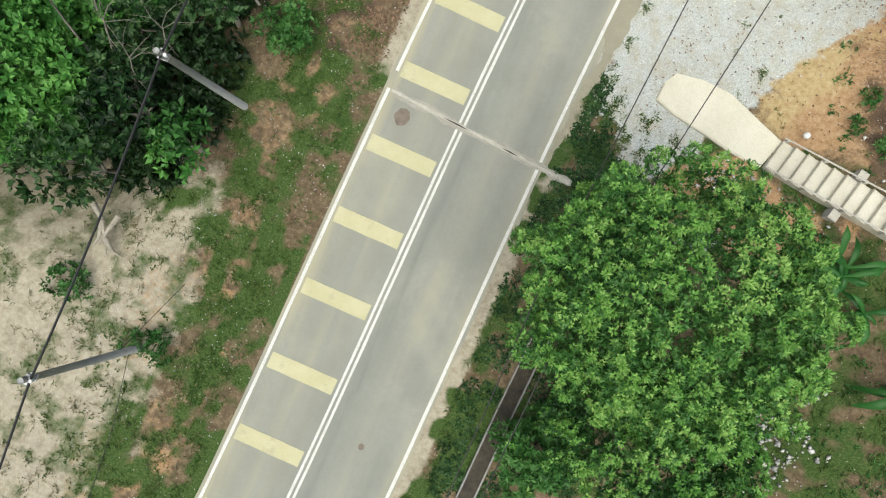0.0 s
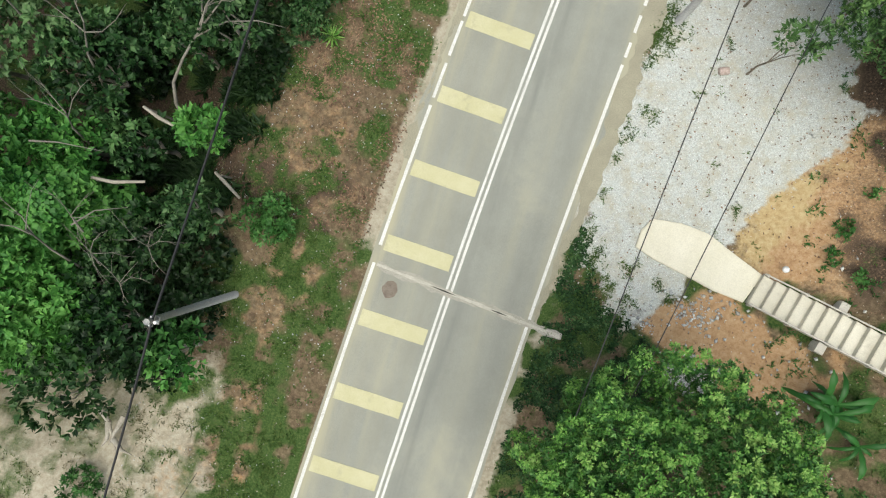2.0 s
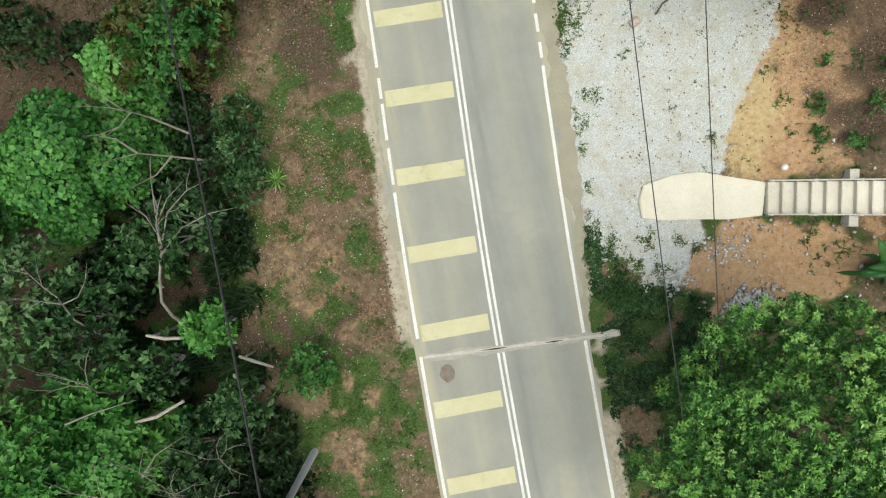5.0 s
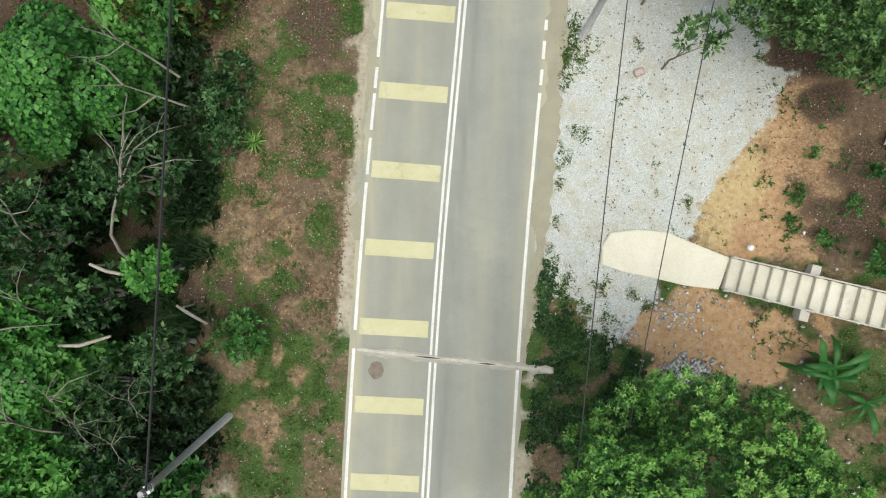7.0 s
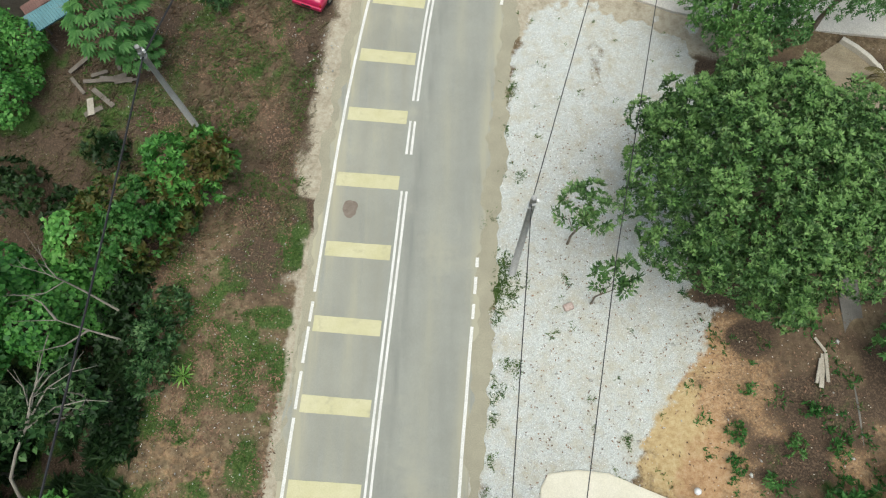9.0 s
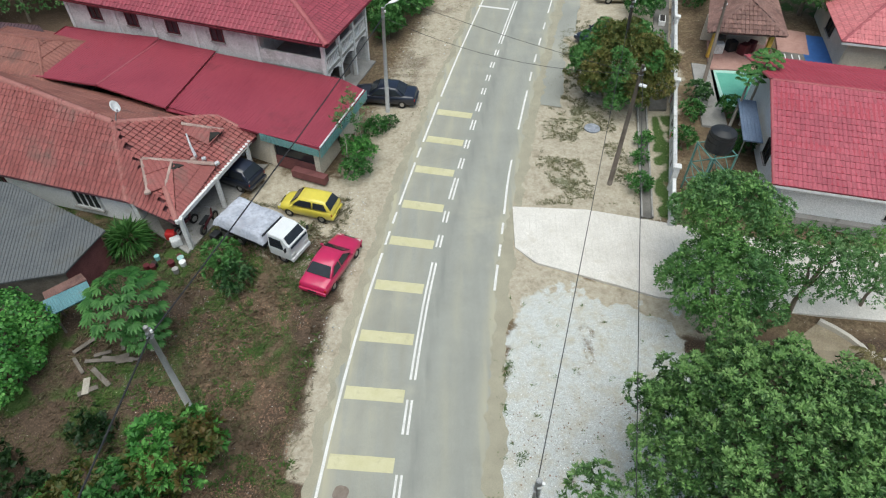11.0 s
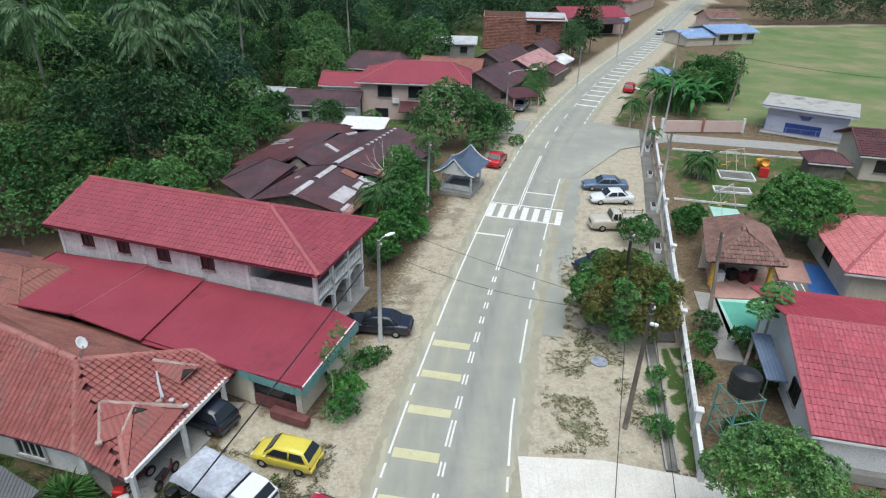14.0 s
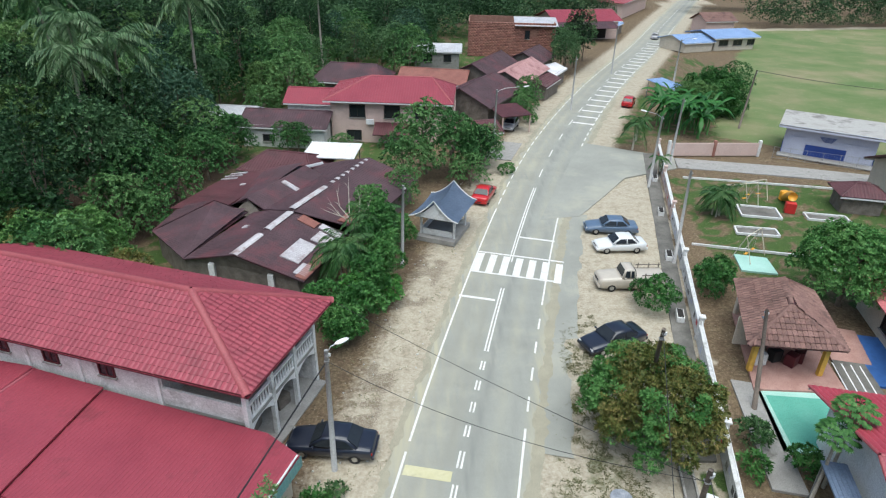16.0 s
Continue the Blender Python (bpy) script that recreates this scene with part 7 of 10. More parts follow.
c0, c1, c2, c3 = (0.1, -3.95, e0), (20.95, -3.95, e0), (21.0, 4.4, e0), (0.2, 4.3, e0)
rw, re = (0.7, 0.15, RA), (15.4, 0.15, RA)
for face in ([c0, c1, re, rw], [c2, c3, rw, re], [c1, c2, re]):
    part("roof", roof_face([(q[0], q[1], q[2] - 0.1) for q in face], "sheet", 0.5, 9, 0.005), M["red_roof"], hA)
    tiles(face, hA, 0.29, 0.38, 290 if face[0] == c0 else 0, "red_own", "red_joined", 0.32)
for a, b in ((rw, re), (c1, re), (c2, re)):
    cap(a, b, M["red_roof_light"], hA, 0.22)
for a in (c0, c3):
    cap(a, rw, M["red_roof"], hA, 0.1, "barge_board")
bm = bmesh.new()
bm.faces.new([bm.verts.new(q) for q in ((0.6, -HA, 5.0), (0.6, HA, 5.0), (0.75, 0, 6.6))])
part("gable", bm, M["wall_block"], hA)
part("fascia", boxes(((10.5, -3.93, e0 - 0.08), (20.8, 0.03, 0.16))), M["maroon"], hA)
for xx in (3.0, 6.0, 9.2, 12.6):
    window(hA, (xx, -HA - 0.08, 4.02), 0.95, 0.95, 0, "maroon")
for xx in (0.7, 4.6, 7.6, 10.9, 15.5):
    part("pilaster", boxes(((xx, -HA - 0.1, 2.5), (0.22, 0.1, 5.0))), M["wall_white"], hA)
part("table", boxes(((17.6, -0.6, 3.3), (1.7, 1.0, 0.06)), ((17.6, -0.6, 2.95), (0.1, 0.1, 0.66))), M["timber"], hA, "timber table on the balcony")
part("door", boxes(((15.69, 0.6, 3.6), (0.05, 0.9, 2.0))), M["teal"], hA, "pale teal balcony door")
part("floor", boxes(((18, 0, 0.04), (5.6, 6.6, 0.1))), M["concrete_grey"], hA)
for b_ in (((18.6, -1.6, 0.5), (1.2, 1.6, 0.9), 8, 0.03), ((19.2, 0.8, 0.4), (0.9, 0.9, 0.7), -12, 0.03)):
    part("crate", boxes(b_), M["timber"], hA, "timber crate under the balcony")

# the low shop annex with the red sheet roof and teal fascia
hB = thing("shop_annex", "low roadside annex with a red metal roof and teal fascia", "building", pose(0, 0, 0))
nB = Vector((0.321, 0.947))


def zB(x, y):
    return 2.42 + (x * nB.x + y * nB.y - 34.8) * 0.018 + (-4.7 - x) * 0.02


def ptB(x, y, dz=0.0):
    return (x, y, zB(x, y) + dz)


B1 = [ptB(-8.35, 39.75), ptB(-4.75, 38.25), ptB(-2.6, 44.25), ptB(-4.3, 45.6), ptB(-12.9, 48.5), ptB(-14.3, 41.9)]
part("roof", roof_face([B1[5], B1[0], B1[1], B1[2], B1[3], B1[4]], "sheet", 0.2, 9, 0.014), M["red_roof"], hB)
B2 = [ptB(-14.3, 41.9, 0.14), ptB(-12.9, 48.5, 0.14), ptB(-16.9, 49.9, 0.14), ptB(-19.2, 44.2, 0.14)]
part("roof", roof_face([B2[3], B2[0], B2[1], B2[2]], "sheet", 0.2, 9, 0.014), M["red_roof"], hB)
B3 = [(-19.2, 44.2, B2[3][2]), (-16.9, 49.9, B2[2][2]), (-24.4, 52.2, 2.75), (-26.4, 46.6, 2.45)]
part("roof", roof_face([B3[3], B3[0], B3[1], B3[2]], "sheet", 0.2, 9, 0.014), M["red_roof"], hB)
cap(B2[3], B2[2], M["red_roof"], hB, 0.12)
for a, b, h_, nm in ((B1[0], B1[1], 0.42, "fascia"), (B1[1], B1[2], 0.55, "fascia")):
    bm = bmesh.new()
    n = max(4, int((Vector(b) - Vector(a)).length / 0.12))
    d = (Vector(b) - Vector(a)).normalized()
    o = Vector((d.y, -d.x, 0)) * 0.06
    prev = None
    for i in range(n + 1):
        q = Vector(a).lerp(Vector(b), i / n) + o + o * (0.25 if i % 2 else -0.2)
        cur = (bm.verts.new(q + Vector((0, 0, 0.1))), bm.verts.new(q - Vector((0, 0, h_))))
        if prev:
            bm.faces.new((prev[0], cur[0], cur[1], prev[1]))
        prev = cur
    bmesh.ops.solidify(bm, geom=bm.faces[:], thickness=0.02)
    part("fascia", bm, M["teal"], hB, "ribbed teal fascia sheet")
bm = bmesh.new()
tube(bm, [ptB(-4.72, 38.35, 0.12), ptB(-2.7, 44.2, 0.12)], 0.05, 6)
part("edge_trim", bm, M["white"], hB, "peeling white edge trim")
wall_run(hB, (-7.9, 40.1), (-5.1, 38.95), 0, 0.75, "brick_dark", 0.18, "dark red brick dwarf wall")
wall_run(hB, (-5.1, 38.95), (-3.2, 44.3), 0, 1.9, "wall_cream")
wall_run(hB, (-7.9, 40.1), (-5.1, 38.95), 1.75, 2.0, "wall_cream")
wall_run(hB, (-7.9, 40.1), (-9.6, 40.9), 0, 2.1, "wall_cream")
for x, y in ((-7.9, 40.1), (-5.1, 38.95)):
    post(hB, x, y, 0, 2.05, 0.3, "wall_cream")
part("window", boxes(((-6.5, 39.6, 1.25), (2.6, 0.05, 0.95), -22.3)), M["glass"], hB, "dark shop opening")
part("planter", boxes(((-5.6, 38.6, 0.35), (2.2, 0.5, 0.5), -22.3, 0.03)), M["brick_dark"], hB, "brick planter under the shop window")
part("side_window", boxes(((-4.12, 41.2, 1.25), (0.06, 1.3, 0.7), 19.5)), M["glass"], hB)

# the old bungalow with the terracotta roof and car porch
hC = thing("bungalow", "old bungalow with a patched terracotta roof and open car porch", "house", pose(0, 0, 0))
rD, rW, rN = (-15.35, 38.0, 4.45), (-29.5, 44.14, 5.99), (-11.0, 40.75, 2.95)
cE, cS, cV, cW = (-8.7, 40.15, 1.98), (-11.35, 32.85, 1.98), (-14.25, 34.4, 2.05), (-29.5, 38.8, 2.05)
left_ = 290
n1, n2 = (-17.3, 43.7, 2.1), (-29.0, 48.3, 2.1)
for face in ([n1, cE, rD], [n2, n1, rD], [n2, rD, rW]):
    part("roof", roof_face(face, "tile", 0.26, 0.34, 0.03), M["terracotta"], hC)
# dark sheet under the tiles, coloured so their gaps read as shaded lines
for face in ([cS, cE, rN, rD], [cV, cS, rD], [cW, cV, rD, rW]):
    part("roof", roof_face([(q[0], q[1], q[2] - 0.13) for q in face], "sheet", 0.5, 9, 0.005), M["maroon_roof"], hC)
    left_ -= tiles(face, hC, budget=left_)
faded_cap = surface("faded_ridge_tile", (0.29, 0.115, 0.1), (0.37, 0.165, 0.145), 0.9, 0.85, 0.2, 20)
for a, b in ((rW, rD), (rD, rN), (rN, cE), (cV, rD)):
    cap(a, b, faded_cap, hC, 0.19)
# the broken half-gables over the porch
d1, d2, dh, dk, dv_, de, ds = (-13.44, 35.89, 3.65), (-10.08, 36.93, 2.5), (-12.07, 36.17, 3.25), (-12.16, 34.65, 2.78), (-12.81, 34.1, 2.85), (-10.3, 36.5, 2.24), (-11.26, 32.9, 2.08)
for face in ([dv_, dk, dh, d1], [ds, de, d2, dh], [ds, dh, dk]):
    part("dormer_slope", roof_face(face, "tile", 0.26, 0.34, 0.02), M["tile_joined"], hC)
u1, u2, u3, u4 = (-12.31, 39.07, 3.63), (-10.19, 39.4, 2.97), (-10.8, 38.23, 2.74), (-11.98, 38.57, 3.25)
part("dormer_slope", roof_face([u4, u3, u2, u1], "tile", 0.26, 0.34, 0.02), M["tile_joined"], hC)
grey_cap = surface("weathered_ridge_mortar", (0.26, 0.16, 0.14), (0.42, 0.32, 0.28), 1.5, 0.9, 0.3, 20)
for a, b, r_ in ((d1, d2, 0.13), (d1, dv_, 0.09), (dk, ds, 0.15), (dh, dk, 0.1), (u1, u2, 0.1)):
    cap(a, b, grey_cap if r_ < 0.14 else faded_cap, hC, r_, "ridge_cap", "mortar-patched ridge of the broken gable")
bm = bmesh.new()
tube(bm, [(-11.98, 38.57, 3.33), (-11.6, 37.8, 3.12), (-11.13, 36.99, 2.98)], [0.05, 0.06, 0.09], 6)
part("flashing", bm, M["zinc"], hC, "pale strip of flashing on the tiles")
for h_ in ([(-12.0, 35.55, 3.02), (-11.5, 36.1, 3.0), (-12.02, 36.0, 3.2)], [(-10.75, 38.35, 2.9), (-10.25, 39.2, 2.9), (-10.8, 38.9, 3.08)]):
    bm = bmesh.new()
    vv = [bm.verts.new((q[0], q[1], q[2] + o)) for o in (0.0, 0.12) for q in h_]
    bm.faces.new(vv[3:])
    for i in range(3):
        bm.faces.new((vv[i], vv[(i + 1) % 3], vv[3 + (i + 1) % 3], vv[3 + i]))
    part("roof_hole", bm, M["dark"], hC, "dark gap under the broken gable tiles")
for c_, rz_, s_ in (((-12.78, 34.06, 2.98), 20, 0.3), ((-10.07, 36.9, 2.6), 50, 0.26), ((-10.75, 37.02, 2.82), 10, 0.24), ((-11.2, 36.75, 2.98), 35, 0.28)):
    part("mortar_lump", boxes((c_, (s_, s_ * 0.8, 0.16), rz_, 0.05)), M["zinc"] if s_ < 0.27 else grey_cap, hC, "grey lump of mortar at the ridge end")
hb = rect_house("back_house", "rear wing with a terracotta hip roof", pose(-29.5, 50.2, 0, 0, 0, -18), 7.5, 5.4, 2.3, 3.6, "terracotta", "wall_white", "tile", (2.6, 2.6), 0.5)
br = thing("lean_to", "low brown-roofed lean-to against the earth bank", "shed", pose(0, 0, 0))
part("roof", roof_face([(-31.0, 49.6, 2.2), (-23.9, 49.8, 2.2), (-26.4, 52.4, 2.7), (-31.0, 53.0, 2.7)], "sheet", 0.25, 9, 0.03), M["rust_roof"], br)
for x, y in ((-24.3, 49.9), (-26.5, 52.2), (-30.6, 52.8)):
    post(br, x, y, -0.2, 2.2, 0.12, "timber")
wall_run(hC, (-28.5, 39.0), (-14.5, 35.0), 0, 2.2, "wall_clean", 0.15)
wall_run(hC, (-14.5, 35.0), (-13.2, 40.4), 0, 2.2, "wall_white", 0.15)
wall_run(hC, (-13.2, 40.4), (-10.0, 41.0), 0, 2.2, "wall_white", 0.15)
window(hC, (-17.15, 35.6, 1.2), 1.7, 1.25, -16, "white", 4)
window(hC, (-23.0, 37.32, 1.25), 1.7, 1.0, -16, "maroon", 3)
for x, y in ((-11.1, 33.0), (-10.1, 36.2), (-9.1, 39.2), (-13.9, 34.3)):
    post(hC, x, y, 0, 2.15, 0.22, "wall_white", "porch_post")
part("beam", boxes(((-10.1, 36.2, 2.06), (0.16, 7.2, 0.22), -18.5)), M["wall_white"], hC)
bm = bmesh.new()
slab(bm, [(-14.4, 34.9), (-11.2, 32.6), (-8.4, 40.0), (-13.1, 40.3)], -0.05, 0.06)
part("porch_floor", bm, M["concrete_grey"], hC)
# satellite dish on the ridge
dish = thing("satellite_dish", "small white satellite dish on a bent arm", "dish", pose(-15.0, 38.1, 4.5))
bm = bmesh.new()
tube(bm, [(-0.3, -0.15, -0.3), (-0.1, 0, 0.35), (0.12, -0.05, 0.75)], 0.04, 6)
part("arm", bm, M["metal"], dish)
bm = bmesh.new()
bmesh.ops.create_uvsphere(bm, u_segments=20, v_segments=10, radius=0.55)
bmesh.ops.delete(bm, geom=[v for v in bm.verts if v.co.z > -0.42], context="VERTS")
bm.transform(pose(0.35, 0.1, 1.05, 20, 55, 20))
bmesh.ops.solidify(bm, geom=bm.faces[:], thickness=0.015)
part("reflector", bm, M["white"], dish, "", True)
# grey shed and red lean-to beside it
sh = thing("shed", "shed with a grey fibre-cement roof and dark red boards", "shed", pose(0, 0, 0))
part("roof", roof_face([(-23.6, 27.6, 1.95), (-15.5, 29.5, 1.95), (-14.55, 32.2, 2.1), (-20.6, 35.5, 2.35), (-25.5, 36.6, 2.35)], "sheet", 0.16, 9, 0.025), M["fibre_roof"], sh)
wall_run(sh, (-15.75, 29.8), (-14.9, 32.1), -0.2, 1.95, "brick_dark", 0.06, "dark red painted boards")
wall_run(sh, (-15.75, 29.8), (-22.5, 28.2), -0.2, 1.9, "timber", 0.06)
te = thing("lean_to", "small lean-to with a teal corrugated roof sheet", "shed", pose(0, 0, 0))
part("roof", roof_face([(-15.5, 27.3, 1.5), (-14.0, 28.6, 1.5), (-14.45, 29.2, 1.75), (-15.95, 28.0, 1.75)], "sheet", 0.12, 9, 0.02), M["teal_dark"], te)
part("roof", roof_face([(-15.9, 28.1, 1.7), (-14.5, 29.3, 1.7), (-15.0, 29.8, 1.6), (-16.3, 28.6, 1.6)], "sheet", 0.12, 9, 0.02), M["brown_tile"], te, "brown sheet beside the teal one")
for x, y in ((-15.5, 27.6), (-14.2, 28.6), (-15.9, 28.5)):
    post(te, x, y, -0.3, 1.5, 0.08, "timber")

# rusty-roofed timber houses behind
K1 = thing("timber_house", "rambling old timber house under rusted iron roofs with pale ridge sheets", "house", pose(0, 0, 0))
kS, kM, kN = Vector((-9.82, 61.11, 3.5)), Vector((-7.08, 68.55, 3.55)), Vector((-2.13, 80.28, 3.5))
kT, kU = Vector((-7.3, 68.0, 3.72)), Vector((-2.1, 80.4, 3.62))
ROOFS = [("rust_roof", [(-5.0, 59.9, 2.1), (-2.7, 66.4, 2.1), kM, kS]),
         ("rust_roof", [(-10.7, 70.3, 2.5), (-14.0, 63.1, 2.1), kS, kM]),
         ("rust_roof", [(-14.0, 63.1, 2.14), (-17.9, 67.7, 2.05), (-13.8, 70.6, 3.4), (-11.0, 69.8, 2.75)]),
         ("rust_roof", [(-17.9, 67.7, 2.05), (-17.2, 72.6, 2.1), (-13.8, 70.6, 3.4)]),
         ("rust_roof", [(-1.9, 67.9, 2.15), (2.6, 78.6, 2.15), kU, kT]),
         ("rust_roof", [(-6.9, 82.6, 2.2), (-11.6, 71.6, 2.2), kT, kU]),
         ("rust_roof", [(-9.5, 69.9, 2.75), (-5.9, 77.4, 2.85), (-7.8, 78.4, 3.55), (-11.35, 71.0, 3.45)]),
         ("rust_roof", [(-11.6, 79.6, 2.8), (-13.0, 71.0, 2.7), (-11.35, 71.0, 3.45), (-7.8, 78.4, 3.55)]),
         ("maroon_roof", [(-15.0, 80.0, 2.1), (-18.0, 71.8, 2.1), (-12.9, 70.2, 2.95), (-9.4, 79.2, 3.0)])]
for mt, face in ROOFS:
    part("roof", roof_face([tuple(q) for q in face], "sheet", 0.28, 9, 0.022), M[mt], K1)
for a, b in (((-14.0, 63.5), (-10.0, 61.9)), ((-10.0, 61.9), (-5.5, 60.5)), ((-5.5, 60.5), (-3.2, 66.2)), ((-2.6, 68.3), (1.9, 78.6)), ((-14.0, 63.5), (-17.4, 67.6)), ((-17.4, 67.6), (-14.6, 79.2)), ((-14.6, 79.2), (1.9, 78.6))):
    wall_run(K1, a, b, -0.3, 2.1, "timber", 0.12)
for a, b, top in (((-13.6, 63.2), (-5.6, 60.3), (-9.82, 61.3, 3.38)), ((-12.7, 70.9), (-9.7, 70.15), (-11.3, 71.15, 3.3)), ((-10.4, 69.4), (-2.4, 67.0), (-7.2, 68.2, 3.5))):
    bm = bmesh.new()
    for o in (0.0, 0.1):
        bm.faces.new([bm.verts.new((q[0], q[1] + o, q[2])) for q in ((*a, 2.0), (*b, 2.0), top)])
    part("gable", bm, M["timber"], K1)
for x, y in ((-7.4, 60.85), (-11.8, 62.35)):
    post(K1, x, y, -0.2, 2.2, 0.4, "wall_white", "pillar")
for a, b, w in ((0.0, 0.42, 0.3), (0.52, 1.0, 0.3)):
    cap(tuple(kS.lerp(kM, a)), tuple(kS.lerp(kM, b)), M["zinc_old"], K1, w, "ridge_sheet", "wide pale ridge sheet", 0.4)
cap(tuple(kT.lerp(kU, 0.02)), tuple(kT.lerp(kU, 0.4)), M["zinc_old"], K1, 0.28, "ridge_sheet", "wide pale ridge sheet", 0.4)
for k in range(8):
    cap(tuple(kT.lerp(kU, 0.47 + 0.066 * k)), tuple(kT.lerp(kU, 0.505 + 0.066 * k)), M["zinc_old"], K1, 0.2, "ridge_sheet", "broken pale ridge sheet", 0.4)


def patch(face, u0, u1, v0, v1, mat="zinc_old", label="pale replaced roof sheet"):
    """A loose sheet lying on a roof slope, by shares along its eave and up to its ridge."""
    e0, e1, r1, r0 = (Vector(q) for q in face)
    up = Vector((0, 0, 0.1))
    c = [e0.lerp(e1, u).lerp(r0.lerp(r1, u), v) + up for u, v in ((u0, v0), (u1, v0), (u1, v1), (u0, v1))]
    part("roof_sheet", roof_face([tuple(q) for q in c], "sheet", 0.2, 9, 0.015), M[mat], K1, label)


for f_, u0, u1, v0, v1, mt in ((0, 0.22, 0.6, 0.24, 0.52, "zinc_old"), (0, 0.66, 0.86, 0.06, 0.4, "zinc_old"), (0, 0.9, 1.0, 0.1, 0.46, "zinc_old"), (0, 0.06, 0.26, 0.04, 0.2, "zinc_old"), (0, 0.02, 0.5, 0.0, 0.14, "terracotta"), (0, 0.86, 0.98, 0.5, 0.8, "terracotta"), (4, 0.02, 0.4, 0.05, 0.35, "terracotta"),
                           (6, 0.5, 0.56, 0.0, 0.8, "zinc_old"), (8, 0.03, 0.06, 0.02, 0.3, "zinc_old"), (8, 0.11, 0.13, 0.0, 0.3, "zinc_old"), (8, 0.2, 0.22, 0.02, 0.3, "zinc_old"), (8, 0.42, 0.45, 0.6, 0.68, "zinc_old"), (1, 0.36, 0.42, 0.36, 0.46, "zinc_old")):
    patch(ROOFS[f_][1], u0, u1, v0, v1, mt, "rust-red replaced roof sheet" if mt == "terracotta" else "pale replaced roof sheet")
cap((-6.9, 82.6, 2.25), (-9.6, 79.4, 2.6), M["zinc"], K1, 0.22, "flashing", "pale flashing along the valley")
forked("leafless grey tree leaning over the iron roof", [(-1.9, 66.2, 0.0), (-2.1, 66.4, 2.4), (-2.6, 66.9, 3.6)], [(-4.4, 68.6, 4.6), (-3.6, 69.8, 5.2), (-2.2, 69.4, 5.0), (-4.8, 67.4, 4.2), (-1.0, 68.4, 4.6), (-3.0, 71.0, 5.4)], 0.09, "bark_pale", 21)
rect_house("outbuilding", "small outbuilding with a maroon hip roof", pose(-14.2, 85.4, -0.3, 0, 0, -15), 7.4, 5.4, 1.9, 3.1, "maroon_roof", "timber", "sheet", (2.0, 2.0), 0.4, (), "dark", fascia="timber")
cp = thing("carport", "carport with a white sheet roof", "carport", pose(-6.3, 85.8, 0, 0, 0, -6))
part("roof", roof_face([(-2.8, -1.8, 2.3), (2.6, -1.8, 2.3), (2.8, 2.0, 2.7), (-2.6, 2.0, 2.7)], "sheet", 0.25, 9, 0.03), M["white"], cp)
for x, y in ((-2.5, -1.6), (2.4, -1.6), (2.5, 1.8), (-2.4, 1.8)):
    post(cp, x, y, -0.4, 2.4, 0.1, "metal")

# the pink two-storey house and its neighbours
hD = rect_house("house", "pink two-storey house with a stained red hip roof", pose(-7.3, 101.0, 0, 0, 0, -5), 13.6, 8.4, 5.2, 7.0, "red_roof", "wall_pink", "sheet", (5.0, 2.8), 0.8,
                [("s", 3.1, 3.8, 1.9, 1.5), ("s", 7.2, 3.8, 1.9, 1.5), ("s", 10.4, 3.8, 1.4, 1.5), ("s", 2.6, 0.9, 1.8, 1.2), ("e", -2.0, 3.8, 1.2, 1.6)], "dark", "red_roof_light", base=-0.6)
part("awning", roof_face([(5.2, -6.8, 1.7), (10.4, -6.8, 1.7), (10.4, -4.25, 2.5), (5.2, -4.25, 2.5)], "sheet", 0.25, 9, 0.03), M["maroon_roof"], hD)
part("aircon_unit", boxes(((4.6, -4.5, 2.6), (0.9, 0.35, 0.6), 0, 0.03)), M["white"], hD)
for yy in (-3.9, -1.4, 1.2, 3.9):
    post(hD, 14.3, yy, -0.6, 5.0, 0.2, "wall_pink")
part("balcony", boxes(((14.0, 0, 2.4), (0.9, 8.4, 0.2)), ((14.4, 0, 2.9), (0.1, 8.4, 0.8))), M["wall_pink"], hD)
rect_house("house", "low white house with a grey and red roof", pose(-17.4, 97.8, -0.4, 0, 0, -6), 9.4, 6.0, 2.9, 4.0, "rust_roof", "wall_white", "sheet", (0, 0), 0.5, [("s", 3, 1.5, 1.4, 0.8), ("s", 7, 1.5, 1.4, 0.8)], "dark")
rect_house("house", "low house with a bright red roof", pose(-13.5, 104.5, 0, 0, 0, -6), 8.2, 5.0, 3.4, 4.6, "red_roof", "wall_white", "sheet", (0, 0), 0.5)
rect_house("outbuilding", "pale zinc-roofed hut at the wood's edge", pose(-22.5, 101.5, 0, 0, 0, -8), 5.0, 3.4, 2.3, 3.0, "zinc", "concrete_grey", "sheet", (0, 0), 0.4)
rect_house("house", "dark-roofed house at the wood's edge", pose(-11.5, 117.0, 0, 0, 0, -10), 9.5, 7.0, 3.6, 5.4, "rust_roof", "timber", "sheet", (2, 2), 0.6)
rect_house("house", "house with an orange-red roof", pose(0.5, 123.0, 0, 0, 0, -12), 9.5, 6.0, 2.2, 3.6, "terracotta", "timber", "sheet", (0, 0), 0.6)
rect_house("timber_house", "grey timber house with a broken iron roof", pose(8.2, 104.8, 0, 0, 0, 62), 11.0, 7.6, 2.8, 4.7, "rust_roof", "timber", "sheet", (0, 0), 0.6, (), "dark", fascia="timber")
rect_house("timber_house", "timber house with a rusted iron roof behind the pink one", pose(11.0, 121.5, 0, 0, 0, 63), 12.0, 6.4, 2.8, 4.6, "rust_roof", "timber", "sheet", (0, 0), 0.6, (), "dark", fascia="timber")
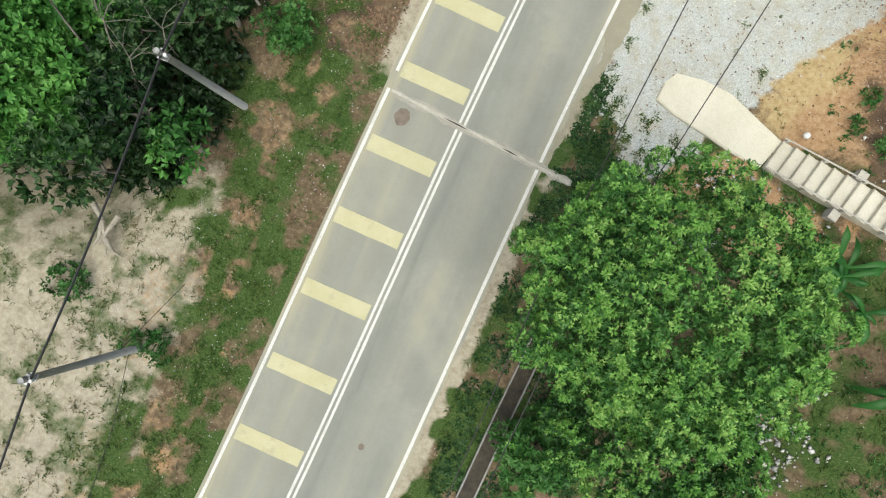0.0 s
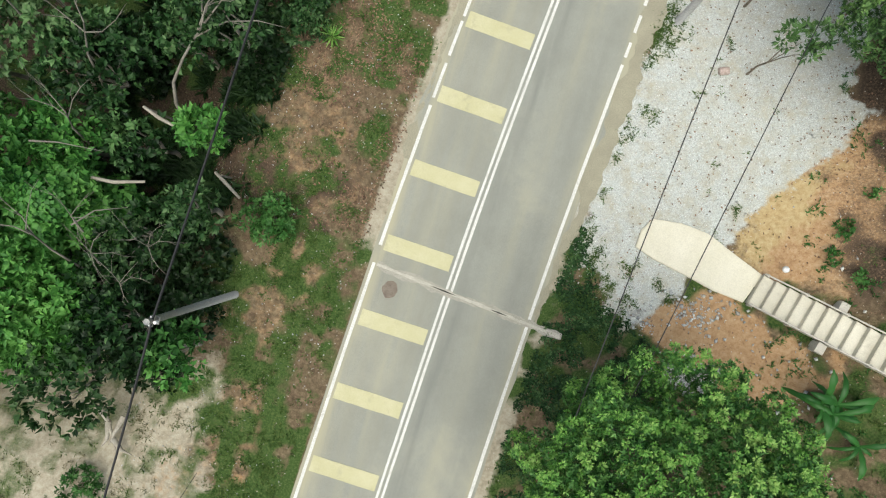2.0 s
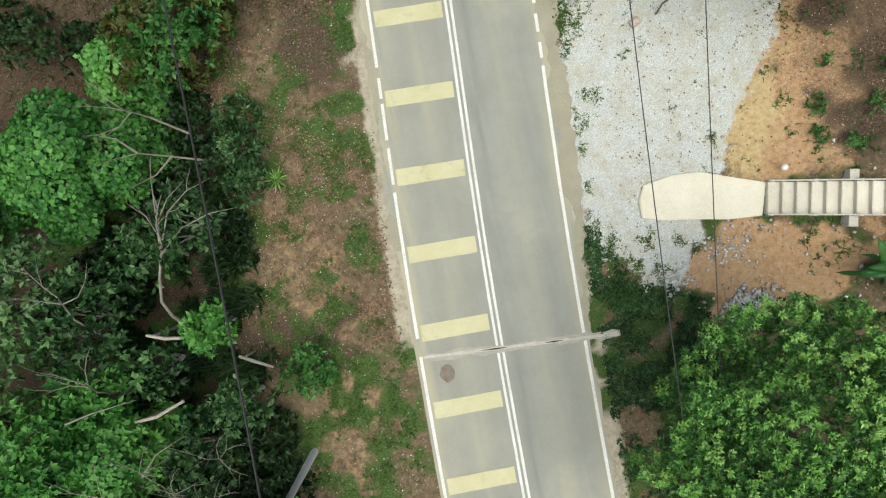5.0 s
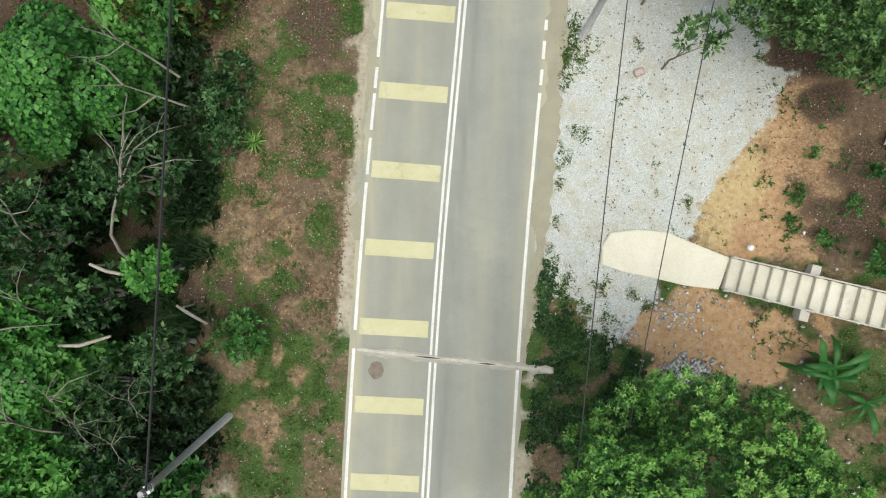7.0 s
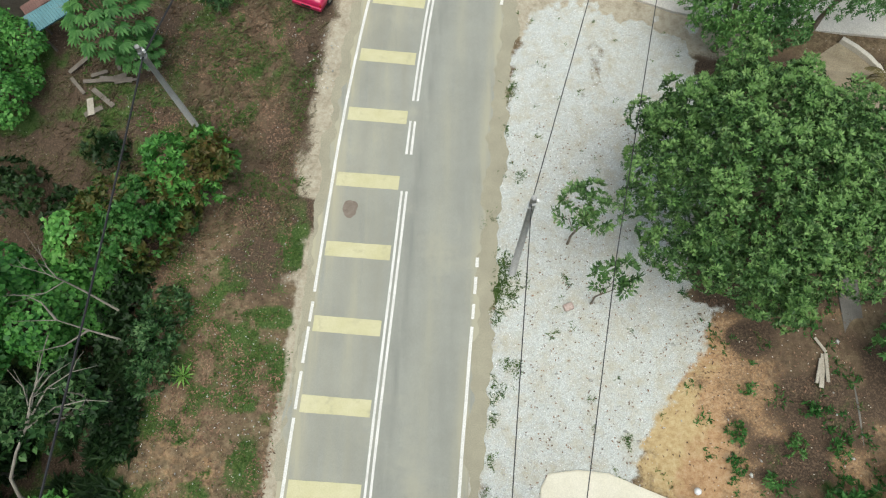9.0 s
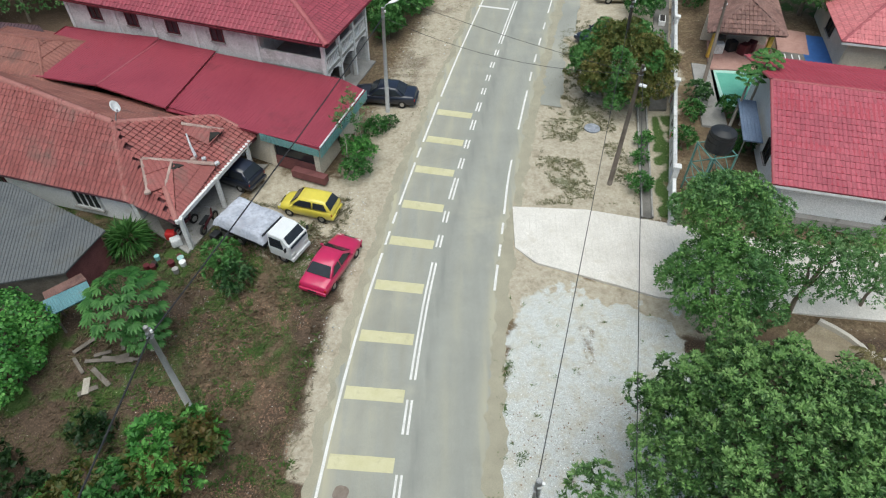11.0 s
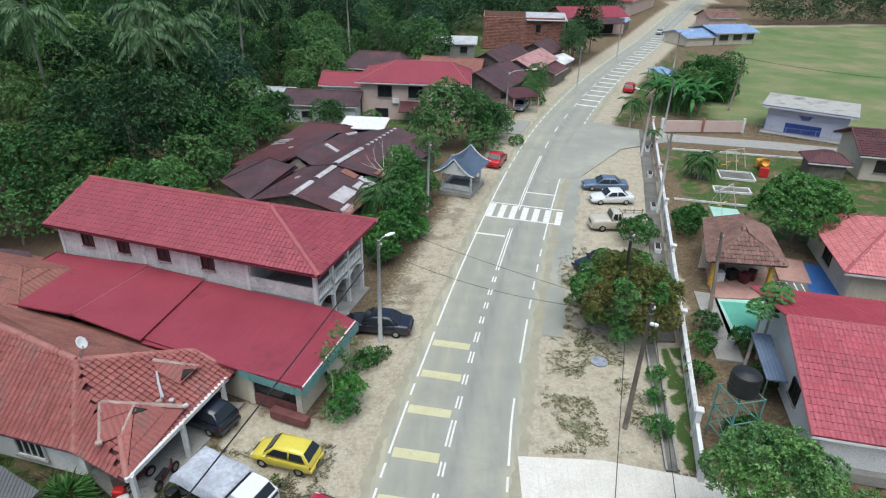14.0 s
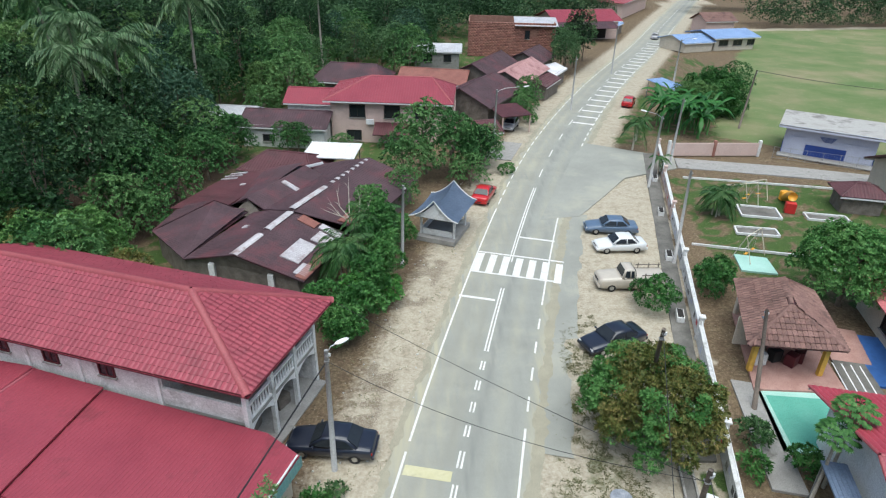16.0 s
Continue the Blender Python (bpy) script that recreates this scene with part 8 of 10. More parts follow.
rect_house("timber_house", "timber house with a faded pink roof", pose(15.6, 117.6, 0, 0, 0, 63), 12.0, 5.6, 2.9, 4.3, "pink_sheet", "timber", "sheet", (0, 0), 0.5, (), "dark", fascia="timber")
rect_house("timber_house", "dark timber house with an iron roof", pose(20.6, 133.0, 0, 0, 0, 62), 8.0, 5.6, 2.8, 4.4, "rust_roof", "timber", "sheet", (0, 0), 0.5, (), "dark", fascia="timber")
rect_house("annex", "white-sheeted lean-to by the road", pose(23.2, 126.6, 0, 0, 0, 62), 5.4, 3.6, 2.2, 2.9, "zinc", "timber", "sheet", (0, 0), 0.4)
rect_house("annex", "red-roofed stall by the road", pose(20.2, 118.2, 0, 0, 0, 62), 6.6, 3.4, 2.1, 2.7, "maroon_roof", "timber", "sheet", (0, 0), 0.4)
cr = thing("carport", "carport with a faded red roof by the road", "carport", pose(14.4, 102.6, 0, 0, 0, 18))
part("roof", roof_face([(-2.2, -2.4, 2.3), (2.0, -2.4, 2.3), (2.0, 2.4, 2.6), (-2.2, 2.4, 2.6)], "sheet", 0.25, 9, 0.03), M["maroon_roof"], cr)
for x, y in ((-2, -2.2), (1.8, -2.2), (1.8, 2.2), (-2, 2.2)):
    post(cr, x, y, 0, 2.35, 0.14, "wall_pink")
rect_house("annex", "low red-roofed block beside the pink house", pose(6.6, 95.2, 0, 0, 0, 18), 5.2, 4.2, 2.0, 2.8, "maroon_roof", "wall_pink", "sheet", (0, 0), 0.4)


def brick_block(name, label, m, L, W, H, mat, mortar):
    """A bare masonry block: courses of bricks proud of the mortar on the faces that show."""
    t = thing(name, label, "building", m)
    for a, b in (((0, 0), (L, 0)), ((L, 0), (L, W)), ((L, W), (0, W)), ((0, W), (0, 0))):
        wall_run(t, a, b, 0, H, mortar, 0.2)
    V, F = [], []
    bx, bz = 0.62, 0.3
    nb = np.array([[-.5, 0, -.5], [.5, 0, -.5], [.5, 0, .5], [-.5, 0, .5], [-.5, 1, -.5], [.5, 1, -.5], [.5, 1, .5], [-.5, 1, .5]])
    fb = np.array([[0, 1, 2, 3], [0, 4, 5, 1], [1, 5, 6, 2], [2, 6, 7, 3], [3, 7, 4, 0]])
    for r in range(int(H / bz)):
        for c in range(int(L / bx)):
            if 3.0 < c * bx - 9 < 4.2 and 12 < r < 18:
                continue
            o = 0.31 if r % 2 else 0.0
            q = nb * [bx - 0.02, 0.02, bz - 0.018] + [c * bx + bx / 2 + o - 0.15, -0.13, r * bz + bz / 2]
            F.append(fb + 8 * len(V))
            V.append(q)
    ob = raw("bricks", np.concatenate(V), np.concatenate(F), M[mat], t)
    ob["kind"] = "stuff"
    return t


brk = brick_block("brick_building", "bare brick two-storey building behind the houses", pose(12.6, 153.0, 0, 0, 0, -5), 17.0, 10, 6.6, "brick", "brick_mortar")
window(brk, (11.6, -0.14, 4.4), 1.0, 1.6, 0, "dark", 1)
part("roof", roof_face([(9, -0.8, 6.1), (17.6, -0.8, 6.1), (17.6, 6, 7.0), (9, 6, 7.0)], "sheet", 0.3, 9, 0.03), M["zinc"], brk)
rect_house("outbuilding", "pale concrete outbuilding with a zinc roof", pose(2.0, 141.5, 0, 0, 0, -4), 8.0, 6.0, 3.4, 4.2, "zinc", "concrete_grey", "sheet", (0, 0), 0.5, [("s", 2.5, 2.2, 1.6, 1.2), ("s", 6, 2.2, 1.4, 1.2)], "dark")
shp = rect_house("shop_row", "far roadside shops with pink walls and a striped rusty awning", pose(33.2, 178.8, 0, 0, 0, 14), 16.0, 10.0, 4.2, 6.0, "red_roof", "wall_pink", "sheet", (0, 0), 0.8, (), "dark")
part("awning", roof_face([(-1, -9.5, 3.0), (14, -9.5, 3.0), (14, -5.1, 4.2), (-1, -5.1, 4.2)], "sheet", 0.5, 9, 0.05), M["rust_roof"], shp)
part("opening", boxes(((6.5, -5.15, 1.5), (13, 0.1, 2.6))), M["dark"], shp)
rect_house("shop", "far pink shop block beside the road", pose(57.2, 214.8, 0, 0, 0, 60), 34, 9, 4.5, 6.0, "red_roof", "wall_pink", "sheet", (2, 2), 0.8)
rect_house("stall", "far stall with a blue sheet roof by the road", pose(49.6, 183.0, 0, 0, 0, 60), 5.0, 3.6, 2.4, 3.0, "blue_sheet", "timber", "sheet", (0, 0), 0.4)

# little open prayer shelter with an upswept blue roof
gz = thing("shelter", "small roadside shelter with an upswept blue roof and white posts", "shelter", pose(4.75, 71.7, 0, 0, 0, -22))
part("floor", boxes(((0, 0, 0.2), (3.4, 4.2, 0.4))), M["concrete_grey"], gz)
for x in (-1.45, 1.45):
    for y in (-1.45, 1.45):
        post(gz, x, y, 0.4, 2.3, 0.18, "wall_white")
for x, y, s in ((0, -1.45, (2.6, 0.12, 0.5)), (-1.45, 0, (0.12, 2.6, 0.5)), (0, 1.45, (2.6, 0.12, 0.5))):
    part("low_wall", boxes(((x, y, 0.68), s)), M["wall_white"], gz)


for sd in (-1, 1):
    bm = bmesh.new()
    rows = []
    for j in range(13):
        y = -1 + j / 6
        row = []
        for i in range(11):
            w = i / 10
            top = 3.3 + 0.6 * y * y
            row.append(bm.verts.new((sd * 2.0 * (1 - w) * (1 + 0.06 * y * y), y * 2.6 * (1 - 0.06 * w) , 2.3 + 0.1 * y * y * (1 - w) + (top - 2.3) * w ** 1.7 + 0.012 * (j % 2))))
        rows.append(row)
    for r0, r1 in zip(rows, rows[1:]):
        for i in range(10):
            bm.faces.new((r0[i], r0[i + 1], r1[i + 1], r1[i]))
    bmesh.ops.solidify(bm, geom=bm.faces[:], thickness=0.04)
    part("roof", bm, M["blue_roof"], gz)
    for e in (-1, 1):
        bm = bmesh.new()
        tube(bm, [(sd * 2.0 * (1 - w) * 1.06, e * 2.62 * (1 - 0.06 * w), 2.4 + (3.9 - 2.4) * w ** 1.7) for w in (0, 0.2, 0.4, 0.6, 0.8, 1.0)], 0.05, 5)
        part("barge_board", bm, M["wall_white"], gz)
for e in (-1, 1):
    bm = bmesh.new()
    lo_ = [bm.verts.new((x, e * 2.3, 2.28)) for x in (-1.6, -0.8, 0, 0.8, 1.6)]
    hi_ = [bm.verts.new((x, e * 2.3, 2.3 + 1.3 * (1 - abs(x) / 2.0) ** 1.7)) for x in (-1.6, -0.8, 0, 0.8, 1.6)]
    for i in range(4):
        bm.faces.new((lo_[i], lo_[i + 1], hi_[i + 1], hi_[i]))
    part("gable", bm, M["wall_white"], gz)
part("roof_board", boxes(((0, 0, 2.24), (3.4, 4.4, 0.06))), M["timber"], gz)

# ---- east of the road ----
# house with the red tiled roof behind the boundary wall
hE = rect_house("house", "white house with a red tiled gable roof behind the wall", pose(21.9, 41.3, 0, 0, 0, -13.5), 22.0, 12.0, 3.0, 5.0, "rose_roof", "wall_clean", "tile", (0, 0), 0.9,
                [("s", 6.6, 1.6, 2.2, 1.1), ("s", 12.0, 1.6, 2.2, 1.1), ("w", -2.0, 1.6, 1.2, 1.1)], "dark", "red_roof_light", base=0.0, row=0.42, tiled="rose_joined")
part("plinth", boxes(((11, -6.25, 0.3), (22.2, 0.4, 0.6))), M["concrete_grey"], hE)
for k in range(8):
    part("vent_block", boxes(((3.4 + 0.35 * k, -6.09, 2.62), (0.26, 0.05, 0.14))), M["dark"], hE)
part("gate_roof", roof_face([(-1.6, -1.9, 2.0), (-0.5, -1.9, 2.0), (-0.5, 2.3, 2.2), (-1.6, 2.3, 2.2)], "sheet", 0.2, 9, 0.03), M["blue_roof"], hE, "dark corrugated side awning")
part("awning_frame", boxes(((-1.5, -1.8, 1.0), (0.06, 0.06, 2.0)), ((-1.5, 2.2, 1.0), (0.06, 0.06, 2.0))), M["metal"], hE)
rect_house("house", "house with a salmon tiled hip roof and open porch", pose(32.6, 55.6, 0, 0, 0, -14), 15.0, 9.0, 2.8, 4.9, "salmon_roof", "wall_cream", "tile", (4.6, 4.6), 0.9, [("s", 4.0, 1.5, 2.0, 1.4), ("s", 8.0, 1.5, 1.6, 1.3), ("w", 0, 1.4, 1.6, 1.3)], "dark", "red_roof_light", row=0.42, tiled="salmon_joined")
rect_house("house", "cream house with a maroon tiled roof", pose(48.6, 79.4, 0, 0, 0, -14), 14.0, 7.4, 3.0, 4.6, "maroon_roof", "wall_cream", "tile", (0, 0), 0.8, [("s", 2.4, 1.6, 2.4, 1.3)], "dark", row=0.42)
rect_house("pergola", "low hut with a dull purple roof", pose(42.8, 77.6, 0, 0, 0, -14), 3.4, 2.6, 1.9, 2.7, "maroon_roof", "timber", "tile", (1.8, 1.8), 0.5)
# pavilion with the brown tiled roof
pv = thing("pavilion", "open garden pavilion with a brown tiled hip roof", "pavilion", pose(0, 0, 0))
pa, pb, pc, pd = (21.5, 52.3, 2.4), (27.0, 51.6, 2.4), (28.7, 58.2, 2.4), (24.1, 59.7, 2.4)
pr, pq = (24.75, 54.3, 3.85), (26.0, 57.3, 3.85)
left_ = 290
# the dark maroon underlay paints shade into the gaps between tiles
for face in ([pa, pb, pr], [pb, pc, pq, pr], [pc, pd, pq], [pd, pa, pr, pq]):
    part("roof", roof_face(face, "sheet", 0.5, 9, 0.005), M["maroon_roof"], pv)
    left_ -= tiles(face, pv, 0.29, 0.38, max(0, left_), "brown_own", "brown_joined")
for a, b in ((pa, pr), (pb, pr), (pc, pq), (pd, pq), (pr, pq)):
    cap(a, b, M["brown_joined"], pv, 0.15)
bm = bmesh.new()
slab(bm, [(21.9, 51.2), (27.2, 50.8), (28.4, 58.0), (24.3, 59.2)], -0.05, 0.16)
part("floor", bm, M["paving_pink"], pv)
for x, y, mt in ((22.4, 52.9, "gold"), (26.4, 52.4, "gold"), (28.0, 57.8, "wall_cream"), (24.4, 59.0, "wall_cream")):
    post(pv, x, y, 0.16, 2.4, 0.28, mt, "column")
wall_run(pv, (22.6, 55.6), (27.4, 54.8), 0.16, 2.2, "wall_cream", 0.12)
for i, (x, y, mt) in enumerate(((23.3, 53.6, "wall_white"), (24.4, 53.9, "dark"), (25.2, 53.4, "maroon"), (25.9, 53.8, "maroon"), (23.8, 54.6, "wood_pole"))):
    part("stored_item", boxes(((x, y, 0.55), (0.7, 0.6, 0.8), i * 17, 0.06)), M[mt], pv)
# blue and white block by the field
bl = thing("office", "small blue and white flat-roofed office beside the field", "building", pose(46.2, 94.0, 0, 0, 0, -33))
for a, b in (((0, 0), (9.2, 0)), ((9.2, 0), (9.2, 6)), ((9.2, 6), (0, 6)), ((0, 6), (0, 0))):
    wall_run(bl, a, b, 0, 3.4, "wall_lilac", 0.2)
for c, s in (((4.5, -0.12, 0.75), (4.4, 0.06, 1.3)), ((-0.12, 3, 0.75), (0.06, 6.2, 1.3)), ((9.32, 3, 0.75), (0.06, 6.2, 1.3))):
    part("dado", boxes((c, s)), M["wall_blue"], bl)
for x in (1.4, 7.4):
    part("door", boxes(((x, -0.16, 1.1), (1.4 if x < 5 else 1.8, 0.06, 2.1))), M["wall_lilac"], bl, "pale grey-blue steel door")
for k in range(5):
    part("sign_bar", boxes(((4.4, -0.14, 2.5 - 0.12 * k), (1.7 - 0.2 * k, 0.03, 0.06))), M["wall_blue"], bl)
part("roof", boxes(((4.6, 2.8, 3.5), (11.0, 8.0, 0.18), 0, 0.02)), surface("stained_roof_slab", (0.34, 0.33, 0.31), (0.46, 0.45, 0.43), 0.5, 0.9, 0.2, 12, stain=(0.14, 0.13, 0.12), stain_scale=0.5, stain_at=0.58), bl)
part("fascia", boxes(((4.6, -1.15, 3.42), (11.0, 0.1, 0.34))), M["wall_lilac"], bl)
part("step", boxes(((4.6, -0.9, 0.06), (10, 1.6, 0.12))), M["concrete_grey"], bl)
fe = thing("wire_fence", "rusty mesh fence in front of the blue office", "fence", pose(43.8, 91.6, 0, 0, 0, -26))
for k in range(8):
    post(fe, k * 1.7, 0, 0, 1.5, 0.05, "metal")
for z_ in (0.15, 0.8, 1.45):
    part("rail", boxes(((6, 0, z_), (12, 0.03, 0.03))), M["metal"], fe)
for k in range(40):
    part("wire", boxes(((0.15 + k * 0.3, 0, 0.8), (0.012, 0.012, 1.3))), M["metal"], fe)
# school hall with a blue roof by the field
sc = rect_house("open_hall", "open hall with a blue sheet roof by the field", pose(66.2, 166.8, 0, 0, 0, 16), 10.5, 8.5, 2.8, 3.8, "blue_sheet", "wall_cream", "sheet", (0, 0), 0.9, [("s", 2.2, 1.6, 2.4, 1.2), ("s", 6.0, 1.6, 2.4, 1.2), ("s", 9.6, 1.6, 2.0, 1.2)], "wood_pole")
rect_house("annex", "blue-roofed lean-to beside the hall", pose(58.2, 163.5, 0, 0, 0, 20), 7.6, 8.0, 2.0, 3.1, "blue_sheet", "wall_cream", "sheet", (0, 0), 0.5)
rect_house("house", "far pink house behind the hall", pose(74, 188, 0, 0, 0, 12), 8, 6, 3.4, 5.0, "brown_tile", "wall_pink", "tile", (0, 0), 0.6)
bs_ = thing("bus_shelter", "small shelter with a pale blue roof under the trees", "shelter", pose(40.8, 118.5, 0, 0, 0, 25))
part("roof", roof_face([(-1.6, -3.0, 2.3), (1.6, -3.0, 2.3), (1.6, 3.0, 2.7), (-1.6, 3.0, 2.7)], "sheet", 0.25, 9, 0.03), M["blue_sheet"], bs_)
for x in (-1.4, 1.4):
    for y in (-2.7, 2.7):
        post(bs_, x, y, 0, 2.4, 0.12, "metal")

# ---- vehicles ----
def loft(bm, rings):
    """Skins a list of equal rings of points, closed at both ends."""
    vs = [[bm.verts.new(p) for p in r] for r in rings]
    n = len(vs[0])
    for a, b in zip(vs, vs[1:]):
        for k in range(n):
            bm.faces.new((a[k], a[(k + 1) % n], b[(k + 1) % n], b[k]))
    bm.faces.new(vs[0])
    bm.faces.new(vs[-1][::-1])
    bmesh.ops.recalc_face_normals(bm, faces=bm.faces)
    return bm


def body_ring(x, w, zb, zt):
    """A cross-section of the lower body."""
    q = [(w * 0.55, zt + 0.02), (w * 0.86, zt), (w * 0.97, zt - 0.07), (w, zt - 0.22), (w * 0.99, (zb + zt) / 2 - 0.05), (w * 0.95, zb + 0.05), (w * 0.85, zb)]
    return [(x, y, z) for y, z in q] + [(x, -y, z) for y, z in reversed(q)]


def cab_ring(x, wb, wt, zb, zt):
    q = [(wt * 0.6, zt + 0.015), (wt * 0.93, zt - 0.015), (wt, zt - 0.06), (wb, zb)]
    return [(x, y, z) for y, z in q] + [(x, -y, z) for y, z in reversed(q)]


def panel(bm, pts, d=0.012):
    """A thin pane, proud along its normal."""
    p = [Vector(q) for q in pts]
    n = (p[1] - p[0]).cross(p[2] - p[0]).normalized() * d
    a = [bm.verts.new(q - n * 0.6) for q in p]
    b = [bm.verts.new(q + n) for q in p]
    bm.faces.new(b)
    bm.faces.new(a[::-1])
    for i in range(len(p)):
        j = (i + 1) % len(p)
        bm.faces.new((a[i], a[j], b[j], b[i]))
    bmesh.ops.recalc_face_normals(bm, faces=bm.faces)
    return bm


def wheel(parent, x, y, r=0.29, w=0.18):
    s = 1 if y > 0 else -1
    bm = bmesh.new()
    prof = [(r * 0.62, w / 2), (r * 0.9, w / 2), (r, w * 0.36), (r, -w * 0.36), (r * 0.9, -w / 2), (r * 0.62, -w / 2)]
    n = 20
    rings = [[bm.verts.new((x + a * math.cos(TAU * k / n), y + b, r + a * math.sin(TAU * k / n))) for a, b in prof] for k in range(n)]
    for k in range(n):
        for j in range(len(prof)):
            bm.faces.new((rings[k][j], rings[k][(j + 1) % len(prof)], rings[(k + 1) % n][(j + 1) % len(prof)], rings[(k + 1) % n][j]))
    bmesh.ops.recalc_face_normals(bm, faces=bm.faces)
    wh = part("wheel", bm, M["tyre"], parent, "black tyre", True)
    bm = bmesh.new()
    bmesh.ops.create_cone(bm, cap_ends=True, segments=20, radius1=r * 0.63, radius2=r * 0.5, depth=w * 0.8, matrix=pose(x, y + s * 0.012, r, -90 * s, 0, 0))
    part("rim", bm, M["chrome"], wh)


def car(name, label, m, paint, L=4.2, W=1.66, H=1.38, kind="sedan", roof=None):
    t = thing(name, label, "car", m)
    h, w = L / 2, W / 2
    zb, belt = 0.22, 0.86 * H / 1.38
    hood = belt - 0.06
    if kind == "sedan":
        st = [(-h, w * 0.86, zb + 0.12, belt - 0.06), (-h + 0.12, w * 0.96, zb, belt + 0.02), (-h * 0.55, w, zb, belt + 0.06), (0, w, zb, belt), (h * 0.42, w, zb, belt - 0.02), (h * 0.75, w * 0.98, zb, hood - 0.06), (h - 0.14, w * 0.92, zb, hood - 0.13), (h, w * 0.82, zb + 0.12, hood - 0.22)]
        xa, xb, xc, xd = -h * 0.68, -h * 0.40, h * 0.14, h * 0.44
    elif kind == "hatch":
        st = [(-h, w * 0.9, zb + 0.12, belt - 0.05), (-h + 0.08, w * 0.97, zb, belt + 0.03), (-h * 0.4, w, zb, belt + 0.02), (h * 0.3, w, zb, belt), (h * 0.62, w * 0.98, zb, hood - 0.02), (h - 0.12, w * 0.9, zb, hood - 0.14), (h, w * 0.78, zb + 0.12, hood - 0.24)]
        xa, xb, xc, xd = -h * 0.97, -h * 0.74, h * 0.22, h * 0.56
    else:
        st = [(-h, w * 0.9, zb + 0.12, belt), (-h + 0.1, w, zb, belt + 0.03), (0, w, zb, belt), (h * 0.5, w, zb, belt), (h * 0.9, w * 0.95, zb, hood), (h, w * 0.9, zb + 0.1, hood - 0.1)]
        xa, xb, xc, xd = -h * 0.1, -h * 0.02, h * 0.26, h * 0.36
    bm = loft(bmesh.new(), [body_ring(*s) for s in st])
    bmesh.ops.bevel(bm, geom=[e for e in bm.edges if e.calc_face_angle(0) > 0.7], offset=0.025, segments=2, affect="EDGES")
    part("body", bm, M[paint], t, "", True)
    wt = w * 0.74
    zr = H
    rings = [cab_ring(xa, w * 0.93, w * 0.9, belt - 0.03, belt + 0.03), cab_ring(xb, w * 0.93, wt, belt - 0.03, zr - 0.02), cab_ring((xb + xc) / 2, w * 0.94, wt, belt - 0.03, zr), cab_ring(xc, w * 0.94, wt, belt - 0.03, zr - 0.03), cab_ring(xd, w * 0.92, w * 0.88, belt - 0.03, belt + 0.02)]
    part("cabin", loft(bmesh.new(), rings), M[roof or paint], t, "", True)
    gl = [("windscreen", [(xd - 0.06, -w * 0.8, belt + 0.05), (xd - 0.06, w * 0.8, belt + 0.05), (xc + 0.04, wt * 0.88, zr - 0.08), (xc + 0.04, -wt * 0.88, zr - 0.08)]),
          ("rear_window", [(xa + 0.05, w * 0.8, belt + 0.06), (xa + 0.05, -w * 0.8, belt + 0.06), (xb - 0.03, -wt * 0.88, zr - 0.09), (xb - 0.03, wt * 0.88, zr - 0.09)])]
    for nm, pts in gl:
        part(nm, panel(bmesh.new(), [(x + (0.02 if nm == "windscreen" else -0.02), y, z + 0.045) for x, y, z in pts], 0.02), M["glass"], t)
    xm = (xb + xc) / 2 - 0.05
    for s in (-1, 1):
        for x0, x1, sl0, sl1 in ((xa + 0.22, xm - 0.05, xb + 0.06, xm - 0.05), (xm + 0.05, xd - 0.2, xm + 0.05, xc - 0.06)):
            yb, yt = w * 0.935, wt * 1.005
            f0 = 0.08
            pts = [(x0, s * (yb * (1 - f0) + yt * f0), belt + 0.06), (x1, s * (yb * (1 - f0) + yt * f0), belt + 0.06), (sl1, s * (yt * 0.86 + yb * 0.14), zr - 0.11), (sl0, s * (yt * 0.86 + yb * 0.14), zr - 0.11)]
            part("side_window", panel(bmesh.new(), pts if s < 0 else pts[::-1], 0.012), M["glass"], t)
        part("mirror", boxes(((xd - 0.22, s * (w + 0.06), belt + 0.08), (0.1, 0.16, 0.11), 0, 0.02)), M[paint], t)
        part("headlight", boxes(((h - 0.06, s * w * 0.62, hood - 0.26), (0.1, 0.34, 0.15), -s * 8, 0.02)), M["lamp_glass"], t)
        part("tail_light", boxes(((-h + 0.05, s * w * 0.72, belt - 0.2), (0.08, 0.3, 0.16), s * 6, 0.015)), M["tail_glass"], t)
        for xx in (h * 0.62, -h * 0.6):
            wheel(t, xx, s * (w - 0.1), 0.29 if kind != "hatch" else 0.26)
    part("bumper", boxes(((h + 0.005, 0, zb + 0.2), (0.14, W * 0.9, 0.2), 0, 0.04)), M[paint], t)
    part("bumper", boxes(((-h - 0.005, 0, zb + 0.2), (0.14, W * 0.92, 0.2), 0, 0.04)), M[paint], t)
    part("grille", boxes(((h + 0.02, 0, hood - 0.26), (0.05, W * 0.4, 0.11))), M["black_plastic"], t)
    part("number_plate", boxes(((-h - 0.08, 0, zb + 0.25), (0.02, 0.46, 0.11))), M["black_plastic"], t)
    return t


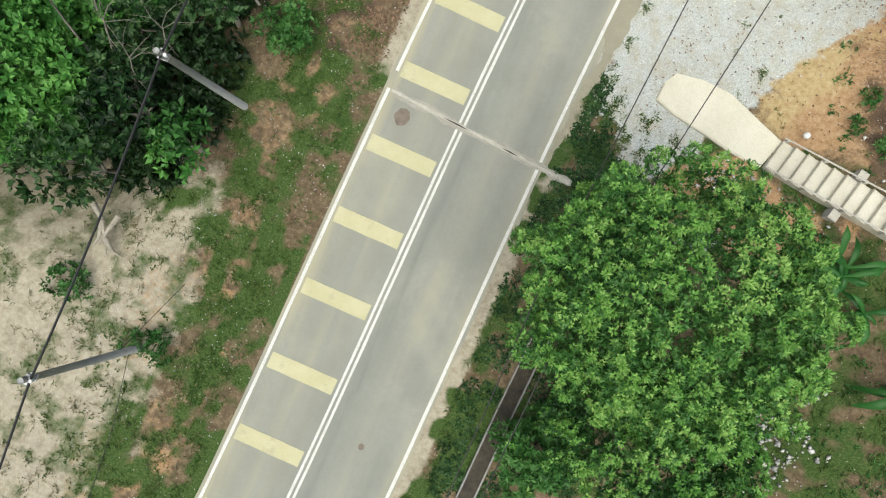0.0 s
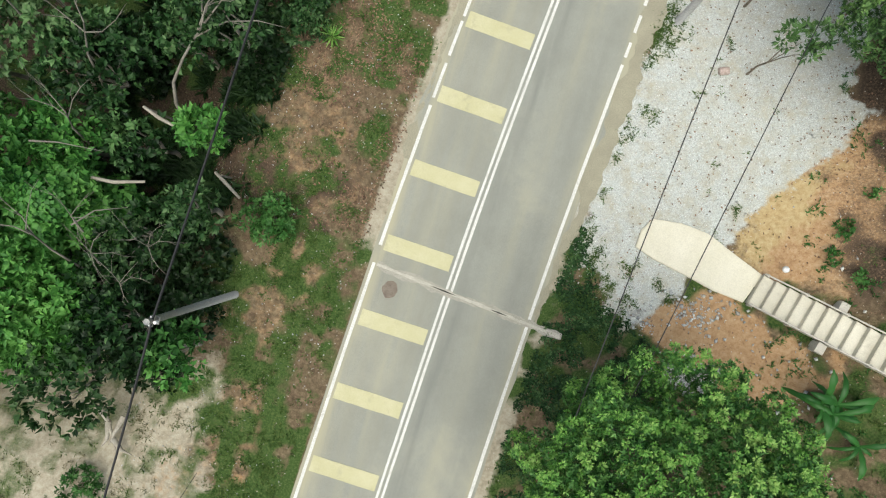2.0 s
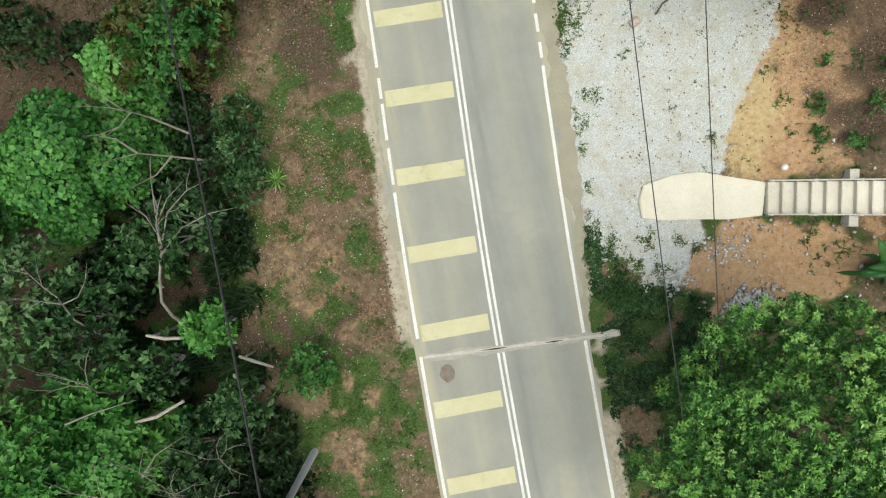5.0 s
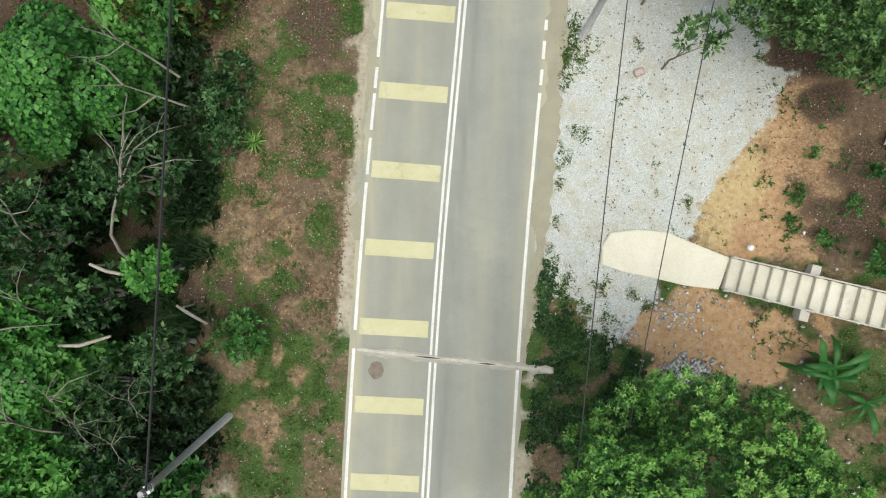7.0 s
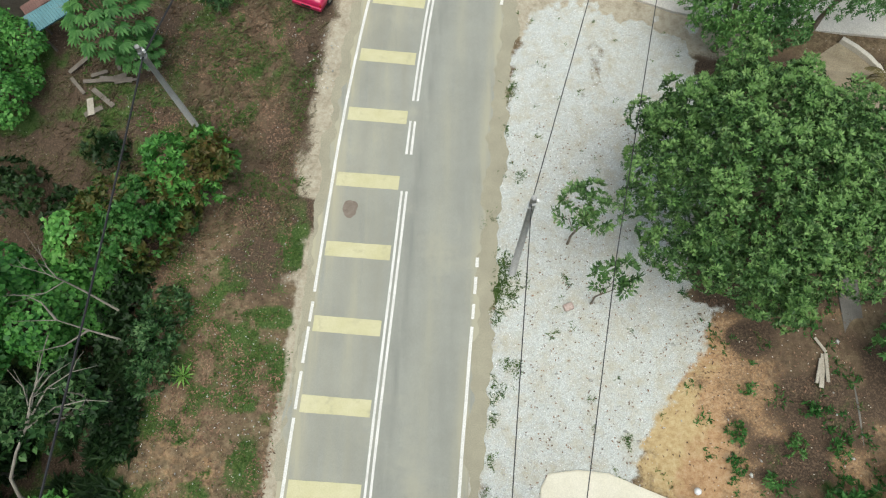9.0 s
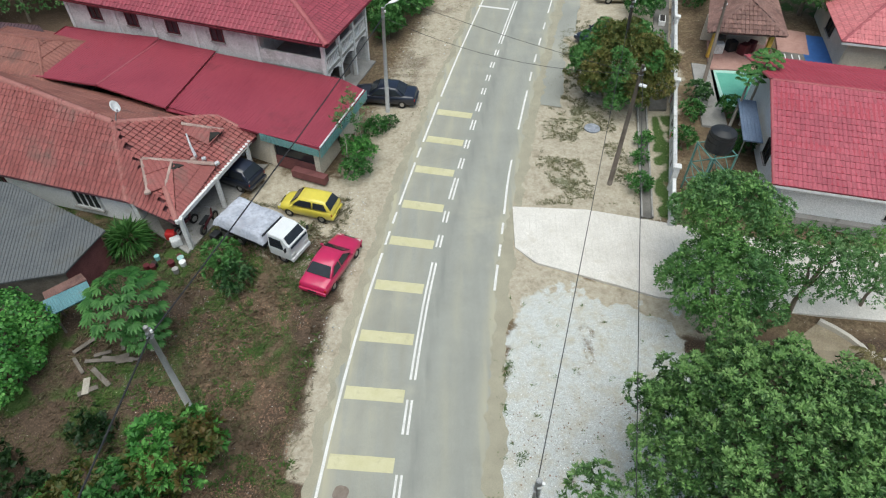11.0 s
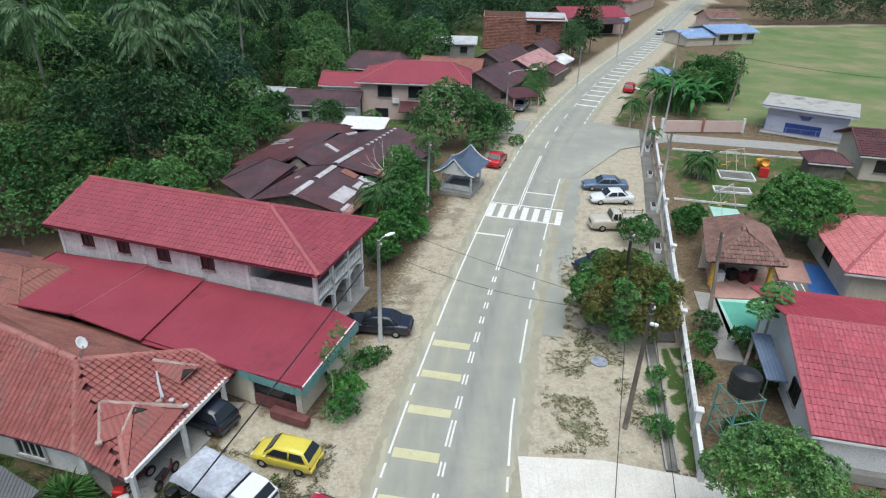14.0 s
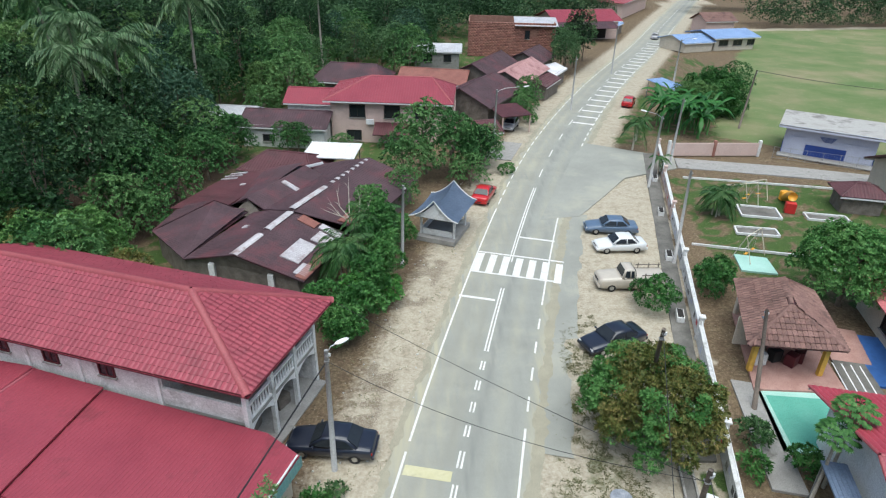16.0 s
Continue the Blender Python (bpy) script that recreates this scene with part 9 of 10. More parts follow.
car("car", "crimson saloon car parked on the verge", pose(-3.5, 31.5, 0.0, 0, 0, 68), "car_crimson", 3.9, 1.6, 1.3)
car("car", "small yellow hatchback parked on the forecourt", pose(-5.2, 35.85, 0.0, 0, 0, 163), "car_yellow", 3.2, 1.42, 1.36, "hatch")
car("car", "dark blue-black saloon car parked beside the annex", pose(-1.65, 47.1, 0.0, 0, 0, 172), "car_blackblue", 4.35, 1.7, 1.36)
car("car", "black hatchback under the car porch", pose(-10.15, 38.6, 0.06, 0, 0, 155), "car_blackblue", 3.7, 1.6, 1.42, "hatch")
car("car", "red saloon car parked by the shelter", pose(8.95, 79.3, 0.0, 0, 0, 70), "car_red", 4.1, 1.66, 1.36)
car("car", "dark blue-black saloon car parked under the mango tree", pose(14.9, 55.7, 0.0, 0, 0, 202), "car_blackblue", 4.2, 1.68, 1.36)
car("car", "white saloon car with a missing front bumper", pose(19.1, 68.7, 0.0, 0, 0, 183), "car_carwhite", 4.1, 1.64, 1.36)
car("car", "dull blue saloon car parked beside a white one", pose(19.3, 72.1, 0.0, 0, 0, 175), "car_slate", 4.4, 1.68, 1.36)
car("car", "red car parked at the far roadside", pose(34.0, 115.2, 0.0, 0, 0, 65), "car_red", 4.0, 1.65, 1.38, "hatch")
car("car", "silver car parked in the carport", pose(14.6, 102.8, 0.0, 0, 0, 250), "car_silver", 3.8, 1.62, 1.4, "hatch")
car("car", "silver car far along the road", pose(59.5, 178.0, 0.0, 0, 0, 66), "car_silver", 4.0, 1.65, 1.4)

# the small lorry with its tarpaulin
lo = thing("lorry", "small white lorry with a faded tarpaulin over its bed", "lorry", pose(-7.2, 33.35, 0.0, 0, 0, -27) @ Matrix.Diagonal((0.93, 0.93, 0.95, 1)))
part("chassis", boxes(((0, 0, 0.5), (4.7, 0.8, 0.2))), M["black_plastic"], lo)
bm = loft(bmesh.new(), [[(x, y, z) for y, z in ((-0.8, 0.42), (0.8, 0.42), (0.84, 0.95), (a, 1.5), (a * 0.97, b), (-a * 0.97, b), (-a, 1.5), (-0.84, 0.95))] for x, a, b in ((0.95, 0.76, 1.86), (1.0, 0.78, 1.9), (1.75, 0.78, 1.9), (1.95, 0.76, 1.84), (2.28, 0.8, 1.52), (2.42, 0.82, 1.0 + 0.51))])
bmesh.ops.bevel(bm, geom=[e for e in bm.edges if e.calc_face_angle(0) > 0.6], offset=0.03, segments=2, affect="EDGES")
part("cab", bm, M["car_carwhite"], lo, "white cab")
part("windscreen", panel(bmesh.new(), [(2.47, -0.7, 1.3), (2.47, 0.7, 1.3), (2.03, 0.64, 1.88), (2.03, -0.64, 1.88)], 0.03), M["glass"], lo)
for s in (-1, 1):
    part("side_window", panel(bmesh.new(), ([(1.1, s * 0.83, 1.12), (2.0, s * 0.83, 1.12), (1.85, s * 0.78, 1.7), (1.1, s * 0.78, 1.7)])[:: (1 if s < 0 else -1)], 0.025), M["glass"], lo)
    part("headlight", boxes(((2.44, s * 0.58, 0.78), (0.06, 0.3, 0.18), 0, 0.02)), M["lamp_glass"], lo)
    part("mirror", boxes(((2.3, s * 1.02, 1.4), (0.06, 0.16, 0.26), 0, 0.02)), M["black_plastic"], lo)
    for xx in (1.75, -1.25):
        wheel(lo, xx, s * 0.68, 0.32, 0.2)
part("bumper", boxes(((2.46, 0, 0.5), (0.12, 1.62, 0.22), 0, 0.03)), M["carwhite"] if "carwhite" in M else M["white"], lo)
part("bed", boxes(((-0.85, 0, 0.8), (3.1, 1.75, 0.14)), ((-0.85, 0.86, 1.05), (3.1, 0.05, 0.45)), ((-0.85, -0.86, 1.05), (3.1, 0.05, 0.45)), ((-2.38, 0, 1.05), (0.05, 1.7, 0.45)), ((0.7, 0, 1.25), (0.06, 1.7, 0.85))), M["black_plastic"], lo, "dark drop-side bed")
bm = bmesh.new()
n = 22
rows = []
for i in range(n + 1):
    row = []
    for j in range(n + 1):
        u, v_ = i / n * 2 - 1, j / n * 2 - 1
        edge = max(abs(u), abs(v_))
        z_ = 1.86 - 0.06 * u - 0.5 * smooth(0.86, 1.0, np.array(edge)).item() + 0.06 * noise.noise((u * 2.2, v_ * 2.2, 4)) + 0.03 * noise.noise((u * 6, v_ * 6, 1)) - 0.06 * math.cos(3.0 * u) ** 2
        row.append(bm.verts.new((-0.85 + u * 1.72, v_ * 1.16, z_)))
    rows.append(row)
for a, b in zip(rows, rows[1:]):
    for j in range(n):
        bm.faces.new((a[j], b[j], b[j + 1], a[j + 1]))
bmesh.ops.recalc_face_normals(bm, faces=bm.faces)
part("tarpaulin", bm, M["tarp"], lo, "creased pale grey tarpaulin", True)
# the old pick-up with an open frame bed
pk = car("pick_up", "battered cream pick-up with an open timber-frame bed", pose(18.15, 62.9, 0.0, 0, 0, 181), "car_sand", 4.9, 1.7, 1.72, "pickup", "car_sand")
for s in (-1, 1):
    for z_ in (1.05, 1.35):
        part("bed_rail", boxes(((-1.5, s * 0.82, z_), (1.9, 0.05, 0.06))), M["timber"], pk)
    for x in (-2.35, -1.6, -0.8):
        part("bed_stake", boxes(((x, s * 0.82, 1.15), (0.06, 0.06, 0.7))), M["timber"], pk)
part("spare_wheel", disc(bmesh.new(), (1.6, 0, 0.88), 0.3, 0.1, 18, bevel=0.03), M["tyre"], pk)


def motorbike(label, m):
    t = thing("motorbike", label, "motorbike", m)
    for x in (-0.6, 0.6):
        wheel(t, x, 0.01, 0.28, 0.1)
    bm = bmesh.new()
    tube(bm, [(-0.6, 0, 0.3), (-0.1, 0, 0.5), (0.35, 0, 0.55), (0.5, 0, 0.95)], [0.05, 0.09, 0.08, 0.04], 7)
    part("frame", bm, M["maroon"], t, "", True)
    part("seat", boxes(((-0.3, 0, 0.75), (0.75, 0.24, 0.1), 0, 0.04)), M["black_plastic"], t)
    bm = bmesh.new()
    tube(bm, [(0.5, -0.33, 0.98), (0.5, 0, 0.93), (0.5, 0.33, 0.98)], 0.02, 6)
    part("handlebar", bm, M["metal"], t)
    return t


motorbike("old motorbike parked under the porch", pose(-11.7, 34.4, 0.06, 0, 0, 60))
motorbike("old motorbike parked by the porch post", pose(-10.5, 34.6, 0.06, 0, 0, 75))
for i, (x, y, mt) in enumerate(((-12.3, 33.7, "red_plastic"), (-11.9, 33.2, "wall_white"), (-9.9, 33.6, "black_plastic"), (-9.4, 34.2, "metal"), (-12.8, 34.6, "timber"), (-11.9, 37.2, "timber"), (-12.3, 38.6, "maroon"))):
    tagged(part("junk_bag" if i < 3 else "crate", boxes(((0, 0, 0.25), (0.55, 0.45, 0.5), 0, 0.1))if i < 3 else boxes(((0, 0, 0.3), (0.8, 0.6, 0.6), 0, 0.02)), M[mt]), "bag of odds and ends in the car porch" if i < 3 else "crate stored in the car porch", "clutter", "porch clutter").matrix_basis = pose(x, y, 0.06, 0, 0, 31 * i)


# ---- poles, lamps, wires ----
def pole(label, x, y, h, lean=(0, 0), r0=0.15, r1=0.09, mat="pole", lamp=None, z=None, fittings=True):
    z0 = hz(x, y) if z is None else z
    t = thing("utility_pole", label, "pole", pose(x, y, z0), "utility poles")
    bm = bmesh.new()
    tube(bm, [(0, 0, -0.4), (lean[0] * 0.5, lean[1] * 0.5, h / 2), (lean[0], lean[1], h)], [r0, (r0 + r1) / 2, r1], 12)
    part("shaft", bm, M[mat], t, "", True)
    if fittings:
        part("bracket", boxes(((lean[0] + 0.02, lean[1], h - 0.25), (0.12, 0.3, 0.08), 0, 0.01)), M["metal"], t)
        bm = bmesh.new()
        disc(bm, (lean[0] + 0.14, lean[1], h - 0.3), 0.05, 0.12, 10)
        part("insulator", bm, M["white"], t)
        part("clamp", boxes(((lean[0], lean[1], h - 0.55), (0.22, 0.22, 0.06), 0, 0.01)), M["metal"], t)
    if lamp:
        bm = bmesh.new()
        tube(bm, [(lean[0], lean[1], h - 0.2), (lean[0] + lamp[0] * 0.4, lean[1] + lamp[1] * 0.4, h + 0.12), (lean[0] + lamp[0], lean[1] + lamp[1], h + 0.22)], [0.03, 0.028, 0.025], 7)
        part("arm", bm, M["metal"], t)
        a = math.degrees(math.atan2(lamp[1], lamp[0]))
        bm = bmesh.new()
        bmesh.ops.create_uvsphere(bm, u_segments=14, v_segments=8, radius=1.0, matrix=pose(lean[0] + lamp[0] * 1.3, lean[1] + lamp[1] * 1.3, h + 0.24, 0, -8, a) @ Matrix.Diagonal((0.34, 0.14, 0.08, 1)))
        part("lamp_head", bm, M["white"], t, "white lamp head", True)
    return t


POLES = [("slim grey concrete pole in the scrub", -9.0, 2.55, 7.2, (0.1, -0.2), None), ("grey concrete pole on the sandy lot", -9.42, -7.35, 7.0, (0.2, 0.35), None),
         ("slim grey concrete pole in the vacant yard", -8.68, 23.65, 6.1, (0.28, -0.35), None), ("grey concrete pole on the gravel edge", 4.7, 17.05, 7.4, (-0.17, 0.15), None),
         ("concrete lamp pole beside the annex", -1.42, 45.8, 7.3, (0.1, -0.2), (0.5, 0.25)), ("weathered pole with a lamp beside the verge", 12.1, 38.3, 7.7, (0.2, 0.2), None),
         ("weathered pole behind the round tree", 14.9, 49.6, 7.4, (-1.1, -2.6), None), ("leaning pole inside the boundary wall", 21.1, 49.4, 4.6, (1.2, 3.4), None),
         ("concrete pole among the palms", 1.35, 66.0, 6.6, (0.15, 0.3), None), ("lamp pole beside the pink house", 11.4, 93.6, 7.2, (0.0, 0.0), (2.6, 0.5)),
         ("concrete pole by the timber houses", 24.6, 112.0, 7.4, (0.0, 0.0), None), ("dark pole at the side lane", 30.4, 88.2, 7.6, (0.4, 0.6), None), ("lamp pole at the side lane", 26.2, 82.5, 7.2, (0.5, 1.0), (-1.2, 0.8)),
         ("dark pole by the parked cars", 22.8, 66.2, 7.0, (0.9, 2.4), None), ("dark pole beside the bus shelter", 45.5, 128.0, 7.6, (0, 0), (1.4, -0.6)), ("leaning pole at the field's edge", 45.4, 103.5, 7.0, (2.4, 3.4), None), ("tall pole far along the road", 37.5, 137.0, 8.2, (0, 0), None)]
for lb, x, y, h, ln, lp in POLES:
    pole(lb, x, y, h, ln, mat="wood_pole" if ( "weathered" in lb or "leaning" in lb) else "pole", lamp=lp)
lt = thing("street_lamp", "small pale lamp clamped to a pole", "lamp", pose(12.35, 38.35, 6.6))
part("lamp_head", boxes(((0.12, -0.1, 0), (0.4, 0.2, 0.12), -30, 0.04)), M["white"], lt)


def wire(label, pts, r=0.016, sag=0.25):
    """A hanging cable from support to support."""
    bm = bmesh.new()
    path = []
    for a, b in zip(pts, pts[1:]):
        a, b = Vector(a), Vector(b)
        for i in range(12):
            t = i / 12
            q = a.lerp(b, t)
            q.z -= sag * 4 * t * (1 - t)
            path.append(q)
    path.append(Vector(pts[-1]))
    tube(bm, path, r, 5)
    return tagged(part("overhead_cable", bm, M["cable"]), label, "cable", "overhead cables")


wire("twisted black overhead cable along the jungle edge", [(-8.6, -30, 7.0), (-9.1, -7.0, 6.75), (-8.85, 2.35, 6.95), (-8.4, 23.3, 5.6), (-1.4, 45.5, 6.6)], 0.034, 0.2)
wire("black overhead cable over the gravel", [(1.2, -30, 6.9), (2.68, 0, 6.7), (4.5, 17.2, 7.1), (13.75, 46.9, 7.2)], 0.016, 0.15)
wire("black overhead cable over the gravel", [(1.3, -30, 6.6), (3.9, 0, 5.9), (7.3, 16, 5.5), (12.35, 38.4, 7.2)], 0.016, 0.05)
wire("thin cable across the road", [(-1.35, 45.6, 6.7), (12.3, 38.4, 7.2)], 0.012, 0.9)
wire("thin cable from the house eave across the road", [(-2.1, 53.2, 4.9), (12.3, 38.4, 7.1)], 0.012, 0.25)
wire("cable over the field", [(47.7, 106.8, 7.0), (110, 96, 7.5)], 0.03, 2.4)
wire("pale guy wire on the sandy lot", [(-9.35, -7.3, 0.9), (-9.2, -10.4, 0.15), (-9.1, -13.4, 0.1)], 0.012, 0.0)
wire("pale guy wire on the sandy lot", [(-9.2, -7.0, 2.0), (-8.6, -4.4, 0.1)], 0.01, 0.0)

# ---- concrete works near the start ----
bm = bmesh.new()
slab(bm, [(5.35, 8.3), (5.4, 9.0), (5.7, 9.5), (6.8, 9.62), (7.9, 9.5), (9.2, 8.95), (10.32, 8.5), (9.85, 7.3), (8.6, 7.45), (7.4, 7.75), (6.2, 8.0)], -0.1, 0.1)
bmesh.ops.bevel(bm, geom=[e for e in bm.edges if all(abs(v.co.z - 0.1) < 1e-4 for v in e.verts)], offset=0.04, segments=2, affect="EDGES")
tagged(part("pavement", bm, surface("cream_concrete_apron", (0.66, 0.62, 0.5), (0.74, 0.7, 0.59), 0.8, 0.9, 0.1, 25, fine_dark=0.1)), "cream concrete apron at the foot of the stair", "pavement", "", "structure")
st = thing("stair", "concrete garden stair with low kerb rails climbing the bank", "stair", pose(10.1, 7.92, 0.1, 0, 0, -15))
M["nosing"] = surface("worn_nosing", (0.5, 0.46, 0.38), (0.6, 0.56, 0.47), 1, 0.9, 0.2, 25)
NS, RUN, RISE, SW = 13, 0.46, 0.155, 1.22
for k in range(NS):
    bm = boxes(((k * RUN + RUN / 2 + 0.02, 0, (k + 1) * RISE / 2 - 0.3), (RUN + 0.03, SW, (k + 1) * RISE + 0.6 - 0.02), 0, 0.012))
    part("step", bm, M["stair"], st)
    part("nosing", boxes(((k * RUN + 0.03, 0, (k + 1) * RISE + 0.004), (0.045, SW, 0.03))), M["nosing"], st, "worn grey-brown nosing")
for s in (-1, 1):
    bm = bmesh.new()
    tube(bm, [(-0.05, s * (SW / 2 + 0.03), 0.32), (NS * RUN, s * (SW / 2 + 0.03), NS * RISE + 0.32)], 0.032, 8)
    part("rail", bm, M["concrete"], st, "pale handrail")
    for k in (0, 3, 6, 9, 12):
        part("baluster", boxes(((k * RUN + 0.1, s * (SW / 2 + 0.03), k * RISE + 0.15), (0.1, 0.1, 0.4))), M["concrete"], st)
    part("footing", boxes(((6 * RUN, s * (SW / 2 + 0.25), 6 * RISE - 0.2), (0.35, 0.4, 0.5), 0, 0.02)), M["concrete"], st)
bm = boxes(((NS * RUN + 1.2, 0, NS * RISE - 0.12), (2.4, 1.8, 0.24), 0, 0.02))
part("landing", bm, surface("cream_landing", (0.46, 0.41, 0.33), (0.56, 0.5, 0.41), 0.8, 0.9, 0.2, 25), st)
bl_ = tagged(part("ball_stone", bmesh.new(), M["white"]), "white round lamp globe on the soil", "globe")
bm = bmesh.new()
bmesh.ops.create_uvsphere(bm, u_segments=16, v_segments=10, radius=0.13)
bm.to_mesh(bl_.data)
bm.free()
bl_.location = (10.87, 8.9, 0.5)
rk = tagged(part("boulder", boxes(((0, 0, 0.07), (0.42, 0.3, 0.22), 20, 0.09)), surface("pinkish_stone", (0.36, 0.27, 0.24), (0.5, 0.4, 0.36), 3, 0.9, 0.3, 20)), "pinkish loose stone on the gravel", "stone")
rk.location = (6.85, 15.65, hz(6.85, 15.65))
pl = thing("plank_pile", "weathered planks lying on the soil", "planks")
for bx_ in (((0, 0, 0.1), (0.16, 1.2, 0.04), -14), ((0.16, 0.1, 0.14), (0.12, 1.0, 0.04), -6), ((-0.14, 0, 0.13), (0.1, 0.9, 0.04), -20), ((0.1, 0.9, 0.12), (0.1, 0.6, 0.03), 30)):
    part("plank", boxes(bx_), M["bark_pale"], pl)
pl.location = (15.15, 12.9, hz(15.15, 12.9))
bm = bmesh.new()
slab(bm, [(16.0, 10.4), (16.6, 10.3), (17.1, 17.5), (16.3, 17.6)], 1.7, 2.12)
tagged(part("pavement", bm, M["concrete_dark"]), "dark stained concrete path on the bank", "pavement", "", "structure")
# drain beside the mango tree
dr = thing("drain", "dry roadside drain with mossy concrete edges", "drain", pose(0, 0, 0), "", "structure")
for off in (0.0, 0.62):
    bm = bmesh.new()
    pts = [(4.2 + off, -1.6), (3.95 + off, -4.6), (3.7 + off, -8.3), (3.2 + off, -16)]
    for (ax, ay), (bx, by) in zip(pts, pts[1:]):
        box(bm, ((ax + bx) / 2, (ay + by) / 2, 0.02), (0.06, math.hypot(bx - ax, by - ay) + 0.05, 0.14), math.degrees(math.atan2(ax - bx, by - ay)) + 180)
    part("edge", bm, M["concrete_grey"], dr)
bm = bmesh.new()
pts = [(4.2, -1.6), (3.95, -4.6), (3.7, -8.3), (3.2, -16)]
for (ax, ay), (bx, by) in zip(pts, pts[1:]):
    v = [bm.verts.new((ax + 0.05, ay, 0.012)), bm.verts.new((ax + 0.6, ay, 0.012)), bm.verts.new((bx + 0.6, by, 0.012)), bm.verts.new((bx + 0.05, by, 0.012))]
    bm.faces.new(v[::-1])
part("bed", bm, surface("wet_leafy_silt", (0.03, 0.027, 0.02), (0.075, 0.06, 0.042), 2.5, 0.9, 0.3, 20), dr)

# ---- drive, verge and boundary on the east side ----
bm = bmesh.new()
slab(bm, [(6.0, 33.0), (6.15, 36.2), (10.3, 35.95), (15.2, 34.7), (18, 33.9), (34, 31.0), (33, 26.5), (24, 28.0), (16, 28.9), (12.7, 29.6), (10.8, 30.4), (9.0, 31.1), (7.0, 31.9)], -0.1, 0.06)
dv = part("pavement", bm, surface("white_brushed_concrete", (0.58, 0.55, 0.50), (0.68, 0.65, 0.60), 0.5, 0.9, 0.2, 25, stain=(0.48, 0.44, 0.37), stain_scale=0.7, stain_at=0.62))
tagged(dv, "pale brushed concrete drive off the road", "drive", "", "structure")
for k in range(24):
    x = 6.9 + k * 0.36
    y1, y0 = 35.9 - 0.12 * max(0, x - 10), 32.2 - (x - 6.9) * 0.32
    part("groove", boxes(((x, (y0 + y1) / 2, 0.062), (0.025, y1 - y0 - 0.5, 0.008), -5)), M["concrete"], dv)
bm = bmesh.new()
slab(bm, [(13.6, 74.4), (17.4, 75.2), (20.6, 79.5), (24.5, 85.0), (31.2, 88.0), (32.2, 91.6), (26, 95.0), (23.2, 96.6), (20.6, 92.4), (19.2, 88.6)], -0.1, 0.045)
tagged(part("pavement", bm, M["asphalt"]), "grey asphalt mouth of the side lane", "side lane", "", "structure")
bm = bmesh.new()
slab(bm, [(31.4, 88.2), (44, 85.4), (62, 80.0), (63, 82.6), (45, 88.6), (32.2, 91.4)], -0.1, 0.05)
tagged(part("pavement", bm, M["concrete_grey"]), "pale concrete side lane along the garden", "side lane", "", "structure")
bm = bmesh.new()
slab(bm, [(10.2, 91.0), (13.0, 90.1), (15.2, 96.3), (11.6, 97.4)], -0.1, 0.07)
tagged(part("pavement", bm, M["concrete_grey"]), "worn concrete slab in front of the pink house", "slab", "", "structure")
bm = bmesh.new()
disc(bm, (0, 0, -0.02), 0.52, 0.07, 26, bevel=0.015)
mh_ = part("manhole_cover", bm, surface("bluish_concrete", (0.2, 0.22, 0.26), (0.34, 0.36, 0.41), 3, 0.9, 0.2, 25))
mh_.location = (12.05, 43.85, 0.0)
tagged(mh_, "round bluish concrete manhole cover on the verge", "manhole cover")


def fence_x(y):
    return 14.72 + (y - 34.8) * 0.275


bw = thing("boundary_wall", "white boundary wall with capped posts and a painted mural", "wall", pose(0, 0, 0))
ang = math.degrees(math.atan2(1, 0.275))
ny_ = 6
SEGL = 9.25
part("pillar", boxes(((14.75, 34.75, 0.75), (0.3, 0.3, 1.5), ang, 0.03)), M["wall_white"], bw, "leaning white end post")
part("panel", boxes(((15.1, 36.2, 0.5), (2.7, 0.12, 1.0), ang)), M["wall_white"], bw)
part("coping", boxes(((15.1, 36.2, 1.03), (2.7, 0.2, 0.07), ang)), M["wall_white"], bw)
mur = ["wall_white", "wall_lilac", "concrete_grey", "wall_white", "red_plastic", "wall_white", "concrete_dark", "wall_white"]
for k in range(ny_ + 1):
    y = 37.75 + k * SEGL
    x = fence_x(y)
    far = y > 70
    part("pillar", boxes(((x, y, 0.85), (0.3, 0.3, 1.7), ang, 0.02), ((x, y, 1.74), (0.42, 0.42, 0.1), ang, 0.02)), M["wall_pink" if far else "wall_white"], bw)
    if k < ny_:
        ym = y + SEGL / 2
        lg = SEGL * math.hypot(1, 0.275) - 0.3
        part("panel", boxes(((fence_x(ym), ym, 0.55), (lg, 0.12, 1.1), ang)), M["wall_pink" if far else "wall_white"], bw)
        part("coping", boxes(((fence_x(ym), ym, 1.13), (lg, 0.2, 0.07), ang)), M["wall_white"], bw)
        for j in range(18):
            yy = y + SEGL * (j + 0.5) / 18
            part("mural_patch", boxes(((fence_x(yy) - 0.068, yy + 0.02, 0.35 + 0.45 * rng.random()), (0.25 + 0.25 * rng.random(), 0.006, 0.2 + 0.3 * rng.random()), ang)), M[rng.choice(mur)], bw)
        part("rail", boxes(((fence_x(ym), ym, 1.5), (lg, 0.05, 0.05), ang)), M["white"], bw)
bm = bmesh.new()
slab(bm, [(fence_x(46) - 1.5, 46), (fence_x(46) - 0.3, 46), (fence_x(93) - 0.3, 93), (fence_x(93) - 1.7, 93)], -0.1, 0.05)
tagged(part("pavement", bm, M["concrete_dark"]), "dark stained footpath along the boundary wall", "footpath", "", "structure")
d2 = thing("drain", "narrow concrete drain in front of the boundary wall", "drain", pose(0, 0, 0), "", "structure")
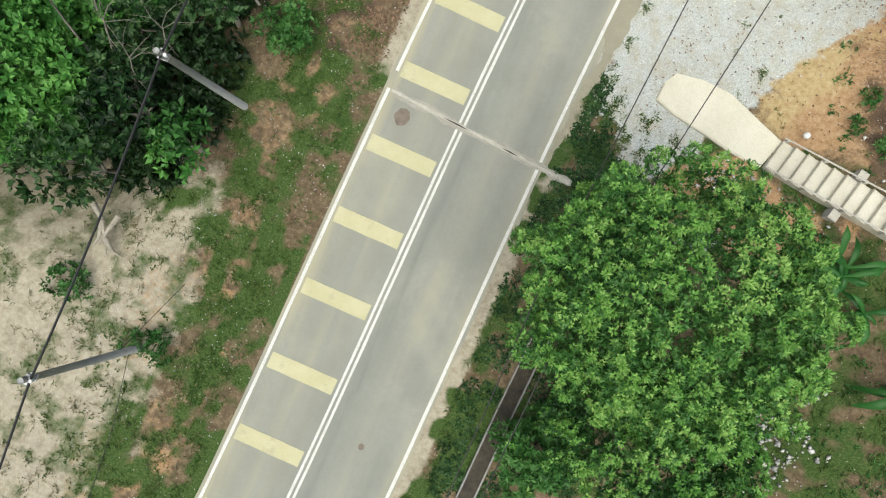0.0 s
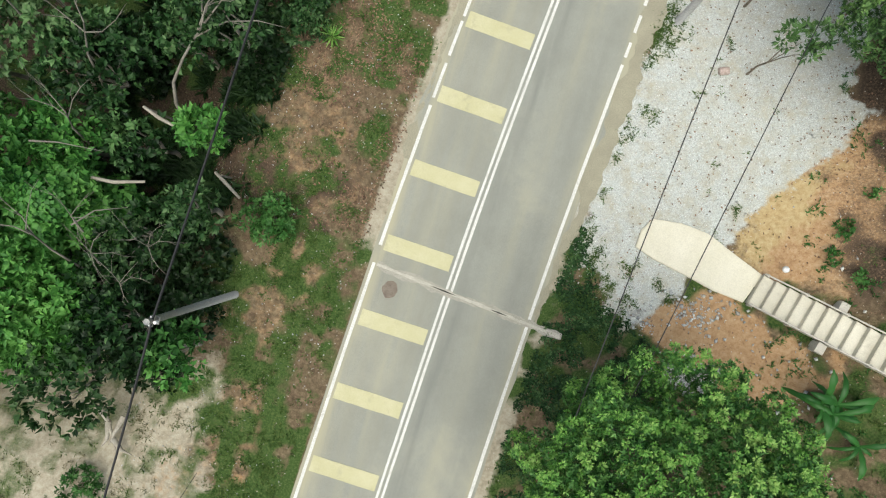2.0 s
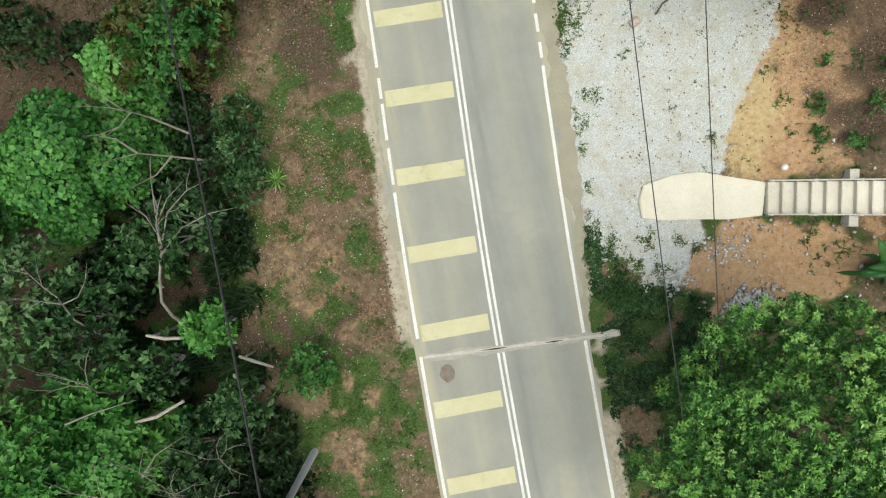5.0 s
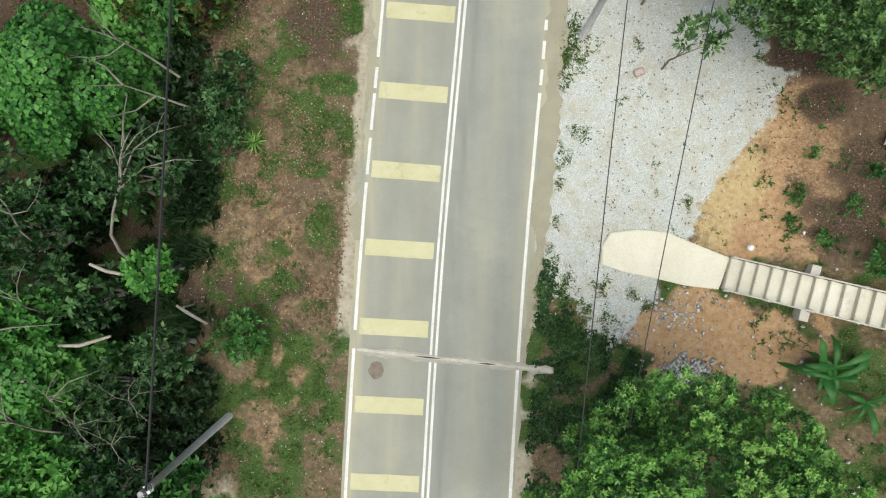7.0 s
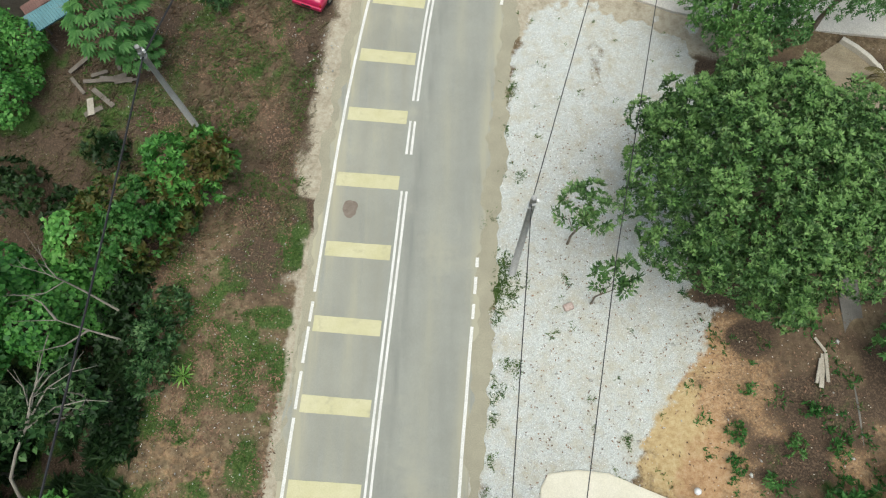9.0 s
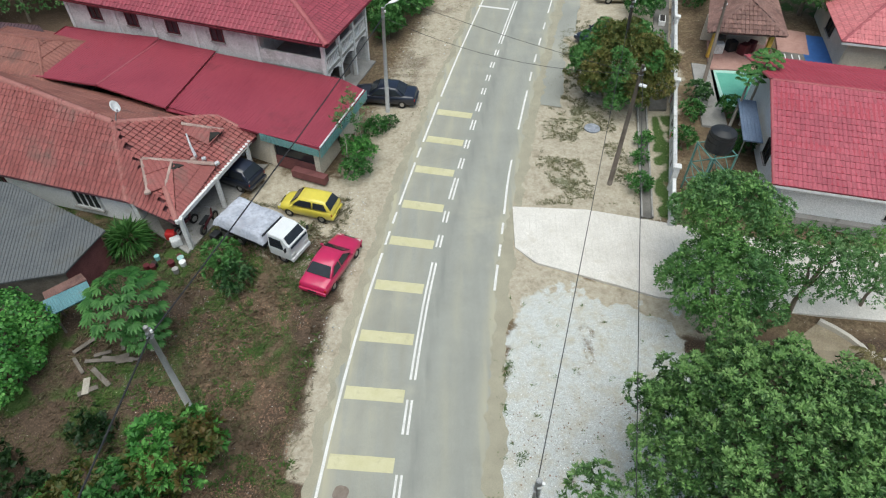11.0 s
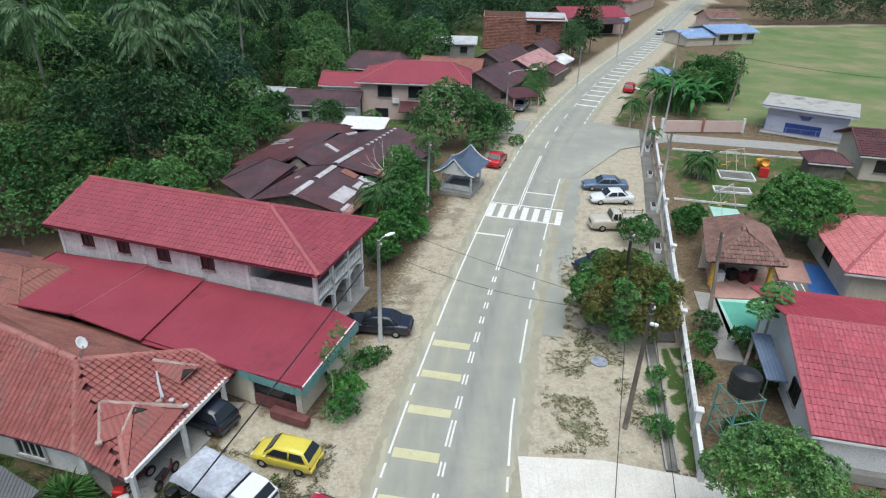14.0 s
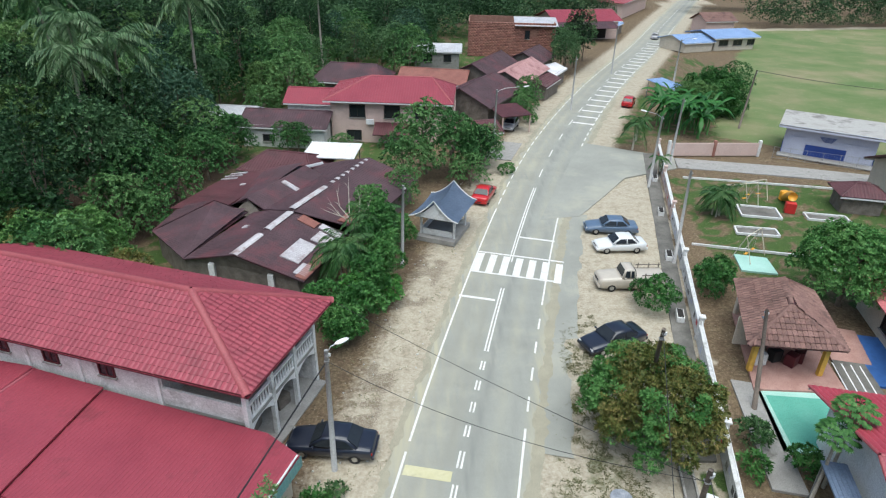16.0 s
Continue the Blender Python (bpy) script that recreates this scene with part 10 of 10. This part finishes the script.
for off in (-0.3, 0.3):
    part("edge", boxes(((14.75 + off, 40.8, 0.03), (11.2, 0.1, 0.16), 78.4)), M["concrete_grey"], d2)
part("bed", boxes(((14.75, 40.8, 0.0), (11.2, 0.5, 0.03), 78.4)), M["concrete_dark"], d2)
for k in range(5):
    y = 50 + k * 8.6
    t = thing("planter", "concrete planter box on the footpath", "planter", pose(fence_x(y) - 0.9, y, 0.05, 0, 0, ang), "footpath planters")
    part("box", boxes(((0, 0, 0.2), (1.2, 0.5, 0.4), 0, 0.02)), M["wall_white"], t)
    part("soil", boxes(((0, 0, 0.39), (1.05, 0.38, 0.06))), M["dark"], t)
pw_ = thing("boundary_wall", "pale pink painted wall along the side lane", "wall", pose(31.6, 92.1, 0, 0, 0, 1.5))
for k in range(2):
    part("panel", boxes(((2.75 + k * 5.4, 0, 0.85), (5.1, 0.15, 1.5))), M["wall_pink"], pw_)
for k in range(3):
    part("pillar", boxes(((0.05 + k * 5.4, 0, 0.95), (0.32, 0.32, 1.9), 0, 0.02)), M["wall_white" if k != 1 else "brick"], pw_)
# water tank on its steel stand
tk = thing("water_tank", "black plastic water tank on a green steel stand", "water tank", pose(17.15, 37.35, 0, 0, 0, 12))
bm = bmesh.new()
disc(bm, (0, 0, 3.3), 0.72, 1.1, 28, 0.7, 0.03)
for z_ in (3.55, 3.85, 4.15):
    disc(bm, (0, 0, z_), 0.735, 0.05, 28)
part("tank", bm, M["black_plastic"], tk, "black ribbed tank")
bm = bmesh.new()
disc(bm, (0, 0, 4.4), 0.68, 0.16, 28, 0.26, 0.02)
part("lid", bm, M["black_plastic"], tk)
for s in (-1, 1):
    for r_ in (-1, 1):
        part("leg", boxes(((s * 0.75, r_ * 0.75, 1.65), (0.08, 0.08, 3.3))), M["steel_green"], tk)
    for z_ in (0.7, 1.9, 3.24):
        part("cross_bar", boxes(((s * 0.75, 0, z_), (0.05, 1.5, 0.05))), M["steel_green"], tk)
        part("cross_bar", boxes(((0, s * 0.75, z_), (1.5, 0.05, 0.05))), M["steel_green"], tk)
    for z_ in (1.3, 2.57):
        part("brace", boxes(((s * 0.75, 0, z_), (0.035, 1.9, 0.04), 0, 0, 38)), M["steel_green"], tk)
        part("brace", boxes(((0, s * 0.75, z_), (1.9, 0.035, 0.04), 0, 0, 0, 38)), M["steel_green"], tk)

# ---- the kindergarten garden ----
for lb, mat, pts, z1 in (("green painted court with a mint border", "court_mint", [(21.2, 46.6), (26.8, 45.6), (28.2, 51.2), (22.2, 51.6)], 0.05), ("green painted court", "court_green", [(21.8, 46.8), (26.6, 45.9), (27.4, 50.2), (22.4, 50.8)], 0.058),
                         ("blue painted terrace", "tyre_blue", [(29.5, 51.5), (33, 50.6), (34.4, 55.8), (30.8, 56.8)], 0.05), ("pink paved garden patch", "paving_pink", [(28.2, 54.0), (30.4, 53.4), (31.6, 57.0), (29.4, 57.8)], 0.06),
                         ("dark garden path with white lines", "concrete_dark", [(27.4, 50.8), (29.3, 50.3), (30.0, 53.6), (28.2, 54.0)], 0.055), ("grey rock garden bed", "concrete_grey", [(19.4, 44.2), (21.0, 43.8), (22.4, 51.8), (21.0, 52.2)], 0.05)):
    bm = bmesh.new()
    slab(bm, pts, -0.1, z1)
    tagged(part("pavement", bm, M[mat]), lb, "paving", "", "structure")
for k in range(4):
    ob = tagged(part("path_line", boxes(((0, 0, 0.062), (0.08, 2.9, 0.012))), M["white"]), "white line on the garden path", "line", "path lines")
    ob.location, ob.rotation_euler = (27.7 + 0.5 * k, 52.3 - 0.13 * k, 0), (0, 0, radians(-14))


def swing(label, m, W=2.6, H=2.2, mat="wall_cream"):
    t = thing("swing_frame", label, "play equipment", m, "play equipment")
    for x in (-W / 2, W / 2):
        for s in (-1, 1):
            bm = bmesh.new()
            tube(bm, [(x, s * 0.8, 0), (x, 0, H)], 0.035, 7)
            part("leg", bm, M[mat], t)
    bm = bmesh.new()
    tube(bm, [(-W / 2, 0, H), (W / 2, 0, H)], 0.04, 7)
    part("top_bar", bm, M[mat], t)
    for x in (-0.6, 0.6):
        part("seat", boxes(((x, 0, 0.5), (0.45, 0.2, 0.04))), M["yellow_plastic"], t)
        for d in (-0.2, 0.2):
            bm = bmesh.new()
            tube(bm, [(x + d, 0, 0.52), (x + d, 0, H)], 0.01, 5)
            part("chain", bm, M["metal"], t)
    return t


swing("white swing frame on the lawn", pose(29.4, 67.5, 0, 0, 0, 40))
swing("white climbing frame on the lawn", pose(33.6, 78.4, 0, 0, 0, 10), 3.4, 2.0)
swing("white swing frame by the lane", pose(35.6, 79.6, 0, 0, 0, 14), 2.4, 1.9)
sl = thing("play_tunnel", "yellow and red plastic play tunnel slide", "play equipment", pose(38.2, 78.0, 0, 0, 0, 70), "play equipment")
bm = bmesh.new()
tube(bm, [(-1.6, 0, 1.5), (-0.6, 0, 1.3), (0.6, 0, 0.6), (1.4, 0, 0.45)], 0.42, 14)
part("tube", bm, M["yellow_plastic"], sl, "", True)
part("tower", boxes(((-1.8, 0, 0.5), (0.7, 0.9, 1.0), 0, 0.05)), M["red_plastic"], sl)
part("mouth", disc(bmesh.new(), (1.45, 0, 0.02), 0.5, 0.85, 16, bevel=0.06), M["yellow_plastic"], sl)
for lb, pts in (("sunken sand pit with a white kerb", [(32.6, 75.4), (36.0, 74.6), (36.6, 77.0), (33.2, 77.8)]), ("sunken sand pit with a white kerb", [(30.4, 71.6), (33.9, 71.0), (34.2, 72.4), (30.8, 73.0)]), ("planting bed with a white kerb", [(38.5, 74.6), (42, 73.8), (42.3, 75.2), (38.8, 76.0)])):
    t = thing("sand_pit", lb, "sand pit", pose(0, 0, 0), "play equipment")
    bm = bmesh.new()
    slab(bm, pts, -0.1, 0.04)
    part("sand", bm, M["concrete_dark"], t)
    for a, b in zip(pts, pts[1:] + pts[:1]):
        d = math.hypot(b[0] - a[0], b[1] - a[1])
        part("kerb", boxes((((a[0] + b[0]) / 2, (a[1] + b[1]) / 2, 0.08), (d, 0.14, 0.2), math.degrees(math.atan2(b[1] - a[1], b[0] - a[0])))), M["wall_white"], t)
for a, b in (((25.6, 69.6), (36.0, 67.0)), ((30.8, 85.2), (46.5, 82.0)), ((36.4, 69.0), (35.2, 64.8))):
    d = math.hypot(b[0] - a[0], b[1] - a[1])
    ob = part("kerb", boxes((((a[0] + b[0]) / 2, (a[1] + b[1]) / 2, 0.06), (d, 0.14, 0.2), math.degrees(math.atan2(b[1] - a[1], b[0] - a[0])))), M["wall_white"])
    tagged(ob, "white concrete garden kerb", "kerb", "garden kerbs")
tagged(part("pavement", slab(bmesh.new(), [(27.8, 65.2), (30.4, 64.6), (30.8, 67.2), (28.4, 67.9)], -0.1, 0.05), M["court_mint"]), "mint painted pad under the swing", "paving", "", "structure")

# ---- garden plants and palms ----
palm("bushy areca palm by the boundary wall", pose(30.2, 75.6, 0), 2.4, 12, 1.9, 0.5, 611, 0.06, stems=4)
palm("small palm on the footpath", pose(28.4, 86.2, 0), 1.9, 10, 1.3, 0.4, 612, 0.07)
palm("small palm by the side lane", pose(28.2, 94.4, 0), 3.2, 11, 2.2, 0.6, 613, 0.1)
palm("small palm by the side lane", pose(29.6, 97.6, 0), 2.8, 10, 1.9, 0.5, 614, 0.1)
palm("areca palm among the shrubs beside the timber house", pose(-2.7, 62.6, 0), 3.6, 13, 2.4, 0.55, 615, 0.06, stems=4)
palm("areca palm in the roadside thicket", pose(-1.0, 66.4, 0), 4.2, 12, 2.3, 0.55, 616, 0.06, stems=4)
palm("small palm beside the pink house", pose(8.9, 92.6, 0), 2.6, 11, 1.7, 0.5, 617, 0.08, stems=2)
for i, (x, y, h) in enumerate(((-28.4, 81.4, 12.8), (-26.6, 85.6, 13.6), (-38.0, 78.0, 15.0), (-40.0, 62.0, 14.0), (-29.5, 86.0, 15.0), (-36, 94, 17), (-13.0, 128.0, 16.0), (-24.0, 100.0, 16.0), (-44, 88, 18))):
    palm("tall coconut palm on the wooded slope", pose(x, y, hz(x, y)), h, 17, 4.2, 1.15, 620 + i, 0.16, "palm_pale", lean=(0.8 * math.sin(i), 0.6 * math.cos(i * 2)), name="coconut_palm")
for i, (x, y) in enumerate(((35.6, 101.0), (37.4, 103.2), (38.6, 100.6), (35.2, 104.6), (40.0, 103.4), (37.0, 106.5))):
    banana("clump of banana plants beyond the pink wall", pose(x, y, 0), 4, 3.4, 3.6, 640 + i)
for i, (x, y, h, r, lf) in enumerate(((13.6, 37.9, 1.0, 0.65, "bushy"), (14.3, 40.3, 0.8, 0.45, "bushy"), (14.9, 42.2, 0.9, 0.5, "bushy"), (-2.9, 40.2, 1.9, 0.9, "vine"), (-3.0, 39.0, 1.3, 0.7, "bushy"), (-2.2, 43.4, 0.9, 0.7, "bushy"), (-1.2, 44.2, 0.5, 0.5, "dull"),
                                      (-9.0, 31.4, 1.8, 0.9, "bushy"), (-8.2, 30.5, 1.0, 0.8, "dull"), (-3.6, 58.2, 3.2, 1.4, "bushy"), (-1.6, 60.0, 2.6, 1.2, "vine"), (-0.6, 63.6, 3.6, 1.2, "bushy"), (-2.4, 56.2, 2.4, 1.2, "bushy"), (0.6, 62.4, 1.0, 0.8, "vine"), (1.0, 69.0, 3.0, 1.3, "bushy"), (-1.2, 70.2, 5.2, 1.6, "bushy"),
                                      (19.0, 60.0, 2.2, 1.4, "bushy"), (-0.3, 65.6, 6.2, 1.3, "bushy"), (0.2, 63.0, 4.8, 1.2, "bushy"), (-0.7, 60.6, 3.9, 1.3, "bushy"), (-1.1, 58.0, 3.3, 1.3, "bushy"), (0.7, 60.4, 1.5, 0.8, "vine"), (-1.8, 55.9, 2.8, 1.1, "bushy"), (23.9, 62.0, 2.2, 1.3, "bushy"), (25.2, 64.2, 1.6, 1.1, "bushy"), (17.4, 42.0, 1.4, 0.7, "bushy"), (19.8, 47.2, 1.5, 0.9, "dull"), (18.9, 45.2, 1.2, 0.7, "bushy"), (17.6, 36.6, 1.8, 1.0, "bushy"), (20.6, 41.5, 1.4, 0.8, "bushy"), (21.4, 45.2, 1.6, 0.7, "bushy"),
                                      (12.0, 86.2, 0.9, 0.8, "bushy"), (17.6, 105.0, 1.3, 0.9, "bushy"))):
    tree({"vine": "bright leafy green garden shrub", "bushy": "dense dark green garden shrub", "dull": "low dull green garden shrub"}[lf], x, y, h, r, r, h * 0.55, 9, r * 0.45, lf, 8, 0.22, 0.08, 13, 700 + i, trunk=0.03, name="shrub", category="shrub", group="garden shrubs")


def strap_bush(label, m, R_, seed, n=230, L=0.75, W=0.06, leaf="shoot"):
    """A round bush of long arching strap leaves."""
    g = np.random.default_rng(seed)
    t = thing("dracaena", label, "plant", m)
    d = unit(g.normal(size=(n, 3)) + np.array([0, 0, 0.5]))
    d = unit(np.where(d[:, 2:3] < -0.1, d * np.array([1, 1, -0.3]), d))
    P = d * R_ * (0.35 + 0.3 * g.random((n, 1))) + np.array([0, 0, R_ * 0.75])
    N = unit(np.array([[0, 0, 1.0]]) + 0.3 * g.normal(size=(n, 3)) - d * 0.2)
    v, f = leaf_mesh(P, unit(d + 0.25 * g.normal(size=(n, 3))), N, L * (0.7 + 0.5 * g.random(n)), W * (0.8 + 0.5 * g.random(n)), 0.25, 0.35)
    raw("leaves", v, f, M[leaf], t)
    for k in range(5):
        bm = bmesh.new()
        a = k * 1.26
        tube(bm, [(0, 0, -0.05), (0.2 * R_ * math.cos(a), 0.2 * R_ * math.sin(a), R_ * 0.4), (0.4 * R_ * math.cos(a), 0.4 * R_ * math.sin(a), R_ * 0.8)], [0.035, 0.03, 0.02], 6)
        part("stem", bm, M["bark"], t)
    return t


strap_bush("round dracaena bush with pale-edged strap leaves by the porch", pose(-14.0, 32.75, hz(-14.0, 32.75)), 1.1, 811, 420, leaf="bushy")
for i, (x, y, h) in enumerate(((-3.5, 39.6, 3.6), (-3.1, 41.0, 3.9), (-2.6, 40.2, 3.0))):
    t_ = thing("sapling", "thin sapling with a tuft of leaves above the annex eave", "sapling", pose(x, y, 0), "annex saplings")
    bm = bmesh.new()
    tube(bm, [(0, 0, -0.1), (0.08, 0.05, h * 0.5), (-0.12, 0.1, h)], [0.035, 0.028, 0.014], 6)
    part("stem", bm, M["bark_pale"], t_, "", True)
    gq = np.random.default_rng(820 + i)
    C = np.array([-0.12, 0.1, h]) + gq.normal(size=(26, 3)) * [0.28, 0.28, 0.3]
    v, f = rosettes(C, gq.normal(size=(26, 3)) * 0.4 + [0, 0, 1], gq, 6, 0.2, 0.07)
    raw("leaves", v, f, M["airy"], t_)


def papaya(label, m, h, R, seed):
    """A bare stem with a flat crown of lobed leaves on long stalks."""
    g = np.random.default_rng(seed)
    t = thing("papaya_tree", label, "tree", m)
    bm = bmesh.new()
    tube(bm, [(0, 0, -0.1), (0.1, 0.05, h * 0.5), (0.12, 0.1, h)], [0.1, 0.08, 0.06], 8)
    part("trunk", bm, M["bark_pale"], t, "", True)
    P, D, N, LL, WW = [], [], [], [], []
    for i in range(42):
        bm = bmesh.new()
        a = i * 2.39996
        el = 1.25 - 1.55 * i / 42
        tip = np.array([0.12 + R * math.cos(a) * math.cos(el), 0.1 + R * math.sin(a) * math.cos(el), h + R * math.sin(el) * 0.8])
        tube(bm, [(0.12, 0.1, h), tuple(tip)], [0.02, 0.012], 5, False)
        part("stalk", bm, M["banana"], t)
        for k in range(9):
            b = a + (k - 4) * 0.5
            P.append(tip); D.append([math.cos(b), math.sin(b), -0.25]); N.append([0.2 * math.cos(a), 0.2 * math.sin(a), 1])
            LL.append((0.1 + 0.26 * R) * (1 - 0.06 * abs(k - 4))); WW.append(0.05 + 0.075 * R)
    v, f = leaf_mesh(np.array(P), unit(np.array(D, float)), unit(np.array(N, float)), np.array(LL), np.array(WW), 0.1, 0.15)
    raw("crown", v, f, M["bushy"], t)
    return t


papaya("papaya tree with lobed leaves in the vacant yard", pose(-11.9, 27.2, hz(-11.9, 27.2)), 2.6, 1.55, 801)
papaya("young papaya tree in the vacant yard", pose(-11.2, 26.6, hz(-11.2, 26.6)), 1.3, 0.9, 802)
papaya("papaya tree leaning beside the red-roofed house", pose(20.9, 43.6, 0), 4.0, 0.75, 803)
papaya("papaya tree beside the red-roofed house", pose(22.0, 44.4, 0), 4.6, 0.8, 804)

# scrap in the vacant yard and clutter before the porch
q_ = random.Random(41)
for i in range(11):
    x, y = -13.2 + q_.uniform(-1.3, 1.5), 25.3 + q_.uniform(-1.3, 1.6)
    ob = part("scrap_board", boxes(((0, 0, 0.05), (q_.uniform(0.7, 1.6), q_.uniform(0.1, 0.3), 0.04), q_.uniform(0, 180), 0.005)), M[q_.choice(["timber", "timber", "bark_pale", "concrete_grey"])])
    ob.location = (x, y, hz(x, y) + 0.02 + 0.012 * i)
    tagged(ob, "weathered scrap board lying in the yard", "board", "scrap boards")
for i in range(9):
    x, y = -12.2 + q_.uniform(-0.9, 1.2), 32.0 + q_.uniform(-0.8, 0.7)
    bm = bmesh.new()
    r = q_.uniform(0.12, 0.2)
    disc(bm, (0, 0, 0.0), r * 0.8, 0.32, 16, r, 0.015)
    ob = part("bucket", bm, M[q_.choice(["white", "maroon", "teal", "dark", "concrete_grey"])])
    ob.location = (x, y, hz(x, y) + 0.01)
    tagged(ob, "old plastic bucket standing before the porch", "bucket", "porch buckets")

# sandy yard with a curved kerb beyond the trees
KERB = [(20.1, 28.0), (20.7, 27.5), (21.09, 27.07), (21.35, 26.6), (21.51, 26.02), (21.64, 25.5), (21.69, 24.95), (21.62, 24.3), (21.46, 23.77), (21.2, 23.1)]
kb = thing("garden_kerb", "curved cream concrete kerb round a sandy bed", "kerb", pose(0, 0, 0))
for (ax, ay), (bx, by) in zip(KERB, KERB[1:]):
    part("block", boxes((((ax + bx) / 2, (ay + by) / 2, hz(ax, ay) + 0.12), (math.hypot(bx - ax, by - ay) + 0.02, 0.22, 0.4), math.degrees(math.atan2(by - ay, bx - ax)), 0.02)), M["concrete"], kb)
bm = bmesh.new()
vv = [bm.verts.new((x, y, hz(x, y) + 0.06)) for x, y in [(18.2, 26.6), (19.2, 27.4)] + KERB + [(20.2, 22.2), (18.6, 22.4), (18.2, 24.4)]]
bmesh.ops.triangulate(bm, faces=[bm.faces.new(vv)])
bmesh.ops.recalc_face_normals(bm, faces=bm.faces)
tagged(part("sand", bm, surface("yard_sand", (0.25, 0.205, 0.14), (0.34, 0.29, 0.21), 1.2, 0.95, 0.3, 20)), "bare brown sand inside the curved kerb", "sand", "", "structure")
palm("small dry palm inside the curved kerb", pose(20.7, 25.2, hz(20.7, 25.2)), 0.7, 12, 1.1, 0.25, 661, 0.1, leafmat="drygrass")
